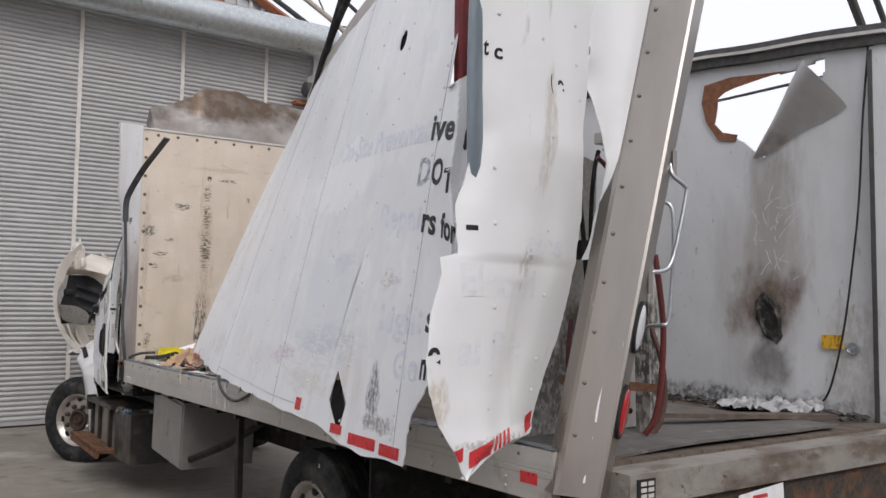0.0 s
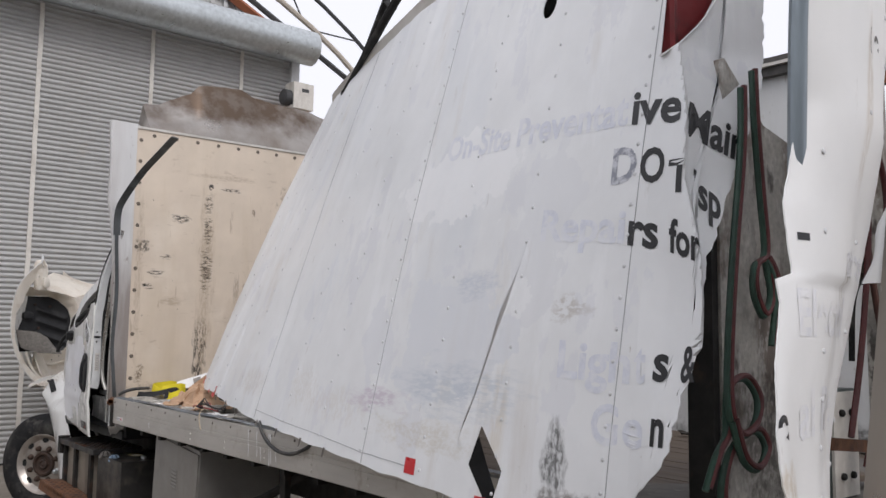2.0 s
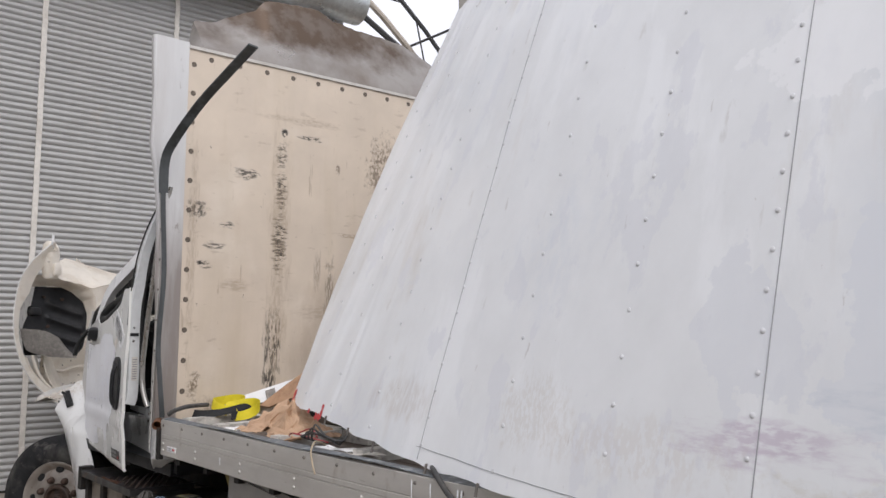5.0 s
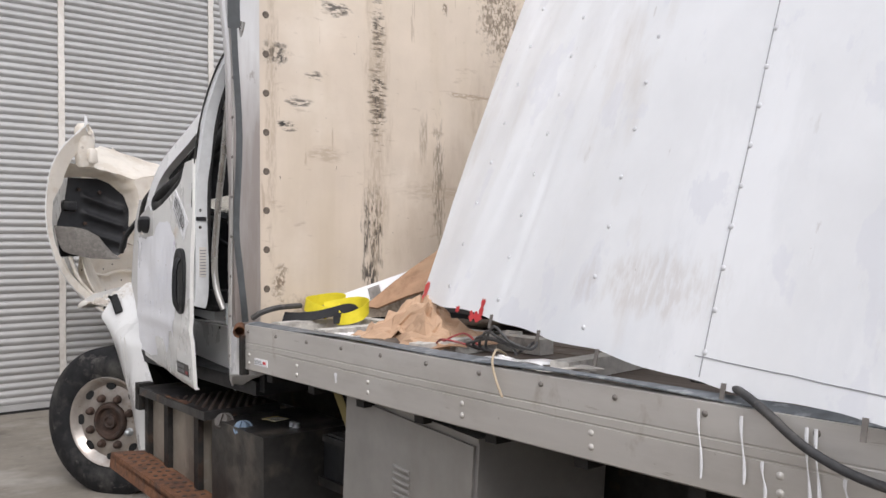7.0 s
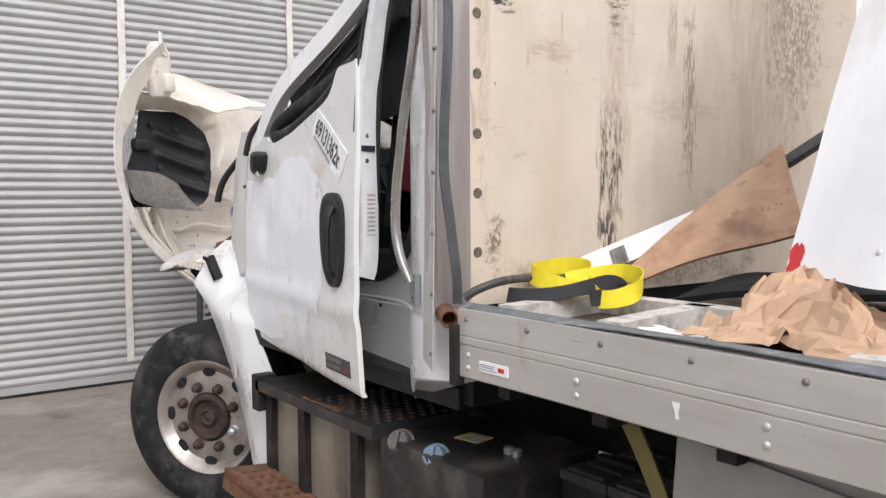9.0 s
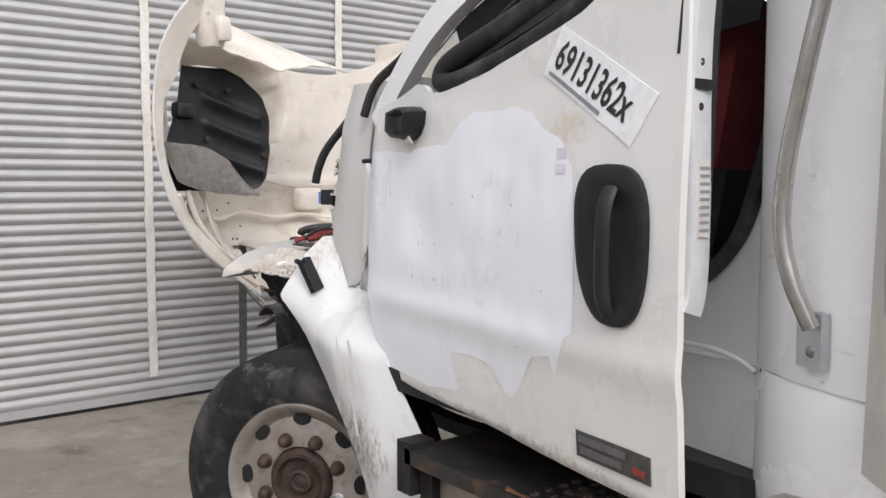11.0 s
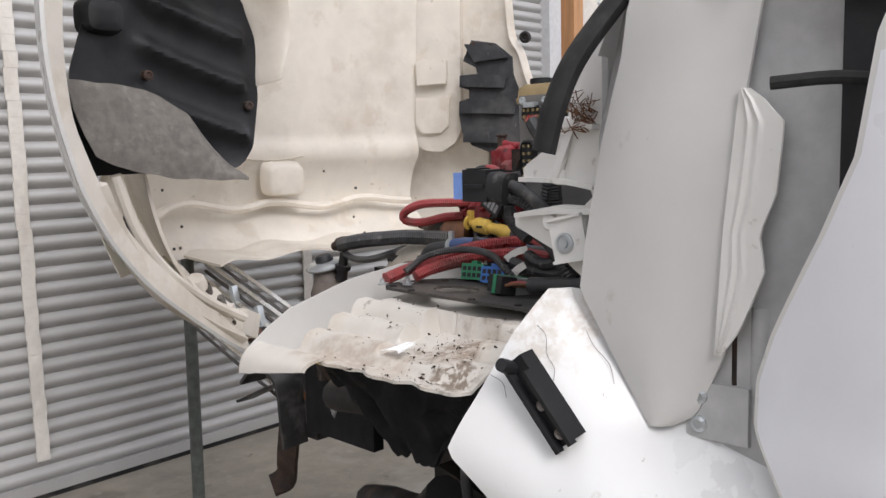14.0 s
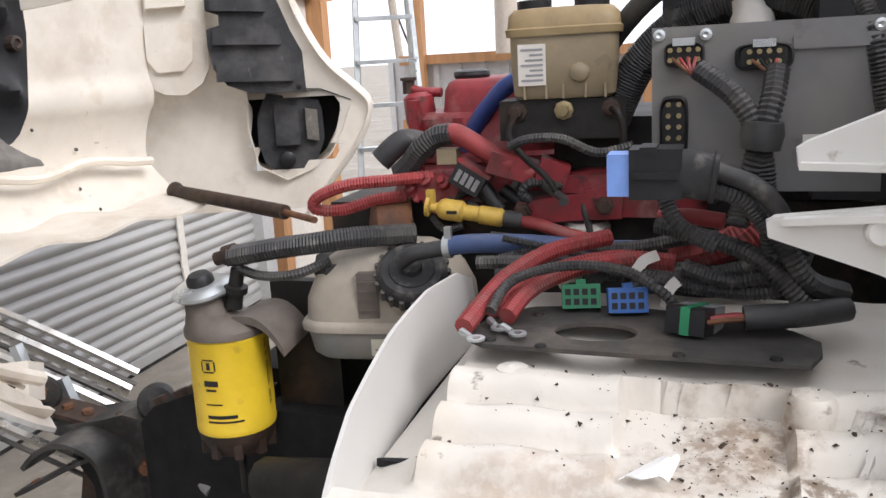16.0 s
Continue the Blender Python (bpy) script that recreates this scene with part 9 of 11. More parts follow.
def coolant_tank():
    m = pose(4.905, 12.86, 1.20, 0, 0, 8)
    bm = bm_new()
    rounded(bm, (0, 0, 0), (0.10, 0.165), 0.20, ((0, 0.86), (0.05, 0.93), (0.26, 0.98), (0.28, 1.03)), 0.42, 40, m)
    t = part("coolant_tank", bm, tank_grey, BAY, "dusty grey coolant tank with two black caps", smooth=True)
    bm = bm_new()
    rounded(bm, (0, 0, 0), (0.10, 0.165), 0.20, ((0.28, 1.04), (0.33, 1.05), (0.36, 1.03), (0.38, 0.98), (0.58, 0.96), (0.80, 0.84), (0.96, 0.68), (1.04, 0.50), (1.06, 0.2)), 0.42, 40, m)
    part("tank_top", bm, tank_dusty, t, "tan dust-covered upper half", smooth=True)
    part("neck_ridge", bx(-0.099, -0.06, 0.005, 0.045, 0.085, 0.17, m=m), bracket_brown, t, bevel=0.008)
    for k in range(4):
        part("rib", bx(-0.102, -0.06, 0.008, 0.042, 0.098 + 0.018 * k, 0.102 + 0.018 * k, m=m), bracket_brown, t)
    for p, ax, r, h, n in (((4.842, 12.795, 1.352), (-0.62, -0.22, 0.75), 0.067, 0.036, 30), ((4.862, 12.957, 1.358), (-0.42, 0.08, 0.90), 0.042, 0.036, 7)):
        ax = Vector(ax).normalized()
        a, b, d = frame_of(ax)
        part("neck", lathe(bm_new(), Vector(p) - ax * 0.04, ax, [(0, r * 0.95), (0.045, r * 0.9)], 24), tank_dusty, t, smooth=True)
        cp = part("cap", lathe(bm_new(), p, ax, [(0, r), (h * 0.6, r), (h * 0.8, r * 0.94), (h, r * 0.84), (h, 0.001)], n), cap_dusty, t, "dusty black cap", smooth=n > 10)
        if n > 10:
            part("cap_top", lathe(bm_new(), Vector(p) + ax * h, ax, [(-0.002, r * 0.66), (0.003, r * 0.62), (0.001, r * 0.5), (0.001, r * 0.3), (0.012, r * 0.26), (0.012, 0.001)], 24), cap_dusty, cp, smooth=True)
            nub = None
            for i in range(20):
                q = Vector(p) + (a * math.cos(2 * math.pi * i / 20) + b * math.sin(2 * math.pi * i / 20)) * r + ax * h * 0.35
                if nub is None:
                    nub, p0 = part("grip", lathe(bm_new(), q, ax, [(-0.012, 0.005), (0.012, 0.005)], 6), cap_dusty, cp), q
                else:
                    again(nub, cp, Matrix.Translation(q - p0))
    part("tank_label", bx(-0.1, -0.0975, -0.035, 0.025, 0.012, 0.044, m=m), label_tan, t, "pale label")
    for z in (0.022, 0.031):
        part("print_bar", bx(-0.1008, -0.1, -0.028, 0.018 - 2 * (z - 0.022), z, z + 0.004, m=m), bar_grey, t)
    # hose on the cap: bent elbow, clamp, then along to the firewall
    hose("hose", [(4.795, 12.80, 1.395), (4.79, 12.775, 1.412), (4.795, 12.74, 1.42), (4.80, 12.70, 1.425)], 0.015, hose_black, "black elbow")
    part("clamp", lathe(bm_new(), (4.80, 12.715, 1.424), (0, -1, 0.1), [(0, 0.020), (0.012, 0.020)], 18), galvanised, t, "hose clamp")
    part("clamp_ear", bx(4.79, 4.80, 12.70, 12.712, 1.44, 1.462), galvanised, t)
    hose("hose", [(4.80, 12.71, 1.425), (4.80, 12.66, 1.432), (4.80, 12.56, 1.432), (4.80, 12.46, 1.425), (4.82, 12.36, 1.42)], 0.017, hose_blue, "dark blue rubber hose")
    hose("hose", [(4.785, 13.135, 1.402), (4.78, 13.10, 1.410), (4.78, 13.03, 1.422), (4.79, 12.96, 1.43), (4.82, 12.89, 1.435), (4.88, 12.80, 1.43)], 0.021, hose_black, "corrugated black hose", rib=0.002)
    hose("hose", [(4.785, 13.12, 1.378), (4.78, 13.08, 1.368), (4.78, 13.03, 1.368), (4.79, 12.99, 1.375), (4.82, 12.95, 1.39)], 0.010, hose_black, rib=0.0012)


tank_dusty = material("tank_dusty", (0.34, 0.30, 0.245), 0.7, bump=0.1, bump_scale=40, grain=0.12, grain_scale=10, stains=[((0.17, 0.165, 0.155), 4, 0.48, 0.64, (1, 1, 1), 0.75), ((0.10, 0.08, 0.06), 13, 0.60, 0.70, (1, 1, 0.5), 0.6)])
cap_dusty = material("cap_dusty", (0.030, 0.030, 0.031), 0.7, spec=0.25, bump=0.15, bump_scale=60, grain=0.2, stains=[((0.16, 0.15, 0.135), 20, 0.54, 0.66, (1, 1, 1), 0.55)])
label_tan = material("label_tan", (0.50, 0.47, 0.38), 0.6, grain=0.08)
coolant_tank()


def power_module():
    """The upright grey control module with its plugs."""
    m = pose(4.63, 12.20, 1.40, 0, 0, -2)
    pm = part("control_module", bx(0.0, 0.05, -0.14, 0.148, 0.15, 0.372, m=m), panel_grey, BAY, "dusty grey control module", bevel=0.008)
    part("heat_ridge", bx(-0.006, 0.0, -0.13, -0.03, 0.335, 0.352, m=m), panel_grey, pm, bevel=0.003)
    for y, z in ((0.138, 0.362), (0.078, 0.36), (-0.13, 0.36)):
        part("screw", lathe(bm_new(), m @ Vector((0.0, y, z)), (-1, 0, 0), [(0, 0.008), (0.004, 0.008), (0.005, 0.004), (0.003, 0.001)], 12), galvanised, pm)
    rnd = random.Random(2)
    for y, z, w, h in ((0.105, 0.335, 0.026, 0.017), (0.005, 0.328, 0.036, 0.017), (0.118, 0.24, 0.019, 0.042)):
        bm = bm_new()
        rounded(bm, (0, 0, 0), (w, h), 0.014, ((0, 1.0), (0.8, 1.0), (1.0, 0.92), (0.6, 0.8)), 0.5, 24, m @ Matrix.Translation((-0.001, y, z)) @ Matrix.Rotation(radians(-90), 4, "Y") @ Matrix.Rotation(radians(90), 4, "Z"))
        s = part("socket", bm, black_plastic, pm, "black socket with brass pins", smooth=True)
        for i in range(4 if h < 0.03 else 2):
            for j in range(2 if h < 0.03 else 5):
                a = y + (i - 1.5) * 0.012 if h < 0.03 else y + (i - 0.5) * 0.014
                b = z + (j - 0.5) * 0.013 if h < 0.03 else z + (j - 2) * 0.015
                part("pin", lathe(bm_new(), m @ Vector((-0.010, a, b)), (-1, 0, 0), [(0, 0.0036), (0.006, 0.0036), (0.006, 0.001)], 6), brass, s)
        if h < 0.03:
            part("catch", bx(-0.022, -0.008, y - 0.014, y + 0.014, z + 0.012, z + 0.022, m=m), galvanised, s, bevel=0.002)
            for k in range(4):
                q = m @ Vector((-0.014, y + (k - 1.5) * 0.01, z - 0.004))
                e = m @ Vector((-0.03, y - 0.012, z - 0.026))
                hose("wire", [q, (q + e) / 2 + Vector((-0.008, 0, 0)), e], 0.0022, rnd.choice([hose_red, rust, black_plastic]), parent=pm, n=6)
    lb = part("label", bx(-0.0015, 0.0, -0.105, -0.045, 0.185, 0.225, m=m), strip_white, pm, "white label")
    part("print_bar", bx(-0.002, -0.0015, -0.1, -0.05, 0.2, 0.208, m=m), bar_grey, lb)
    # two ribbed looms that meet below
    hose("wire_loom", [(4.60, 12.285, 1.715), (4.575, 12.245, 1.685), (4.565, 12.22, 1.65), (4.56, 12.205, 1.60), (4.56, 12.20, 1.55), (4.56, 12.19, 1.48)], 0.015, hose_black, "ribbed black wire loom", rib=0.0025)
    hose("wire_loom", [(4.60, 12.19, 1.71), (4.575, 12.195, 1.68), (4.56, 12.205, 1.64), (4.56, 12.215, 1.60), (4.56, 12.225, 1.56), (4.545, 12.235, 1.52)], 0.016, hose_black, "ribbed black wire loom", rib=0.0025)
    part("tape_wrap", lathe(bm_new(), (4.56, 12.207, 1.635), (0, 0.1, -1), [(-0.015, 0.024), (0.0, 0.027), (0.02, 0.024)], 14), hose_black, BAY, smooth=True)
    hose("wire_loom", [(4.60, 12.315, 1.60), (4.58, 12.33, 1.57), (4.56, 12.31, 1.52), (4.55, 12.26, 1.49)], 0.012, hose_black, rib=0.002)
    hose("wire_loom", [(4.66, 12.09, 1.80), (4.63, 12.075, 1.74), (4.62, 12.06, 1.66), (4.60, 12.04, 1.55), (4.58, 12.06, 1.45)], 0.014, hose_black, "thick ribbed loom", rib=0.003)


power_module()


def brake_reservoir():
    m = pose(5.03, 12.535, 1.665, 0, 0, 5)
    bm = bm_new()
    rounded(bm, (0, 0, 0), (0.065, 0.098), 0.115, ((0, 0.88), (0.05, 0.95), (0.6, 1.0), (0.9, 1.0), (1.0, 1.0)), 0.35, 32, m)
    r = part("brake_reservoir", bm, jar_tan, BAY, "dirty tan brake fluid reservoir", smooth=True)
    bm = bm_new()
    rounded(bm, (0, 0, 0.112), (0.07, 0.105), 0.05, ((0, 1.0), (0.25, 1.02), (0.3, 0.98), (0.75, 0.95), (0.95, 0.85), (1.0, 0.5)), 0.4, 32, m)
    lid = part("lid", bm, jar_lid, r, "brown lid", smooth=True)
    for y in (-0.05, 0.055):
        part("cap", lathe(bm_new(), m @ Vector((0, y, 0.158)), (0, 0, 1), [(0, 0.032), (0.018, 0.032), (0.02, 0.02)], 18), black_plastic, lid, "black cap", smooth=True)
    lb = part("label", bx(-0.0675, -0.0655, 0.03, 0.08, 0.025, 0.098, m=m), strip_white, r, "worn white label")
    for i in range(7):
        part("print_bar", bx(-0.0682, -0.0675, 0.035, 0.075 - 0.008 * (i % 3), 0.032 + 0.009 * i, 0.036 + 0.009 * i, m=m), bar_grey, lb)
    part("boss", lathe(bm_new(), m @ Vector((-0.064, -0.03, 0.045)), (-1, 0, 0), [(0, 0.018), (0.006, 0.016), (0.01, 0.008), (0.01, 0.001)], 14), jar_tan, r, smooth=True)
    for y in (-0.075, -0.04, 0.0, 0.03, 0.07):
        part("rib", bx(-0.066, -0.06, y - 0.002, y + 0.002, 0.0, 0.025, m=m), jar_tan, r)
    part("master_cylinder", bx(-0.05, 0.08, -0.11, 0.12, -0.075, -0.002, m=m), dark_steel, BAY, "black master cylinder block", bevel=0.012)
    for y, mat in ((0.085, rust_dark), (0.0, brass), (-0.085, rust_dark)):
        part("union", lathe(bm_new(), m @ Vector((-0.048, y, -0.022)), (-1, 0, 0), [(0, 0.018), (0.008, 0.018), (0.009, 0.011), (0.022, 0.010), (0.022, 0.001)], 8), mat, BAY, "rusty pipe union")
    hose("brake_pipe", [m @ Vector((-0.065, 0.085, -0.022)), (4.955, 12.63, 1.60), (4.95, 12.60, 1.56), (4.93, 12.56, 1.53), (4.93, 12.54, 1.50)], 0.006, dark_steel, "bent brake pipe")
    hose("brake_pipe", [m @ Vector((-0.065, -0.085, -0.022)), (4.94, 12.43, 1.64), (4.94, 12.42, 1.60), (4.95, 12.43, 1.54)], 0.006, dark_steel, "bent brake pipe")
    hose("wire_loom", [(4.92, 12.62, 1.585), (4.90, 12.58, 1.60), (4.89, 12.52, 1.60), (4.89, 12.46, 1.575), (4.90, 12.40, 1.585)], 0.009, hose_black, rib=0.0015)


brake_reservoir()


def engine():
    # valve cover and castings
    bm = bm_new()
    rounded(bm, (5.37, 12.75, 1.42), (0.19, 0.170), 0.21, ((0, 1.0), (0.45, 0.98), (0.50, 1.03), (0.56, 1.03), (0.60, 0.96), (0.94, 0.94), (1.0, 0.88)), 0.3, 40)
    en = part("valve_cover", bm, red_paint, BAY, "red engine valve cover", smooth=True)
    bm = bm_new()
    rounded(bm, (5.37, 12.725, 1.62), (0.165, 0.125), 0.08, ((0, 1.0), (0.7, 0.96), (0.92, 0.90), (1.0, 0.80)), 0.25, 40)
    part("cover_top", bm, red_paint, en, smooth=True)
    part("oil_cap", lathe(bm_new(), (5.30, 12.795, 1.695), (0, 0, 1), [(0, 0.036), (0.012, 0.042), (0.02, 0.040), (0.024, 0.028), (0.024, 0.001)], 20), black_plastic, en, "black oil cap", smooth=True)
    for y0, z0, z1 in ((12.90, 1.56, 1.66), (12.80, 1.48, 1.62), (12.68, 1.48, 1.62)):
        part("rib", bx(5.185, 5.205, y0 - 0.010, y0 + 0.010, z0, z1), red_paint, en, bevel=0.004)
    part("cover_slot", bx(5.175, 5.182, 12.78, 12.855, 1.596, 1.602), hole_black, en)
    part("side_lobe", lathe(bm_new(), (5.26, 12.905, 1.585), (0, 0.1, 1), [(0, 0.03), (0.03, 0.036), (0.08, 0.034), (0.09, 0.02)], 16), red_paint, en, smooth=True)
    bm = bm_new()
    tube(bm, [(5.27, 12.86, 1.672), (5.27, 12.91, 1.676), (5.27, 12.935, 1.684)], 0.011, 10)
    sp = part("spout", bm, red_paint, en, smooth=True)
    part("spout_cap", lathe(bm_new(), (5.27, 12.938, 1.672), (0, 0, 1), [(0, 0.014), (0.028, 0.014), (0.030, 0.019), (0.036, 0.019), (0.038, 0.001)], 10), rust_dark, sp)
    # moulded hose bridge over the castings, black socket, tan block
    hose("hose", [(5.02, 12.875, 1.525), (5.01, 12.846, 1.548), (5.0, 12.820, 1.575), (5.0, 12.788, 1.598), (5.0, 12.755, 1.603)], 0.023, hose_black, "thick dusty black hose", rib=0.0015)
    hose("hose", [(5.0, 12.765, 1.603), (5.0, 12.742, 1.602), (5.0, 12.698, 1.576), (5.0, 12.642, 1.544), (5.0, 12.592, 1.523)], 0.020, hose_red, "thick red hose")
    m = pose(4.985, 12.718, 1.517, 32, 0, 0)
    sk = part("relay_socket", bx(-0.022, 0.02, -0.032, 0.032, -0.021, 0.021, m=m), black_plastic, BAY, "black socket on a red bracket", bevel=0.004)
    part("socket_rim", bx(-0.018, 0.022, -0.036, 0.036, 0.021, 0.028, m=m), red_paint, sk, bevel=0.003)
    for k in range(4):
        part("pin_slot", bx(-0.0235, -0.022, -0.024 + 0.013 * k, -0.015 + 0.013 * k, -0.012, 0.012, m=m), plug_grey, sk)
    part("sensor", bx(4.99, 5.02, 12.745, 12.785, 1.545, 1.575), jar_tan, BAY, "small tan sensor", bevel=0.008)
    for y, z, s in ((12.655, 1.542, 0.030), (12.615, 1.532, 0.026), (12.560, 1.528, 0.028)):
        part("casting_lug", bx(-0.03, 0.04, -s, s, -0.022, 0.020, m=pose(5.01, y, z, 20, 0, 12)), red_paint, BAY, "red casting lug", bevel=0.010)
    for a, b, r in (((5.0, 12.70, 1.50), (4.99, 12.66, 1.45), 0.018), ((5.02, 12.66, 1.49), (5.0, 12.60, 1.45), 0.014)):
        part("sensor_plug", cyl(bm_new(), a, b, r, r * 0.8, 12), black_plastic, BAY, smooth=True)
    hose("wire_loom", [(4.985, 12.60, 1.475), (4.98, 12.615, 1.49), (4.98, 12.60, 1.508), (4.985, 12.565, 1.51), (4.99, 12.54, 1.50)], 0.010, hose_black, rib=0.0018)
    for pts in ([(4.99, 12.80, 1.44), (4.97, 12.77, 1.42), (4.97, 12.73, 1.43)], [(4.98, 12.72, 1.47), (4.975, 12.69, 1.455), (4.98, 12.65, 1.46)]):
        hose("wire_loom", pts, 0.008, hose_black, rib=0.0012)
    part("intake_manifold", bx(5.08, 5.50, 12.02, 12.57, 1.40, 1.62), dark_steel, BAY, "greasy black intake manifold", bevel=0.035)
    part("air_duct", bx(5.02, 5.40, 11.98, 12.36, 1.66, 1.98), black_plastic, BAY, "dusty black air duct", bevel=0.05)
    hose("air_hose", [(5.06, 12.46, 1.60), (5.04, 12.40, 1.72), (5.02, 12.30, 1.80), (4.98, 12.18, 1.82), (4.94, 12.08, 1.78)], 0.035, hose_black, "thick black air hose", rib=0.003)
    hose("air_hose", [(5.10, 12.52, 1.66), (5.06, 12.44, 1.78), (5.0, 12.34, 1.86), (4.92, 12.2, 1.90)], 0.02, hose_black)
    part("wiper_motor", lathe(bm_new(), (4.96, 12.20, 1.72), (0.1, 0.2, 1), [(0, 0.035), (0.07, 0.035), (0.08, 0.028), (0.1, 0.026), (0.1, 0.001)], 18), strip_white, BAY, "pale round motor end", smooth=True)
    part("engine_block", bx(5.05, 5.62, 12.0, 13.05, 0.95, 1.46), dark_steel, BAY, "greasy engine block", bevel=0.04)
    bm = bm_new()
    rounded(bm, (5.16, 12.83, 1.42), (0.10, 0.10), 0.10, ((0, 1.0), (0.5, 1.0), (0.9, 0.85), (1.0, 0.5)), 0.6, 24)
    part("casting", bm, red_paint, BAY, "red engine casting", smooth=True)
    bm = bm_new()
    rounded(bm, (5.06, 12.42, 1.44), (0.06, 0.14), 0.085, ((0, 1.0), (0.6, 1.0), (0.9, 0.9), (1.0, 0.6)), 0.4, 24)
    part("casting", bm, red_paint, BAY, "red engine bracket", smooth=True)
    bm = bm_new()
    prism(bm, [(12.628, 1.470), (12.634, 1.452), (12.622, 1.434), (12.596, 1.428), (12.52, 1.436), (12.43, 1.440), (12.425, 1.495), (12.45, 1.506), (12.50, 1.490), (12.56, 1.480)], 0.05, Matrix.Translation((5.035, 0, 0)) @ Matrix.Rotation(radians(90), 4, "Z"))
    arm = part("lever_arm", bm, red_paint, BAY, "red lever arm", bevel=0.006)
    part("arm_top", bx(4.99, 5.05, 12.45, 12.545, 1.488, 1.522), red_paint, arm, bevel=0.008)
    for y, z in ((12.615, 1.452), (12.46, 1.465)):
        part("bolt", lathe(bm_new(), (4.985, y, z), (-1, 0, 0), [(0, 0.018), (0.008, 0.018), (0.009, 0.012), (0.018, 0.012), (0.018, 0.001)], 6), rust_dark, arm)
    part("oil_filter", lathe(bm_new(), (5.03, 12.50, 1.36), (0, 0, 1), [(0, 0.045), (0.06, 0.045), (0.068, 0.038)], 20), strip_white, BAY, "pale oil filter", smooth=True)
    bm = bm_new()
    prism(bm, [(12.862, 1.494), (12.838, 1.514), (12.806, 1.529), (12.775, 1.527), (12.752, 1.516), (12.744, 1.492), (12.768, 1.462), (12.794, 1.443), (12.812, 1.450), (12.822, 1.474), (12.845, 1.480)], 0.06, Matrix.Translation((5.055, 0, 0)) @ Matrix.Rotation(radians(90), 4, "Z"))
    ac = part("actuator", bm, red_paint, BAY, "red actuator body", bevel=0.010)
    for y, z, r in ((12.845, 1.497, 0.014), (12.815, 1.512, 0.016), (12.775, 1.505, 0.014)):
        part("knuckle", lathe(bm_new(), (5.0, y, z), (-0.8, 0.1, 0.55), [(0, r), (0.012, r), (0.016, r * 0.6), (0.024, r * 0.55), (0.024, 0.001)], 12), red_paint, ac, smooth=True)
    for k in range(4):
        part("ridge", cyl(bm_new(), (4.992, 12.835 - 0.020 * k, 1.470 - 0.004 * k), (5.03, 12.83 - 0.020 * k, 1.535 - 0.006 * k), 0.006, None, 8), red_paint, ac, smooth=True)
    part("actuator_can", lathe(bm_new(), (5.02, 12.895, 1.422), (-0.3, 0.9, -0.05), [(-0.04, 0.048), (0.03, 0.048), (0.045, 0.035), (0.05, 0.015)], 22), rust, BAY, "rusty round can", smooth=True)
    hose("hose", [(5.02, 12.78, 1.52), (4.96, 12.86, 1.52), (4.93, 12.95, 1.515), (4.93, 13.02, 1.49), (4.94, 13.03, 1.465), (4.96, 12.98, 1.46), (4.99, 12.92, 1.475), (5.01, 12.86, 1.48)], 0.013, hose_red, "red braided loop hose", rib=0.0018)
    hose("hose", [(5.10, 12.95, 1.54), (5.12, 12.90, 1.58), (5.16, 12.85, 1.56)], 0.026, hose_black)
    hose("hose", [(5.20, 12.79, 1.55), (5.19, 12.755, 1.61), (5.18, 12.72, 1.65), (5.17, 12.68, 1.685), (5.17, 12.62, 1.71)], 0.019, hose_bright, "blue hose")
    # yellow dipstick plug
    a = Vector((4.962, 12.792, 1.466))
    d = Vector((0.01, -0.16, -0.026)).normalized()
    pg = part("plug", lathe(bm_new(), a, d, [(0, 0.010), (0.012, 0.010), (0.018, 0.018), (0.026, 0.021), (0.062, 0.021), (0.068, 0.015), (0.095, 0.015), (0.098, 0.018), (0.14, 0.018), (0.145, 0.014), (0.150, 0.001)], 18), plug_yellow, BAY, "yellow plastic plug", smooth=True)
    part("plug_ring", lathe(bm_new(), a - d * 0.010, d, [(0, 0.020), (0.007, 0.020), (0.007, 0.012), (0, 0.012)], 16, close=True), plug_yellow, pg)
    part("plug_tab", bx(-0.006, 0.006, -0.008, 0.008, 0, 0.03, m=Matrix.Translation(a + Vector((0, 0, 0.004)))), plug_yellow, pg, bevel=0.003)
    part("plug_slot", bx(-0.023, -0.018, -0.012, 0.008, -0.003, 0.003, m=Matrix.Translation(a + d * 0.045)), hole_black, pg)
    hose("cable", [a + d * 0.145, a + d * 0.18], 0.017, hose_black)
    hose("cable", [a + d * 0.175, (4.965, 12.58, 1.432), (4.965, 12.53, 1.415), (4.97, 12.47, 1.40)], 0.012, hose_red)
    # loom of black corrugated hoses and red cables behind the plate
    rnd = random.Random(31)
    for k in range(6):
        z = 1.395 + 0.015 * (k % 3)
        x = 4.74 + 0.04 * (k % 4)
        pts = [(x + rnd.uniform(-0.02, 0.03), 12.62 - 0.12 * j + rnd.uniform(-0.02, 0.02), z + rnd.uniform(-0.015, 0.03) + 0.015 * math.sin(j + k)) for j in range(5)]
        hose("wire_loom", pts, rnd.choice([0.007, 0.009, 0.012]), hose_black, rib=0.0016)
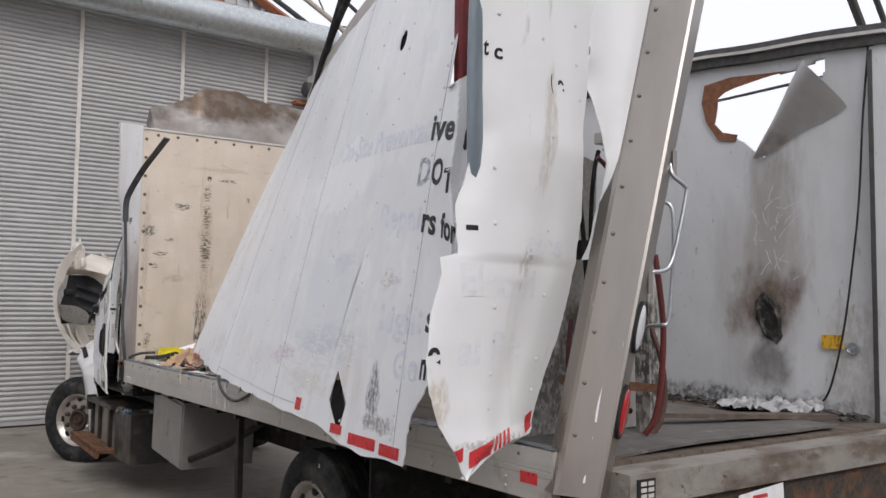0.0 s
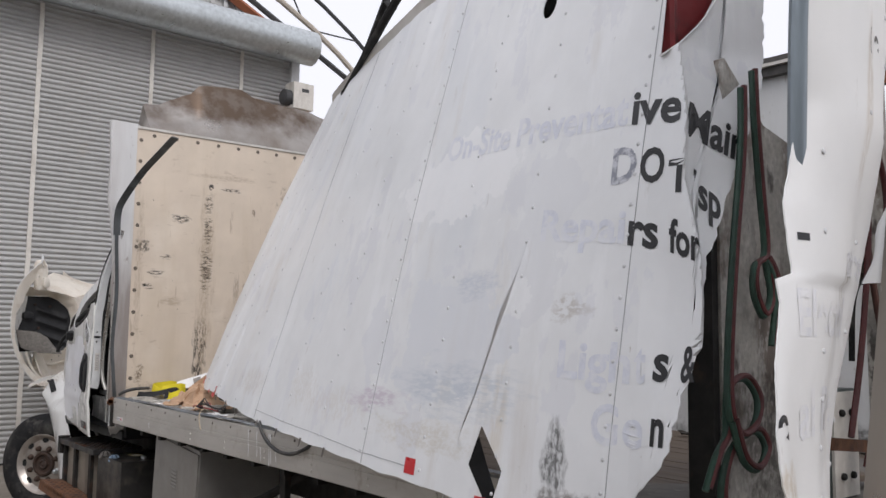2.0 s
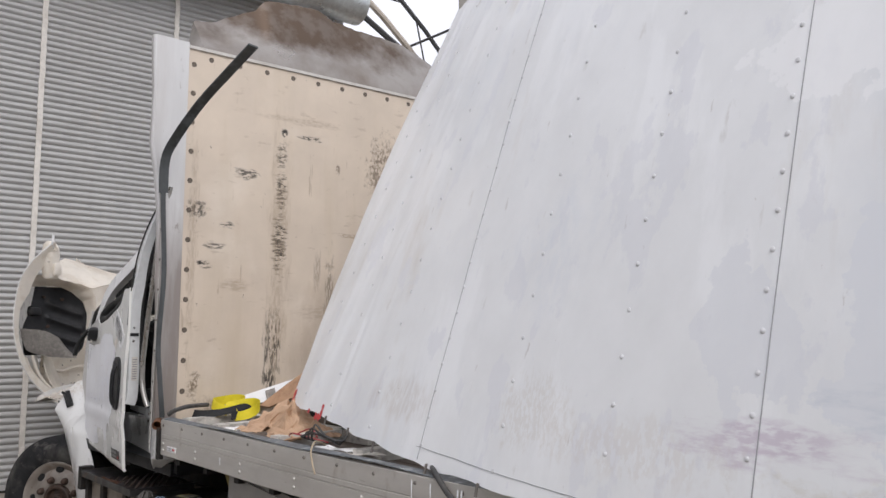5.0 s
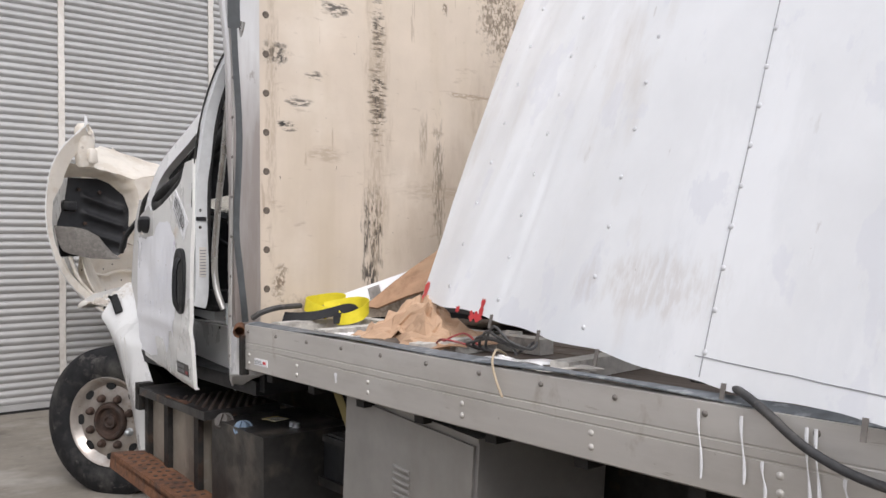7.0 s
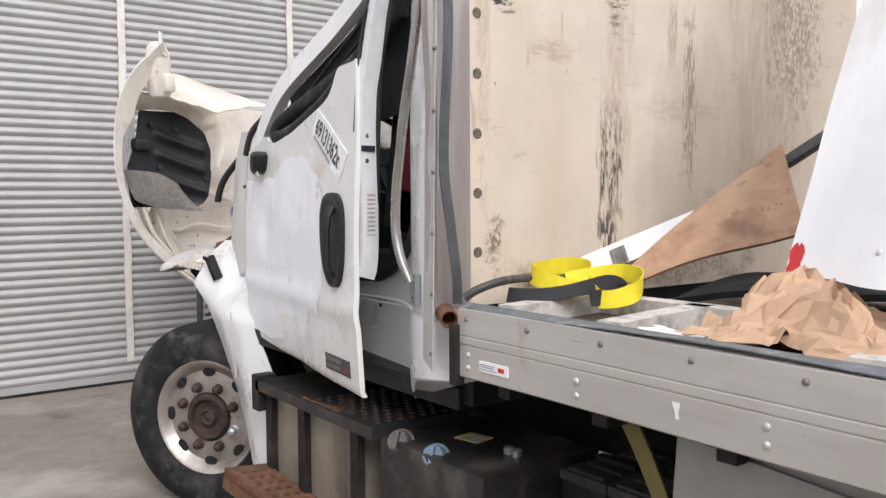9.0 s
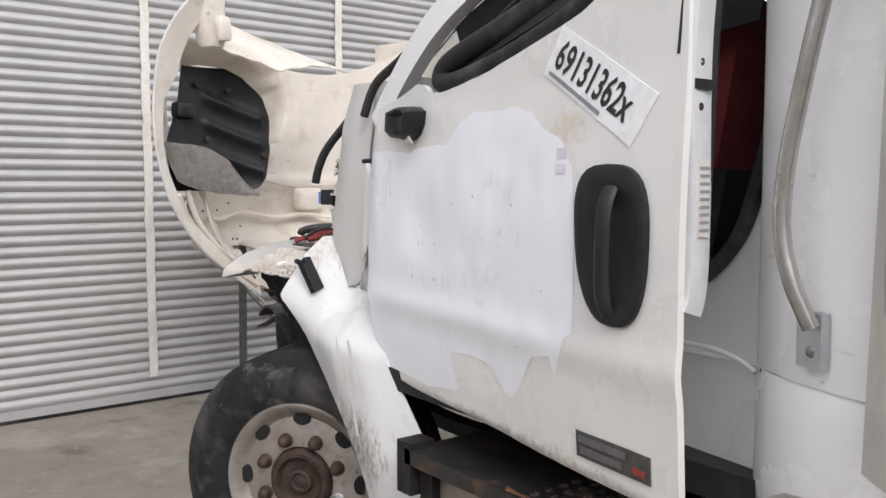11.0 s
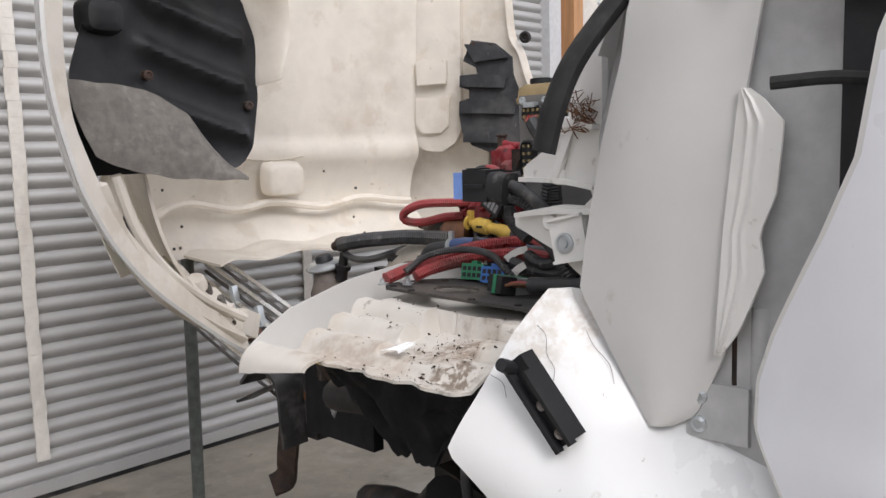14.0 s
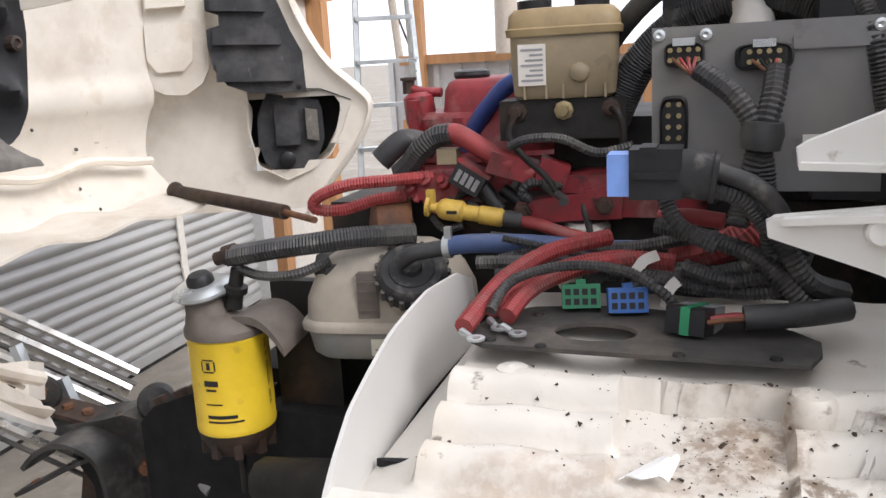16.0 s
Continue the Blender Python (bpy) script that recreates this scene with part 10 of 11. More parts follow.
    for pts, r in (([(4.53, 12.56, 1.40), (4.60, 12.53, 1.415), (4.66, 12.47, 1.43), (4.70, 12.40, 1.435), (4.70, 12.32, 1.43)], 0.015),
                   ([(4.50, 12.53, 1.40), (4.57, 12.51, 1.42), (4.64, 12.45, 1.435), (4.68, 12.37, 1.44)], 0.013),
                   ([(4.46, 12.58, 1.395), (4.52, 12.57, 1.41), (4.60, 12.55, 1.43), (4.68, 12.50, 1.45), (4.74, 12.42, 1.46)], 0.014),
                   ([(4.82, 12.32, 1.41), (4.78, 12.27, 1.43), (4.76, 12.22, 1.46), (4.78, 12.18, 1.50)], 0.026),
                   ([(4.70, 12.34, 1.50), (4.68, 12.30, 1.505), (4.67, 12.25, 1.50)], 0.012)):
        hose("battery_cable", pts, r, hose_red, "red battery cable", rib=0.002 if r > 0.012 else 0)
    for p, q in (((4.50, 12.555, 1.393), (4.475, 12.535, 1.390)), ((4.475, 12.53, 1.393), (4.455, 12.505, 1.390)), ((4.45, 12.58, 1.392), (4.43, 12.555, 1.389))):
        bm = bm_new()
        lathe(bm, Vector(q), (0, 0, 1), [(0, 0.012), (0.003, 0.012), (0.003, 0.006), (0, 0.006)], 16, close=True)
        lug = part("cable_lug", bm, galvanised, BAY, "ring terminal")
        part("crimp", cyl(bm_new(), p, Vector(q).lerp(Vector(p), 0.4), 0.006, 0.004, 8), galvanised, lug)
    hose("wire_loom", [(4.49, 12.55, 1.41), (4.54, 12.53, 1.44), (4.57, 12.46, 1.455), (4.57, 12.38, 1.45), (4.56, 12.33, 1.425), (4.57, 12.31, 1.40)], 0.008, hose_black, "thin corrugated loom", rib=0.0015)
    for pts, r in (([(4.60, 12.30, 1.45), (4.57, 12.24, 1.44), (4.56, 12.18, 1.46), (4.57, 12.14, 1.50)], 0.012), ([(4.62, 12.36, 1.43), (4.60, 12.28, 1.42), (4.57, 12.20, 1.425), (4.55, 12.15, 1.45)], 0.011),
                   ([(4.64, 12.34, 1.50), (4.60, 12.27, 1.49), (4.56, 12.21, 1.475), (4.54, 12.17, 1.44), (4.55, 12.14, 1.40)], 0.013), ([(4.57, 12.20, 1.55), (4.55, 12.18, 1.50), (4.55, 12.15, 1.45), (4.60, 12.10, 1.42)], 0.015)):
        hose("wire_loom", pts, r, hose_black, "thick ribbed loom", rib=0.0025)
    hose("wire_loom", [(5.0, 12.50, 1.50), (4.99, 12.50, 1.46), (4.99, 12.49, 1.42), (4.98, 12.49, 1.38)], 0.007, hose_black)
    # large black connector with a pale blue lock
    m = pose(4.50, 12.375, 1.595, 0, 0, 0)
    c1 = part("connector", bx(-0.025, 0.03, -0.075, -0.012, -0.030, 0.032, m=m), black_plastic, BAY, "large black connector with blue lock", bevel=0.005)
    bm = bm_new()
    rounded(bm, (0, 0, 0), (0.026, 0.030), 0.046, ((0, 0.95), (0.1, 0.98), (0.85, 0.96), (0.86, 1.04), (0.98, 1.04), (1.0, 0.9)), 0.55, 24, m @ Matrix.Translation((0.0, -0.070, 0.0)) @ Matrix.Rotation(radians(98), 4, "X"))
    part("barrel", bm, cap_dusty, c1, smooth=True)
    part("rib", bx(-0.030, -0.022, -0.070, -0.018, -0.004, 0.004, m=m), black_plastic, c1, bevel=0.002)
    part("lock", bx(-0.022, 0.02, -0.012, 0.015, -0.026, 0.026, m=m), plug_pale, c1, "pale blue lock", bevel=0.004)
    part("rib", bx(-0.028, 0.02, -0.045, -0.025, 0.028, 0.035, m=m), black_plastic, c1)
    hose("wire_loom", [(4.50, 12.27, 1.60), (4.50, 12.22, 1.58), (4.51, 12.19, 1.55), (4.53, 12.17, 1.50)], 0.012, hose_black, "taped loom")
    hose("wire_loom", [(4.50, 12.27, 1.575), (4.51, 12.23, 1.56), (4.53, 12.20, 1.52)], 0.012, hose_black, rib=0.002)
    # plate with an oval hole and loose plugs
    bm = bm_new()
    cx, cy = 4.50, 12.41
    n = 40
    outl = [(4.43, 12.555), (4.47, 12.585), (4.50, 12.575), (4.55, 12.56), (4.60, 12.52), (4.62, 12.40), (4.60, 12.28), (4.56, 12.18), (4.50, 12.135), (4.42, 12.140), (4.415, 12.16)]
    per, tot = [], 0
    segs = list(zip(outl, outl[1:] + outl[:1]))
    for i in range(n):
        a = 2 * math.pi * i / n
        dx, dy = math.cos(a), math.sin(a)
        best = None
        for (x0, y0), (x1, y1) in segs:
            ex, ey = x1 - x0, y1 - y0
            den = dx * ey - dy * ex
            if abs(den) > 1e-9:
                t = ((x0 - cx) * ey - (y0 - cy) * ex) / den
                s = ((x0 - cx) * dy - (y0 - cy) * dx) / den
                if t > 0 and -1e-6 <= s <= 1 + 1e-6 and (best is None or t < best):
                    best = t
        per.append(((cx + dx * best, cy + dy * best), (cx + 0.038 * dx, cy + 0.055 * dy)))
    lo_o = [bm.verts.new((*o, 1.378)) for o, _ in per]
    hi_o = [bm.verts.new((*o, 1.384)) for o, _ in per]
    lo_i = [bm.verts.new((*i, 1.378)) for _, i in per]
    hi_i = [bm.verts.new((*i, 1.384)) for _, i in per]
    for i in range(n):
        j = (i + 1) % n
        for q in ((hi_o[i], hi_o[j], hi_i[j], hi_i[i]), (lo_i[i], lo_i[j], lo_o[j], lo_o[i]), (lo_o[i], lo_o[j], hi_o[j], hi_o[i]), (hi_i[i], hi_i[j], lo_i[j], lo_i[i])):
            bm.faces.new(q)
    pl = part("cover_plate", bm, plate_dark, BAY, "dirty black plate with an oval hole")
    for x, y in ((4.445, 12.54), (4.43, 12.47), (4.425, 12.30), (4.43, 12.19), (4.56, 12.50)):
        part("rivet", lathe(bm_new(), (x, y, 1.384), (0, 0, 1), [(0, 0.008), (0.003, 0.007), (0.004, 0.001)], 10), dark_steel, pl)
    for (x, y), mat, lab in (((4.60, 12.445), plug_green, "green connector"), ((4.588, 12.378), plug_blue, "blue connector")):
        m = pose(x, y, 1.403, 0, 14, 12)
        g = part("connector", bx(-0.018, 0.02, -0.027, 0.027, -0.017, 0.017, m=m), mat, BAY, lab, bevel=0.006)
        for i in range(4):
            for j in range(2):
                part("port", bx(-0.0195, -0.017, -0.021 + 0.012 * i, -0.013 + 0.012 * i, -0.012 + 0.014 * j, -0.003 + 0.014 * j, m=m), black_plastic, g)
        part("tab", bx(-0.012, 0.006, -0.007, 0.007, 0.016, 0.024, m=m), mat, g, bevel=0.002)
        hose("wire_loom", [m @ Vector((0.02, 0, 0)), m @ Vector((0.05, -0.01, 0.01)), m @ Vector((0.09, -0.04, 0.03))], 0.010, hose_black, parent=BAY, rib=0.0015)
    m = pose(4.505, 12.29, 1.405, 0, 10, -20)
    for off, mat in ((0.0, black_plastic), (0.035, plug_grey)):
        g = part("connector", bx(-0.018 + off, 0.016 + off, -0.026, 0.026, -0.018, 0.016, m=m), mat, BAY, "square connector with green seal", bevel=0.004)
        part("seal", bx(-0.019 + off, 0.017 + off, -0.006, 0.006, -0.019, 0.017, m=m), plug_green, g)
    for k in range(5):
        q = m @ Vector((-0.008 + 0.009 * k, -0.026, 0.004 * (k % 2)))
        hose("wire", [q, q + Vector((0.002, -0.025, 0.004)), (4.505 + 0.004 * k, 12.215, 1.408)], 0.0035, hose_red if k % 2 else rust, "thin red wire", n=6)
    hose("wire_loom", [(4.51, 12.225, 1.408), (4.515, 12.19, 1.41), (4.53, 12.15, 1.41), (4.56, 12.10, 1.41)], 0.016, hose_black, "taped loom")
    for p, q in (((4.64, 12.45, 1.42), (4.665, 12.49, 1.40)), ((4.60, 12.31, 1.43), (4.565, 12.325, 1.40)), ((4.61, 12.37, 1.435), (4.645, 12.34, 1.455))):
        bm = bm_new()
        strap(bm, [p, tuple((a + b) / 2 + 0.004 for a, b in zip(p, q)), q], 0.016, (0.3, 0.5, 0.8), 0.0015)
        part("wire_tag", bm, strip_white, BAY, "pale wire tag")
    # dark clutter further back
    for k in range(16):
        a = Vector((rnd.uniform(4.9, 5.5), rnd.uniform(12.0, 12.7), rnd.uniform(1.42, 1.58)))
        b = a + Vector((rnd.uniform(-0.15, 0.15), rnd.uniform(-0.25, 0.1), rnd.uniform(-0.08, 0.06)))
        c = b + Vector((rnd.uniform(-0.1, 0.1), rnd.uniform(-0.2, 0.05), rnd.uniform(-0.08, 0.04)))
        hose("wire_loom", [a, b, c], rnd.choice([0.008, 0.012, 0.017]), rnd.choice([hose_black, hose_black, hose_black, dark_steel, hose_red]))
    for k in range(9):
        a = Vector((rnd.uniform(4.8, 5.3), rnd.uniform(11.95, 12.35), rnd.uniform(1.72, 1.9)))
        b = a + Vector((rnd.uniform(-0.1, 0.1), rnd.uniform(-0.2, 0.1), rnd.uniform(-0.06, 0.1)))
        hose("wire_loom", [a, (a + b) / 2 + Vector((0, 0, 0.04)), b], rnd.choice([0.012, 0.018]), hose_black)
    part("heater_box", bx(4.85, 5.9, 11.97, 12.12, 1.50, 1.95), black_plastic, BAY, "black heater box", bevel=0.03)
    # chassis bits at the front: bridge casting, hooked bracket, tongue plate, towing leg
    side_on = Matrix.Rotation(radians(90), 4, "Z")
    bm = bm_new()
    prism(bm, [(13.80, 0.925), (13.70, 0.946), (13.64, 0.958), (13.575, 0.977), (13.525, 0.970), (13.50, 0.945), (13.493, 0.89), (13.488, 0.775), (13.49, 0.70), (13.59, 0.70), (13.60, 0.78), (13.64, 0.875), (13.70, 0.905), (13.78, 0.908)], 0.12, Matrix.Translation((5.05, 0, 0)) @ side_on)
    ha = part("hinge_arm", bm, bay_black, BAY, "worn black hinge casting", bevel=0.008)
    part("bolt", lathe(bm_new(), (4.93, 13.518, 0.852), (-1, 0, 0), [(0, 0.022), (0.005, 0.022), (0.006, 0.016), (0.020, 0.015), (0.020, 0.001)], 6), rust, ha)
    part("bolt", lathe(bm_new(), (4.955, 13.60, 0.965), (0, 0, 1), [(0, 0.010), (0.006, 0.009), (0.006, 0.001)], 6), rust_dark, ha)
    at = pose(4.965, 13.735, 0.952, 11, 0, 3)
    wp = part("wear_plate", bx(-0.035, 0.05, -0.075, 0.085, -0.006, 0.006, m=at), rust_dark, ha, "rusty plate with two bolts", bevel=0.003)
    for y in (-0.025, 0.03):
        part("bolt", lathe(bm_new(), at @ Vector((0.005, y, 0.006)), (0, 0, 1), [(0, 0.015), (0.010, 0.014), (0.012, 0.007), (0.012, 0.001)], 6), rust, wp)
    bm = bm_new()
    strap(bm, [(4.88, 13.795, 0.865), (4.88, 13.765, 0.895), (4.88, 13.728, 0.920), (4.88, 13.676, 0.936), (4.88, 13.622, 0.927), (4.88, 13.582, 0.900), (4.88, 13.566, 0.853), (4.88, 13.56, 0.78), (4.885, 13.555, 0.68)], 0.10, (1, 0, 0), 0.012)
    hk = part("hooked_bracket", bm, bay_black, BAY, "hooked black steel bracket", smooth=True)
    part("web", prism(bm_new(), [(13.72, 0.915), (13.676, 0.930), (13.625, 0.922), (13.588, 0.897), (13.572, 0.853), (13.566, 0.69), (13.66, 0.69), (13.665, 0.80), (13.70, 0.85)], 0.008, Matrix.Translation((4.915, 0, 0)) @ side_on), liner_black, hk)
    bm = bm_new()
    strap(bm, [(4.868, 13.845, 0.787), (4.874, 13.82, 0.797), (4.89, 13.77, 0.822), (4.905, 13.715, 0.850), (4.92, 13.66, 0.872)], 0.060, (1, 0.25, -0.1), 0.010)
    br = part("tongue_plate", bm, bay_black, BAY, "rusty black tongue plate", smooth=True)
    part("bolt_hole", lathe(bm_new(), (4.874, 13.805, 0.812), (-0.1, 0.4, 1), [(0, 0.011), (0.003, 0.011), (0.003, 0.001)], 12), rust, br)
    part("round_bracket", lathe(bm_new(), (4.97, 13.505, 0.998), (-0.8, -0.5, 0.2), [(-0.04, 0.042), (0.0, 0.044), (0.010, 0.038), (0.012, 0.014), (0.035, 0.012), (0.035, 0.001)], 20), bay_black, BAY, "round black bracket with a bolt", smooth=True)
    bm = bm_new()
    strap(bm, [(4.96, 13.66, 0.90), (4.965, 13.68, 0.82), (4.985, 13.73, 0.68), (5.01, 13.79, 0.55), (5.03, 13.84, 0.45), (4.99, 13.87, 0.42)], 0.11, (0, 1, 0.2), 0.014)
    part("tow_leg", bm, rust_dark, BAY, "rusty steel leg", smooth=True)
    for y, z in ((13.44, 1.030), (13.385, 1.050), (13.35, 1.064)):
        part("rail_bolt", bx(-0.012, 0.012, -0.012, 0.012, -0.002, 0.014, m=pose(4.91, y, z, -20, 0, 0)), rust_dark, BAY, bevel=0.003)
    part("radiator_frame", bx(4.98, 5.66, 13.16, 13.26, 0.90, 1.10), liner_black, BAY, "dark radiator frame", bevel=0.02)
    hose("steering_arm", [(4.42, 12.38, 0.98), (4.52, 12.55, 0.86), (4.60, 12.75, 0.80), (4.70, 12.95, 0.72)], 0.04, dark_steel, "dark suspension arm")
    hose("steering_arm", [(4.50, 12.20, 1.02), (4.55, 12.45, 1.08), (4.60, 12.75, 1.06), (4.68, 13.05, 1.0)], 0.045, dark_steel, "dark suspension arm")
    hose("brake_hose", [(4.36, 12.26, 1.16), (4.34, 12.24, 1.04), (4.36, 12.20, 0.92), (4.42, 12.18, 0.84)], 0.010, hose_black)
    part("shock_absorber", cyl(bm_new(), (4.52, 12.22, 1.15), (4.44, 12.12, 0.62), 0.035, 0.04, 14), dark_steel, BAY, smooth=True)


engine()

prop = part("prop_pole", cyl(bm_new(), (5.05, 14.55, 0.004), (5.055, 14.53, 1.24), 0.027, None, 16), material("pole_grey", (0.10, 0.11, 0.10), 0.6, 0.3, grain=0.2), None, smooth=True)
tagged(prop, "plain dark grey steel pole propping the hood", "pole")


# ---- lettering, rivets and marks on the side skin ----
def text_line(text, y0, y1, z0, z1, cap, mat, surf=None, off=0.0014, weight=0.028):
    """Letters from y0 to y1 along the skin, their foot going from z0 to z1."""
    cu = bpy.data.curves.new("lettering", "FONT")
    cu.body, cu.size, cu.resolution_u, cu.offset = text, 1.0, 3, weight
    tmp = new("tmp_text", cu)
    me = bpy.data.meshes.new_from_object(tmp.evaluated_get(bpy.context.evaluated_depsgraph_get()))
    bpy.data.objects.remove(tmp)
    bm = bm_new()
    bm.from_mesh(me)
    bpy.data.meshes.remove(me)
    lo, hi = min(v.co.x for v in bm.verts), max(v.co.x for v in bm.verts)
    bmesh.ops.triangulate(bm, faces=bm.faces)
    bmesh.ops.subdivide_edges(bm, edges=bm.edges[:], cuts=2)
    for v in bm.verts:
        u = (v.co.x - lo) / (hi - lo)
        y, z = y0 + (y1 - y0) * u, z0 + (z1 - z0) * u + v.co.y * cap / 0.70
        v.co = surf(y, z, off) if surf else on_skin(y, z, off)
    return apart(bm, "lettering", mat, skin)


text_line("On-Site Preventat", 5.437, 4.225, 2.735, 2.665, 0.115, ghost_ink)
text_line("D", 4.278, 4.162, 2.455, 2.45, 0.125, ghost_dark := material("ghost_dark", (0.26, 0.27, 0.31), 0.45, stains=[((0.60, 0.61, 0.65), 30, 0.45, 0.55, (1, 1, 1), 0.9)]))
text_line("Repai", 4.625, 4.19, 2.285, 2.24, 0.115, ghost_ink)
text_line("Ligh", 4.455, 4.12, 1.785, 1.78, 0.125, ghost_ink)
text_line("G", 4.276, 4.155, 1.58, 1.58, 0.125, ghost_ink)


def on_strip(y, z, off):
    """Place on the folded strip, y as it would be if it lay flat."""
    p = strip_at(4.10 - y, z)
    return p + Vector((-off, -off * 0.8, 0))


def on_both(y, z, off):
    return on_skin(y, z, off) if y > 4.10 else on_strip(y, z, off)


text_line("ive", 4.205, 3.985, 2.66, 2.625, 0.12, black_ink, on_both, 0.0022)
text_line("O", 4.145, 4.035, 2.445, 2.43, 0.115, black_ink, on_both, 0.0022)
text_line("rs", 4.175, 4.045, 2.235, 2.21, 0.115, black_ink, on_both, 0.0022)
text_line("e", 4.135, 4.05, 1.585, 1.585, 0.12, ghost_ink, on_both, 0.0022)
text_line("t", 4.105, 4.06, 1.785, 1.785, 0.125, ghost_ink, on_both, 0.0025)
text_line("Main", 3.875, 3.60, 2.595, 2.52, 0.12, black_ink, on_strip, 0.0025)
text_line("T", 4.015, 3.92, 2.39, 2.385, 0.105, black_ink, on_strip, 0.0025)
text_line("Isp", 3.825, 3.70, 2.36, 2.305, 0.115, black_ink, on_strip, 0.0025)
text_line("for", 4.0, 3.875, 2.20, 2.155, 0.105, black_ink, on_strip, 0.0025)
text_line("s", 4.03, 3.972, 1.795, 1.795, 0.115, black_ink, on_strip, 0.0025)
text_line("&", 3.925, 3.875, 1.795, 1.80, 0.105, black_ink, on_strip, 0.0025)
text_line("n", 4.018, 3.968, 1.60, 1.60, 0.115, black_ink, on_strip, 0.0025)


def skin_details():
    first = None
    rnd = random.Random(17)
    for yc, z0, z1, step in ((8.48, 1.55, 3.7, 0.16), (8.115, 1.52, 3.7, 0.145), (7.61, 1.47, 3.75, 0.145), (7.145, 1.45, 3.75, 0.10), (6.66, 1.42, 3.8, 0.145), (6.165, 1.40, 3.8, 0.135), (5.70, 1.38, 3.8, 0.10), (5.19, 1.36, 3.8, 0.135), (4.715, 1.34, 3.8, 0.135), (4.19, 1.32, 3.8, 0.105)):
        z = z0
        while z < z1:
            y = yc - 0.045 * (z - 2)
            p = on_skin(y + rnd.uniform(-0.003, 0.003), z, 0.0006)
            if first is None:
                bm = bm_new()
                dome(bm, p, (-1, 0, 0.15), 0.0078, 0.0045, 8)
                first, p0 = part("rivet", bm, rivet_white, skin), p
            else:
                again(first, skin, Matrix.Translation(p - p0))
            z += step
    for yc in (7.15, 5.675, 4.165):
        bm = bm_new()
        ps = []
        for i in range(41):
            z = skin_low(yc) + 0.01 + (SKIN_TOP - 0.01 - skin_low(yc)) * i / 40
            ps.append(on_skin(yc - 0.045 * (z - 2), z, 0.0008))
        tube(bm, ps, 0.0016, 5, k=1)
        part("seam", bm, seam_grey, skin)
    # line along the foot of the skin, red tape scraps, tabs
    bm = bm_new()
    tube(bm, [on_skin(y, skin_low(y) + 0.055, 0.0008) for y in [5.3 + 1.9 * i / 60 for i in range(61)]], 0.0014, 5, k=1)
    part("seam", bm, seam_grey, skin)

    def patch(y0, y1, z0, z1, mat, name="tape", off=0.0022, wob=0.0):
        bm = bm_new()
        sheet(bm, lambda u, v: on_skin(y0 + (y1 - y0) * u + wob * math.sin(11 * v + 3 * u), z0 + (z1 - z0) * v + wob * math.sin(13 * u + y0 * 7), off), 10, 5)
        part(name, bm, mat, skin)
    patch(4.63, 4.36, 1.248, 1.30, red_tape)
    patch(4.32, 4.14, 1.242, 1.293, red_tape)
    patch(4.84, 4.71, 1.275, 1.32, red_tape)
    patch(5.335, 5.255, 1.335, 1.40, red_tape)
    patch(8.756, 8.715, 1.485, 1.555, red_tape, wob=0.004)
    patch(8.30, 8.215, 1.44, 1.468, red_tape, wob=0.006)
    patch(8.24, 8.215, 1.465, 1.515, red_tape, wob=0.004)
    patch(8.405, 8.385, 1.462, 1.48, red_tape, wob=0.004)
    # black sheet behind the large tear, stands for the dark inside
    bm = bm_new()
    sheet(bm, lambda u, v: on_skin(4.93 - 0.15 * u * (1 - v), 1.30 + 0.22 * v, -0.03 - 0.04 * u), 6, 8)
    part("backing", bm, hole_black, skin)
    first = None
    for y in (8.15, 7.85, 7.55, 7.1, 6.75, 6.4, 6.1):
        p = on_skin(y, skin_low(y) - 0.012, 0.0)
        if first is None:
            bm = bm_new()
            sheet(bm, lambda u, v: p + Vector((-0.012 * v, 0.012 * (u - 0.5), 0.022 - 0.045 * v)), 3, 4, 0.003)
            first, p0 = part("tab", bm, bolt_steel, skin), p
        else:
            again(first, skin, Matrix.Translation(p - p0))
    # dark sheet added behind the round hole for the shade inside
    bm = bm_new()
    sheet(bm, lambda u, v: on_skin(4.62 + 0.66 * u, 3.20 + 0.36 * v, -0.06), 4, 4, 0.004)
    part("backing", bm, dark_steel, skin)
    # roof edge along the top of the skin
    bm = bm_new()
    strap(bm, [on_skin(y, SKIN_TOP + 0.02, 0.006) for y in (8.47, 8.0, 7.4, 6.8, 6.2, 5.6, 5.0, 4.2)], 0.09, (0, 0, 1), 0.012)
    part("roof_edge", bm, aluminium, truck, "grey metal roof edge")
    bm = bm_new()
    tube(bm, [(5.20, 8.0, 3.80), (5.05, 7.5, 3.95), (4.98, 7.1, 4.30), (4.96, 6.7, 4.75), (4.96, 6.3, 5.0)], 0.03, 8)
    rb = part("roof_bow", bm, rubber, truck, "bent black roof bow", smooth=True)
    bm = bm_new()
    tube(bm, [(5.12, 7.75, 3.86), (4.92, 7.2, 3.96), (4.80, 6.7, 4.15), (4.72, 6.2, 4.35)], 0.03, 8)
    part("roof_bow", bm, rubber, truck, "bent black roof bow", smooth=True)
    bm = bm_new()
    tube(bm, [(4.99, 7.15, 4.25), (4.84, 6.85, 4.08)], 0.022, 8)
    part("strut", bm, rubber, rb)
    # what shows past the rear edge of the skin
    bm = bm_new()
    tube(bm, [(3.63, 3.45, 2.30), (3.60, 3.42, 2.7), (3.585, 3.385, 3.1), (3.59, 3.35, 3.6), (3.60, 3.32, 4.0)], 0.034, 10, flat=0.02)
    part("door_track", bm, track_blue, truck, "blue-grey steel track", smooth=True)
    bm = bm_new()
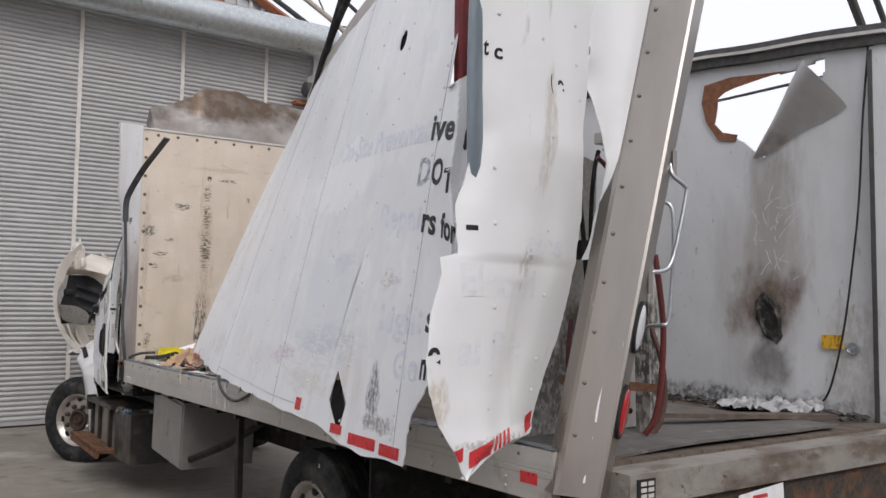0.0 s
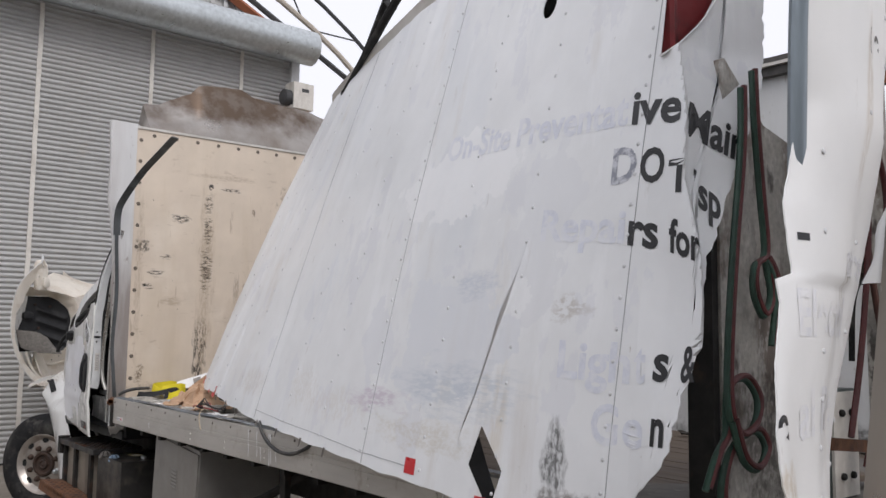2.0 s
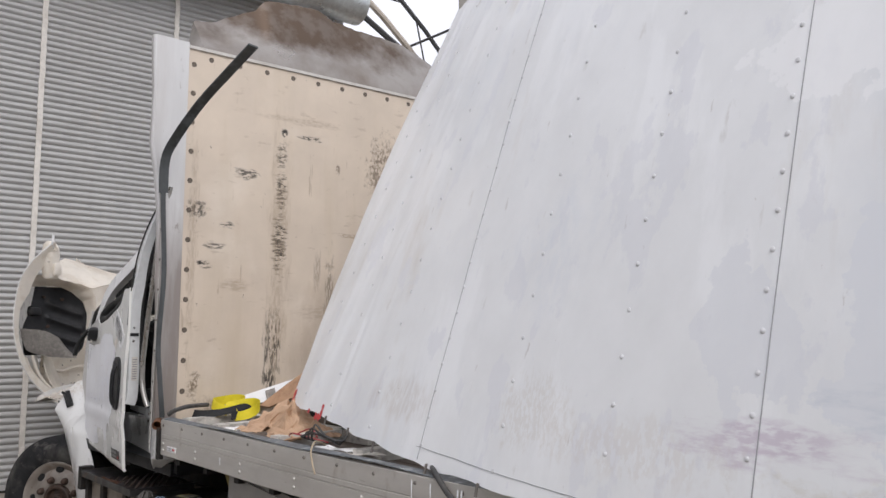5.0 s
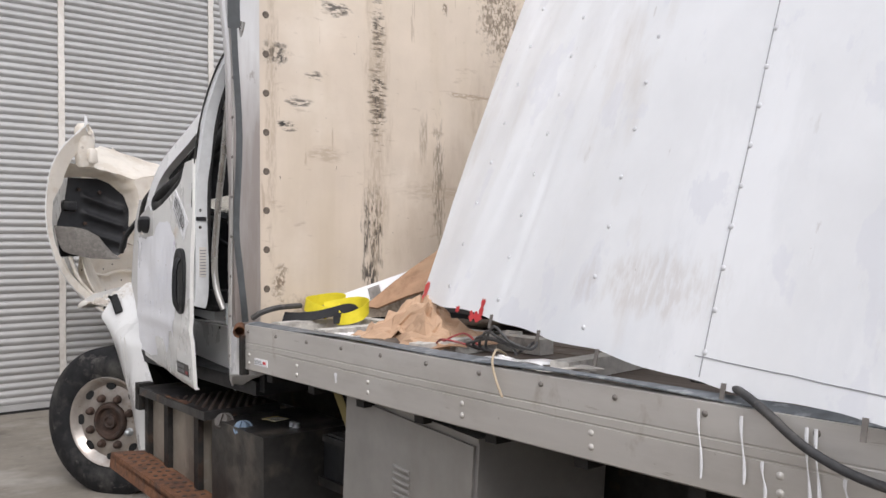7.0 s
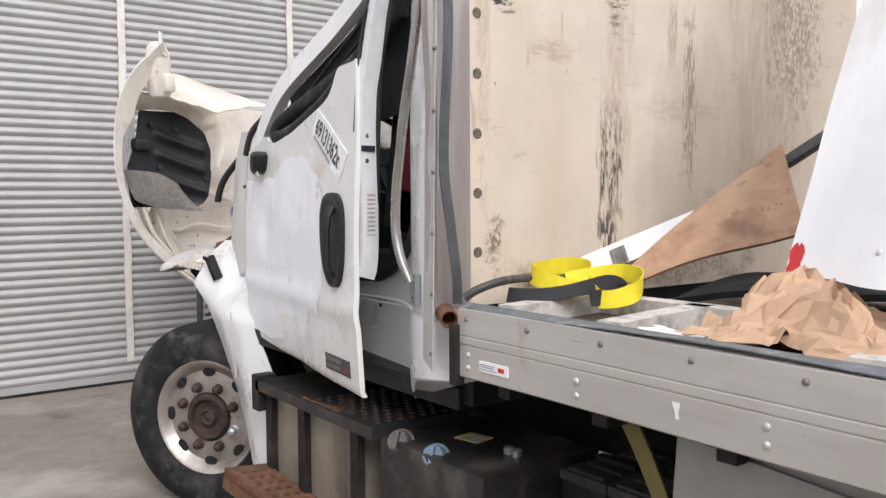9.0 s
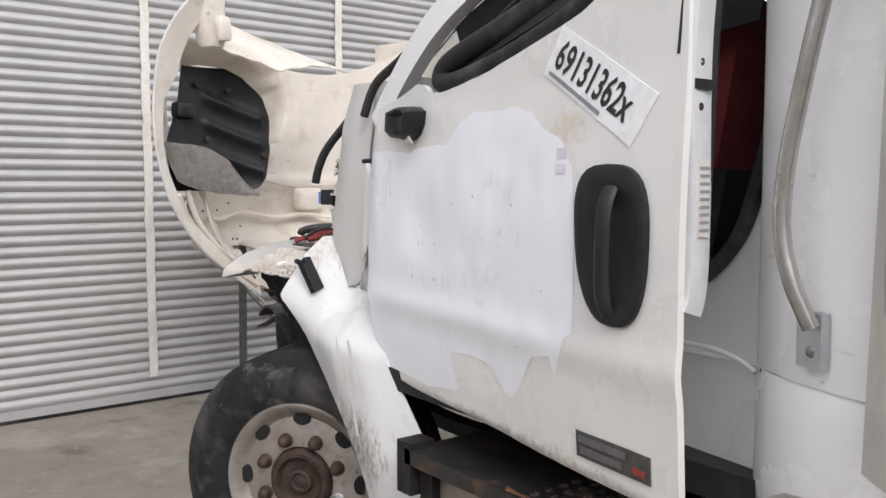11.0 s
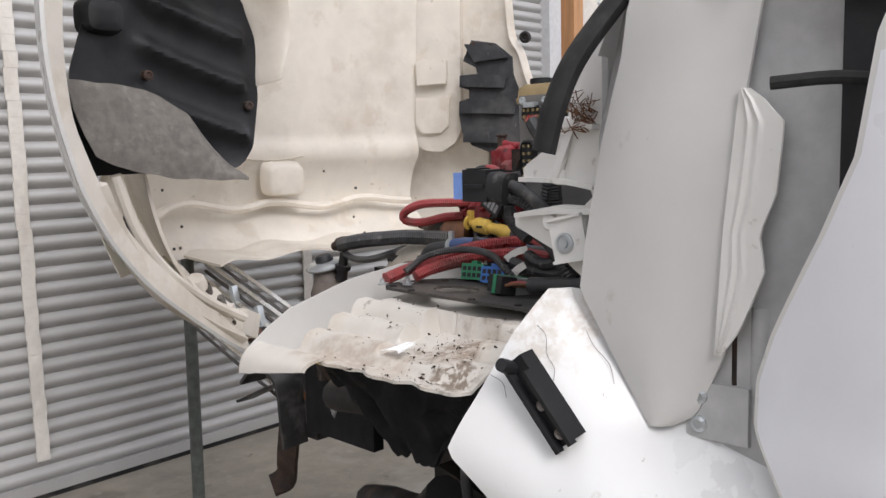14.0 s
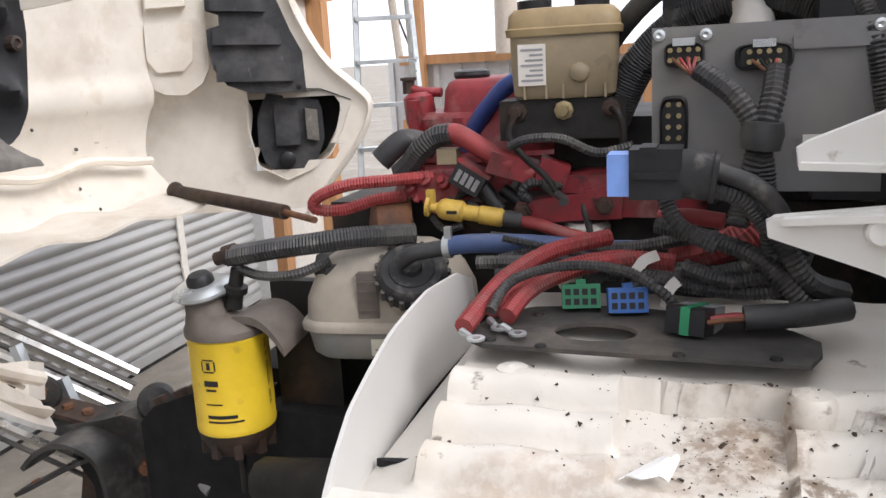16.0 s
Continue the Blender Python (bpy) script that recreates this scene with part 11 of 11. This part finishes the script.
    tube(bm, [(4.47, 3.50, 2.62), (4.44, 3.48, 2.35), (4.46, 3.50, 2.1), (4.50, 3.52, 1.95)], 0.014, 8)
    part("air_hose", bm, hose_black, truck, "black hanging hose", smooth=True)
    bm = bm_new()
    lathe(bm, (4.46, 3.46, 2.18), (-0.4, -0.9, 0), [(0, 0.05), (0.02, 0.05), (0.022, 0.03), (0.03, 0.03), (0.03, 0.001)], 18)
    part("valve", bm, dark_steel, truck, smooth=True)


rivet_white = material("rivet_white", (0.60, 0.60, 0.61), 0.4, grain=0.1)
seam_grey = material("seam_grey", (0.30, 0.30, 0.31), 0.6)
track_blue = material("track_blue", (0.22, 0.26, 0.29), 0.4, 0.5, grain=0.12, stretch=UP)
hose_maroon = material("hose_maroon", (0.12, 0.02, 0.02), 0.5, grain=0.15)
skin_details()


# faint writing on the hanging flap, black scraps of letters
def flap_marks():
    def line(text, x0, x1, z, cap, mat):
        cu = bpy.data.curves.new("lettering", "FONT")
        cu.body, cu.size, cu.offset = text, 1.0, 0.026
        tmp = new("tmp_text", cu)
        me = bpy.data.meshes.new_from_object(tmp.evaluated_get(bpy.context.evaluated_depsgraph_get()))
        bpy.data.objects.remove(tmp)
        bm = bm_new()
        bm.from_mesh(me)
        bpy.data.meshes.remove(me)
        lo, hi = min(v.co.x for v in bm.verts), max(v.co.x for v in bm.verts)
        bmesh.ops.triangulate(bm, faces=bm.faces)
        bmesh.ops.subdivide_edges(bm, edges=bm.edges[:], cuts=3)
        for v in bm.verts:
            v.co = on_flap(x0 + (x1 - x0) * (v.co.x - lo) / (hi - lo), z + v.co.y * cap / 0.7, 0.0012)
        apart(bm, "lettering", mat, flap)
    line("Electri", 3.52, 3.86, 1.94, 0.11, ghost_flap)
    line("al Re", 3.50, 3.80, 1.70, 0.11, ghost_flap)
    line("e", 3.385, 3.43, 1.70, 0.09, black_ink)
    line("ates", 3.80, 4.0, 2.10, 0.09, ghost_flap)
    rnd = random.Random(6)
    # scraps of black letters left at the tears
    line("t", 3.622, 3.645, 2.80, 0.06, black_ink)
    line("c", 3.668, 3.706, 2.79, 0.055, black_ink)
    line("(", 3.985, 4.000, 2.73, 0.05, black_ink)
    line("e", 4.035, 4.075, 2.725, 0.065, black_ink)
    line("-", 3.56, 3.60, 2.15, 0.09, black_ink)
    first = None
    for x, zs in ((3.68, (2.95, 2.4, 2.2, 1.9, 1.78, 1.66, 1.54)), (3.94, (2.9, 2.55, 2.2, 1.95, 1.7, 1.58)), (4.2, (3.0, 2.85, 2.72))):
        for z in zs:
            p = on_flap(x - 0.03 * (2.8 - z), z, 0.001)
            if first is None:
                bm = bm_new()
                dome(bm, p, (0, -1, 0.1), 0.008, 0.0035, 8)
                first, p0 = part("rivet", bm, rivet_white, flap), p
            else:
                again(first, flap, Matrix.Translation(p - p0))


ghost_flap = material("ghost_flap", (0.755, 0.76, 0.785), 0.42, stains=[((0.79, 0.79, 0.79), 25, 0.45, 0.55, (1, 1, 1), 0.9)])
flap_marks()


# ---- loose things on the cargo floor ----
def cargo():
    # whitewashed battens
    bt = thing("batten_frame", (4.35, 8.8, 1.3), "rough grey-white timber frame lying on the cargo floor", "timber frame")
    first = None
    for x0, y0, x1, y1, w in ((4.14, 9.46, 4.62, 9.52, 0.07), (4.13, 9.05, 4.60, 9.12, 0.075), (4.15, 8.40, 4.72, 8.50, 0.075), (4.58, 9.50, 4.60, 8.2, 0.07), (4.2, 7.75, 4.7, 7.8, 0.07)):
        a, b = Vector((x0, y0, 1.33)), Vector((x1, y1, 1.335))
        d = (b - a)
        m = Matrix.Translation(a) @ Matrix.Rotation(math.atan2(d.y, d.x), 4, "Z")
        part("batten", bx(0, d.length, -w / 2, w / 2, -0.03, 0.028, m=m), whitewash, bt, bevel=0.004)
    # yellow strap in loops, black tail
    st = thing("ratchet_strap", (4.40, 9.45, 1.36), "yellow and black webbing strap lying in loops", "strap")
    bm = bm_new()
    strap(bm, [(4.40, 9.44, 1.385), (4.37, 9.55, 1.41), (4.38, 9.62, 1.425), (4.44, 9.635, 1.435), (4.54, 9.61, 1.445), (4.55, 9.53, 1.435), (4.46, 9.44, 1.40), (4.41, 9.36, 1.368), (4.42, 9.29, 1.372), (4.47, 9.255, 1.395), (4.53, 9.29, 1.425), (4.53, 9.37, 1.437), (4.47, 9.44, 1.425), (4.41, 9.49, 1.41)],
          0.056, [(0.3, 0.2, 1), (0.2, 0, 1), (0, -0.2, 1), (0.4, 0.4, 0.8), (0.2, 0, 1), (-0.1, 0, 1), (0.3, 0.3, 1)], 0.003)
    part("webbing", bm, strap_yellow, st, "yellow webbing", smooth=True)
    bm = bm_new()
    strap(bm, [(4.235, 9.57, 1.372), (4.28, 9.50, 1.372), (4.34, 9.44, 1.382), (4.41, 9.39, 1.40), (4.465, 9.355, 1.412), (4.475, 9.32, 1.392), (4.43, 9.33, 1.375), (4.38, 9.36, 1.368)], 0.05, [(0.5, 0.3, 1), (0.6, 0.4, 0.8), (0.3, 0.2, 1), (0.6, 0, 0.8)], 0.003)
    part("tail", bm, webbing_black, st, "black webbing", smooth=True)
    bm = bm_new()
    tube(bm, [(4.09, 9.60, 1.37), (4.12, 9.575, 1.395), (4.18, 9.555, 1.415), (4.25, 9.56, 1.42), (4.33, 9.575, 1.42)], 0.013, 8)
    hs = part("rubber_hose", bm, hose_black, None, smooth=True)
    tagged(hs, "short black rubber hose end by the strap", "hose")

    # crumpled brown paper
    rnd = random.Random(12)
    bm = bm_new()
    saw = lambda t: abs((t % 1.0) * 2 - 1)
    ph = [(rnd.uniform(0, 1), rnd.uniform(-2.2, 2.2), rnd.uniform(-1.6, 1.6)) for _ in range(7)]

    def fn(u, v):
        y = 8.86 - 0.50 * u + 0.07 * saw(1.3 * v + 0.4 * u)
        x = 4.17 + 0.36 * v + 0.05 * saw(1.7 * u)
        h = 0.15 * min(1, 3.5 * u, 3.0 * (1 - u)) * min(1, 3.0 * v + 0.1, 2.5 * (1.02 - v))
        cr = [saw(p + a * u + b * v) for p, a, b in ph]
        up = 0.30 * cr[0] + 0.25 * cr[1] + 0.2 * max(cr[2], cr[3]) + 0.12 * cr[4] * cr[5] + 0.1 * cr[6]
        fold = 0.45 - abs(noise.noise(Vector((4.5 * u, 5 * v, 3)))) * 1.6 + 0.5 * (0.3 - abs(noise.noise(Vector((11 * u, 10 * v, 8)))))
        up = 0.75 * up + 0.55 * fold
        return (x + 0.05 * (cr[1] - 0.5), y + 0.05 * (cr[2] - 0.5), 1.338 + h * (0.15 + 1.15 * up))
    sheet(bm, fn, 20, 15, 0.002)
    for v in bm.verts:
        v.co += Vector((rnd.uniform(-1, 1), rnd.uniform(-1, 1), rnd.uniform(-0.9, 0.9))) * 0.011
    tagged(part("crumpled_paper", bm, kraft, None), "crumpled sheet of brown packing paper", "paper")
    bm = bm_new()
    sheet(bm, lambda u, v: (4.15 + 0.10 * v + 0.02 * math.sin(9 * u), 8.84 - 0.22 * u, 1.352 + 0.05 * abs(math.sin(8 * u + 5 * v)) * v), 14, 6, 0.002)
    tagged(part("crumpled_paper", bm, kraft, None), "torn scrap of brown packing paper", "paper")

    # plywood board leaning on the clutter
    bm = bm_new()
    A, B, C, D = Vector((4.62, 9.467, 1.409)), Vector((4.653, 9.402, 1.403)), Vector((5.06, 9.08, 1.57)), Vector((5.27, 9.30, 1.87))
    sheet(bm, lambda u, v: A.lerp(B, u).lerp(D.lerp(C, u), v) + Vector((0, 0, 0.012 * math.sin(5 * v))), 10, 14, 0.012)
    tagged(part("plywood_board", bm, ply_board, None), "worn brown plywood board leaning on debris", "board")
    bm = bm_new()
    sheet(bm, lambda u, v: (4.555 + 0.62 * u, 9.605 - 0.04 * u + 0.035 * v, 1.375 + 0.17 * u + 0.075 * v), 10, 4, 0.008)
    wb = part("trim_board", bm, white_paint, None)
    tagged(wb, "white trim board with a black patch", "board")
    part("patch", sheet(bm_new(), lambda u, v: (4.735 + 0.065 * u, 9.585 - 0.004 * u + 0.025 * v, 1.432 + 0.018 * u + 0.055 * v), 3, 3, 0.004), bolt_steel, wb)
    bm = bm_new()
    sheet(bm, lambda u, v: (4.70 + 0.75 * u, 9.30 - 0.55 * v, 1.33 + 0.06 * math.sin(3 * u + 2 * v) + 0.10 * u * v), 12, 10, 0.02)
    tagged(part("rubber_mat", bm, liner_black, None, smooth=True), "crumpled black rubber mat under the boards", "mat")
    bm = bm_new()
    tube(bm, [(5.1, 9.40, 1.66), (5.3, 9.28, 1.80), (5.5, 9.20, 1.92), (5.7, 9.15, 1.98)], 0.025, 8)
    tagged(part("rubber_hose", bm, hose_black, None, smooth=True), "black hose lying over the plywood board", "hose")

    # black cables tangled over the rail
    for k in range(4):
        bm = bm_new()
        o = 0.03 * k
        tube(bm, [(4.20, 8.12 - o, 1.36), (4.10, 8.06 - o, 1.39), (4.08, 8.0 - o, 1.405 + o * 0.6), (4.10, 7.95 - o, 1.415), (4.16, 7.92 - o, 1.39), (4.22, 7.96 - o, 1.36 + o * 0.5), (4.3, 8.05, 1.34)], 0.0045, 7)
        tagged(part("cable", bm, hose_black, None, smooth=True), "black cable tangled on the cargo floor", "cable", "cables on the cargo floor")
    bm = bm_new()
    tube(bm, [(4.14, 7.92, 1.365), (4.07, 7.885, 1.39), (4.03, 7.86, 1.36), (4.018, 7.83, 1.31), (4.015, 7.80, 1.265)], 0.0038, 6)
    tagged(part("cord", bm, cord_tan, None), "frayed tan cord hanging over the rail", "cord")
    bm = bm_new()
    tube(bm, [(4.30, 7.35, 1.345), (4.16, 7.18, 1.372), (4.06, 7.06, 1.378), (4.018, 6.97, 1.35), (4.008, 6.88, 1.295), (4.006, 6.78, 1.258), (4.006, 6.68, 1.245), (4.006, 6.56, 1.255), (4.03, 6.45, 1.30), (4.08, 6.38, 1.368), (4.2, 6.3, 1.34)], 0.0105, 10)
    tagged(part("rubber_hose", bm, hose_black, None, smooth=True), "thick black hose looped over the side rail", "hose")
    for (x, y, a), mat in (((4.18, 7.80, 10), white_tape), ((4.22, 7.62, 40), strip_white), ((4.17, 8.75, 5), white_tape), ((4.3, 8.3, 60), ply_board)):
        bm = bm_new()
        m = pose(x, y, 1.345, 0, 2, a)
        sheet(bm, lambda u, v: m @ Vector((0.1 * u, 0.22 * v + 0.02 * math.sin(9 * u), 0.006 * math.sin(7 * v))), 6, 8, 0.004)
        tagged(part("scrap", bm, mat, None), "flat torn scrap lying on the cargo floor", "scrap", "scraps on the cargo floor")
    for pts in ([(4.2, 8.35, 1.36), (4.18, 8.28, 1.38), (4.24, 8.2, 1.36), (4.3, 8.15, 1.34)], [(4.25, 8.4, 1.35), (4.3, 8.32, 1.39), (4.28, 8.22, 1.36)]):
        bm = bm_new()
        tube(bm, pts, 0.004, 6)
        tagged(part("wire", bm, hose_red, None), "thin red wire on the cargo floor", "wire", "wires on the cargo floor")
    # rear of the cargo floor: crumpled foil, debris along the wall
    bm = bm_new()
    sheet(bm, lambda u, v: (6.15 + 0.30 * v, 4.35 - 0.55 * u, 1.315 + 0.14 * abs(noise.noise(Vector((4 * u, 3 * v, 2)))) * (0.4 + 0.6 * v) + 0.07 * abs(noise.noise(Vector((11 * u, 8 * v, 5))))), 26, 14, 0.002)
    tagged(part("crumpled_sheet", bm, crumple_white, None), "crumpled whitish sheet on the cargo floor", "sheet")
    bm = bm_new()
    for k in range(170):
        c = Vector((6.44 - abs(rnd.gauss(0, 0.11)), rnd.uniform(3.55, 5.6), 1.31))
        r = rnd.uniform(0.012, 0.045)
        vs = [bm.verts.new(c + Vector((rnd.uniform(-1, 1), rnd.uniform(-1.4, 1.4), rnd.uniform(-0.2, 0.9))) * r) for _ in range(6)]
        bmesh.ops.convex_hull(bm, input=vs)
    tagged(part("debris", bm, soot_debris, None), "charred debris heaped along the cargo wall", "debris", kind="stuff")
    bm = bm_new()
    box(bm, -0.75, 0.95, -0.05, 0.05, 0.0, 0.025, pose(5.35, 4.02, 1.34, 0, 1.2, -24))
    tagged(part("plank", bm, floor_wood, None, bevel=0.003), "loose worn brown plank on the cargo floor", "plank")
    bm = bm_new()
    tube(bm, [(4.83, 3.66, 2.15), (4.86, 3.64, 1.8), (4.84, 3.66, 1.45), (4.80, 3.70, 1.33)], 0.014, 8)
    tagged(part("rubber_hose", bm, hose_maroon, None, smooth=True), "dark red hose hanging beside the inner upright", "hose")


whitewash = material("whitewash", (0.52, 0.50, 0.46), 0.85, bump=0.3, bump_scale=60, grain=0.12, grain_scale=30, stains=[((0.22, 0.20, 0.18), 12, 0.52, 0.66, (1, 1, 1), 0.8)])
strap_yellow = material("strap_yellow", (0.72, 0.60, 0.02), 0.7, bump=0.15, bump_scale=200, grain=0.06, stains=[((0.45, 0.36, 0.05), 14, 0.6, 0.72, (1, 1, 1), 0.5)])
webbing_black = material("webbing_black", (0.012, 0.012, 0.013), 0.8, bump=0.2, bump_scale=200)
kraft = material("kraft", (0.46, 0.30, 0.19), 0.7, bump=0.1, grain=0.08, grain_scale=12)
ply_board = material("ply_board", (0.37, 0.22, 0.13), 0.6, grain=0.15, grain_scale=14, stretch=(0.3, 1, 1), stains=[((0.16, 0.08, 0.04), 5, 0.52, 0.66, (1, 1, 1), 0.75), ((0.07, 0.04, 0.025), 14, 0.60, 0.68, (0.4, 1, 1), 0.7), ((0.42, 0.28, 0.17), 3, 0.56, 0.66, (0.5, 1, 1), 0.6)])
cord_tan = material("cord_tan", (0.42, 0.34, 0.24), 0.9)
crumple_white = material("crumple_white", (0.42, 0.42, 0.42), 0.45, grain=0.1, stains=[((0.12, 0.11, 0.10), 9, 0.5, 0.62, (1, 1, 1), 0.8)])
soot_debris = material("soot_debris", (0.05, 0.045, 0.04), 0.9, grain=0.4, grain_scale=30, stains=[((0.22, 0.19, 0.16), 18, 0.55, 0.66, (1, 1, 1), 0.7)])
cargo()


# ---- hall: arches, gable, side wall ----
def hall():
    CX, CZ, R = 5.42, 0.33, 8.5
    pale_arch = material("pale_arch", (0.46, 0.41, 0.35), 0.5, stains=[((0.40, 0.34, 0.28), 5, 0.55, 0.7, (1, 1, 1), 0.6)])
    dark_truss = material("dark_truss", (0.05, 0.05, 0.052), 0.6)
    first = None
    for i, y in enumerate((16.2, 11.4, 6.6, 1.8, -3.0)):
        a = thing("hall_arch", (CX, y, 0), "curved steel hall arch with braces", "arch", "hall arches", "structure")
        for rr, rad, mat in ((R, 0.055, pale_arch if i == 0 else dark_truss), (R + 0.55, 0.04, dark_truss)):
            bm = bm_new()
            tube(bm, [(CX + rr, y, 0.0)] + [(CX + rr * math.cos(t), y, CZ + rr * math.sin(t)) for t in [math.pi * k / 36 for k in range(37)]] + [(CX - rr, y, 0.0)], rad, 8, k=1)
            part("chord", bm, mat, a, smooth=True)
        w = None
        for k in range(24):
            t0, t1 = math.pi * (k + 0.2) / 24, math.pi * (k + 0.9) / 24
            if k % 2:
                t0, t1 = t1, t0
            bm = bm_new()
            tube(bm, [(CX + R * math.cos(t0), y, CZ + R * math.sin(t0)), (CX + (R + 0.55) * math.cos(t1), y, CZ + (R + 0.55) * math.sin(t1))], 0.016, 6, k=1)
            part("brace", bm, dark_truss, a)
    for t in (0.35, 0.62, 0.9, 1.2, 1.57, 1.95, 2.3, 2.65):
        bm = bm_new()
        tube(bm, [(CX + (R + 0.3) * math.cos(t), -3, (R + 0.3) * math.sin(t)), (CX + (R + 0.3) * math.cos(t), 16.2, (R + 0.3) * math.sin(t))], 0.022, 6, k=1)
        tagged(part("purlin", bm, dark_truss, None), "thin dark steel purlin between hall arches", "purlin", "hall purlins", "structure")
    # gable above the shutter
    g = thing("wall_gable", (4.6, 15.7, 7.0), "grey ribbed metal gable above the shutter", "wall", kind="structure")
    bm = bm_new()
    x = -6.0
    while x < 4.2:
        zt = 8.6 - max(0.0, x - 1.0) * 0.46
        box(bm, x, x + 0.17, 0.16, 0.19, 7.16, zt, WALL)
        box(bm, x + 0.17, x + 0.24, 0.10, 0.19, 7.16, zt - 0.03, WALL)
        x += 0.24
    part("siding", bm, siding, g)
    for x0, x1 in ((-1.0, -0.88), (2.36, 2.52)):
        part("post", bx(x0, x1, 0.0, 0.1, 7.1, 8.3, m=WALL), orange_steel, g)
    bm = bm_new()
    tube(bm, [WALL @ Vector((0.5, 0.05, 8.85)), WALL @ Vector((4.35, 0.05, 7.05))], 0.09, 4, k=1)
    part("rafter", bm, orange_steel, g)
    bm = bm_new()
    tube(bm, [WALL @ Vector((0.5, 0.1, 9.15)), WALL @ Vector((6.1, 0.1, 6.45))], 0.05, 6, k=1)
    part("rafter", bm, dark_truss, g)
    # opener box beside the drum
    m = WALL @ Matrix.Translation((4.30, -0.35, 5.98))
    op = tagged(part("opener_box", bx(-0.18, 0.22, -0.15, 0.15, -0.24, 0.22, m=m), strip_white, None, bevel=0.02), "white wall-mounted motor box beside the shutter", "motor box")
    part("grille", bx(-0.184, -0.18, -0.12, 0.12, -0.18, 0.02, m=m), dark_truss, op)
    part("badge", bx(-0.02, 0.12, -0.154, -0.15, 0.06, 0.12, m=m), dark_truss, op)
    part("motor", lathe(bm_new(), m @ Vector((-0.18, 0, -0.05)), (-1, 0, 0), [(0, 0.14), (0.12, 0.14), (0.16, 0.08)], 18), dark_truss, op, smooth=True)
    part("bracket", bx(-0.4, 0.3, 0.15, 0.5, -0.30, -0.24, m=m), orange_steel, op)
    # wall to the side of the shutter: white sheet, timber studs
    w = thing("wall_side", (9.6, 15.6, 0), "white sheeted wall with bare timber studs", "wall", kind="structure")
    part("sheet", bx(4.46, 6.2, 0.1, 0.14, 0, 5.6, m=WALL), strip_white, w)
    for x in (4.72, 5.78):
        part("stud", bx(x, x + 0.14, -0.05, 0.1, 0, 5.6, m=WALL), timber, w, bevel=0.004)
    for z in (1.1, 2.3, 3.5):
        part("rail", bx(4.5, 6.2, 0.02, 0.1, z, z + 0.1, m=WALL), timber, w)
    bm = bm_new()
    for k in range(60):
        c = WALL @ Vector((5.06, -0.08, 1.2 + 0.05 * k))
        lathe(bm, c - Vector((0, 0, 0.02)), (0, 0, 1), [(0, 0.008), (0.02, 0.014), (0.04, 0.008)], 6)
    tagged(part("chain", bm, galvanised, w), kind="stuff")
    # low wall down the side of the hall
    lw = thing("wall_low", (12.2, 11, 0), "low ribbed metal wall with timber rails", "wall", kind="structure")
    bm = bm_new()
    y = -4.0
    while y < 15.6:
        box(bm, 12.3, 12.33, y, y + 0.2, 0, 1.72)
        box(bm, 12.26, 12.33, y + 0.2, y + 0.26, 0, 1.72)
        y += 0.26
    part("siding", bm, siding, lw)
    for z in (0.35, 1.0, 1.68):
        part("rail", bx(12.2, 12.28, -4, 15.6, z, z + 0.10), timber, lw)
    for y in (15.3, 12.9, 10.5, 8.1):
        part("post", bx(12.12, 12.26, y, y + 0.12, 0, 3.2 if y > 15 else 1.8), timber, lw)
    bm = bm_new()
    cyl(bm, (12.0, 14.35, 1.75), (12.05, 14.35, 5.0), 0.12, 0.11, 16)
    part("column", bm, pale_arch, lw, smooth=True)
    # unseen plain walls behind and beside the walk, added to cut low skylight
    wl_ = thing("unseen_wall_left", (-2.4, 6, 0), "unseen plain grey wall with timber rails, added to cut side light", "wall", kind="structure")
    part("siding", bx(-2.5, -2.4, -4.6, 15.3, 0, 2.6), siding, wl_)
    for z in (0.35, 1.4, 2.5):
        part("rail", bx(-2.4, -2.32, -4.5, 15.2, z, z + 0.10), timber, wl_)
    wb_ = thing("unseen_wall_back", (5, -4.6, 0), "unseen plain grey end wall, added to cut light from behind", "wall", kind="structure")
    part("siding", bx(-2.5, 12.3, -4.7, -4.6, 0, 5.6), siding, wb_)
    # step ladder
    ld = thing("step_ladder", (8.65, 14.35, 0), "aluminium step ladder standing by the wall", "ladder")
    f = Vector((0.92, 0.40, 0)).normalized()
    s = Vector((-f.y, f.x, 0))
    o = Vector((8.65, 14.32, 0))
    for k in (-1, 1):
        bm = bm_new()
        a, b = o + s * 0.27 * k, o + s * 0.16 * k + f * 0.55 + Vector((0, 0, 2.9))
        tube(bm, [a + Vector((0, 0, 0.004)), b], 0.035, 4, k=1, flat=0.018)
        part("stile", bm, galvanised, ld)
        bm = bm_new()
        tube(bm, [o + s * 0.27 * k + f * 1.15 + Vector((0, 0, 0.004)), b + f * 0.08], 0.026, 4, k=1)
        part("rear_leg", bm, galvanised, ld)
    for i in range(9):
        t = (i + 1) / 10
        c = o + f * 0.55 * t + Vector((0, 0, 2.9 * t))
        hw = 0.27 - 0.11 * t
        bm = bm_new()
        mm = Matrix(((s.x, f.x, 0, c.x), (s.y, f.y, 0, c.y), (0, 0, 1, c.z), (0, 0, 0, 1)))
        box(bm, -hw, hw, -0.04, 0.05, -0.014, 0.014, mm)
        part("tread", bm, galvanised, ld)


hall()
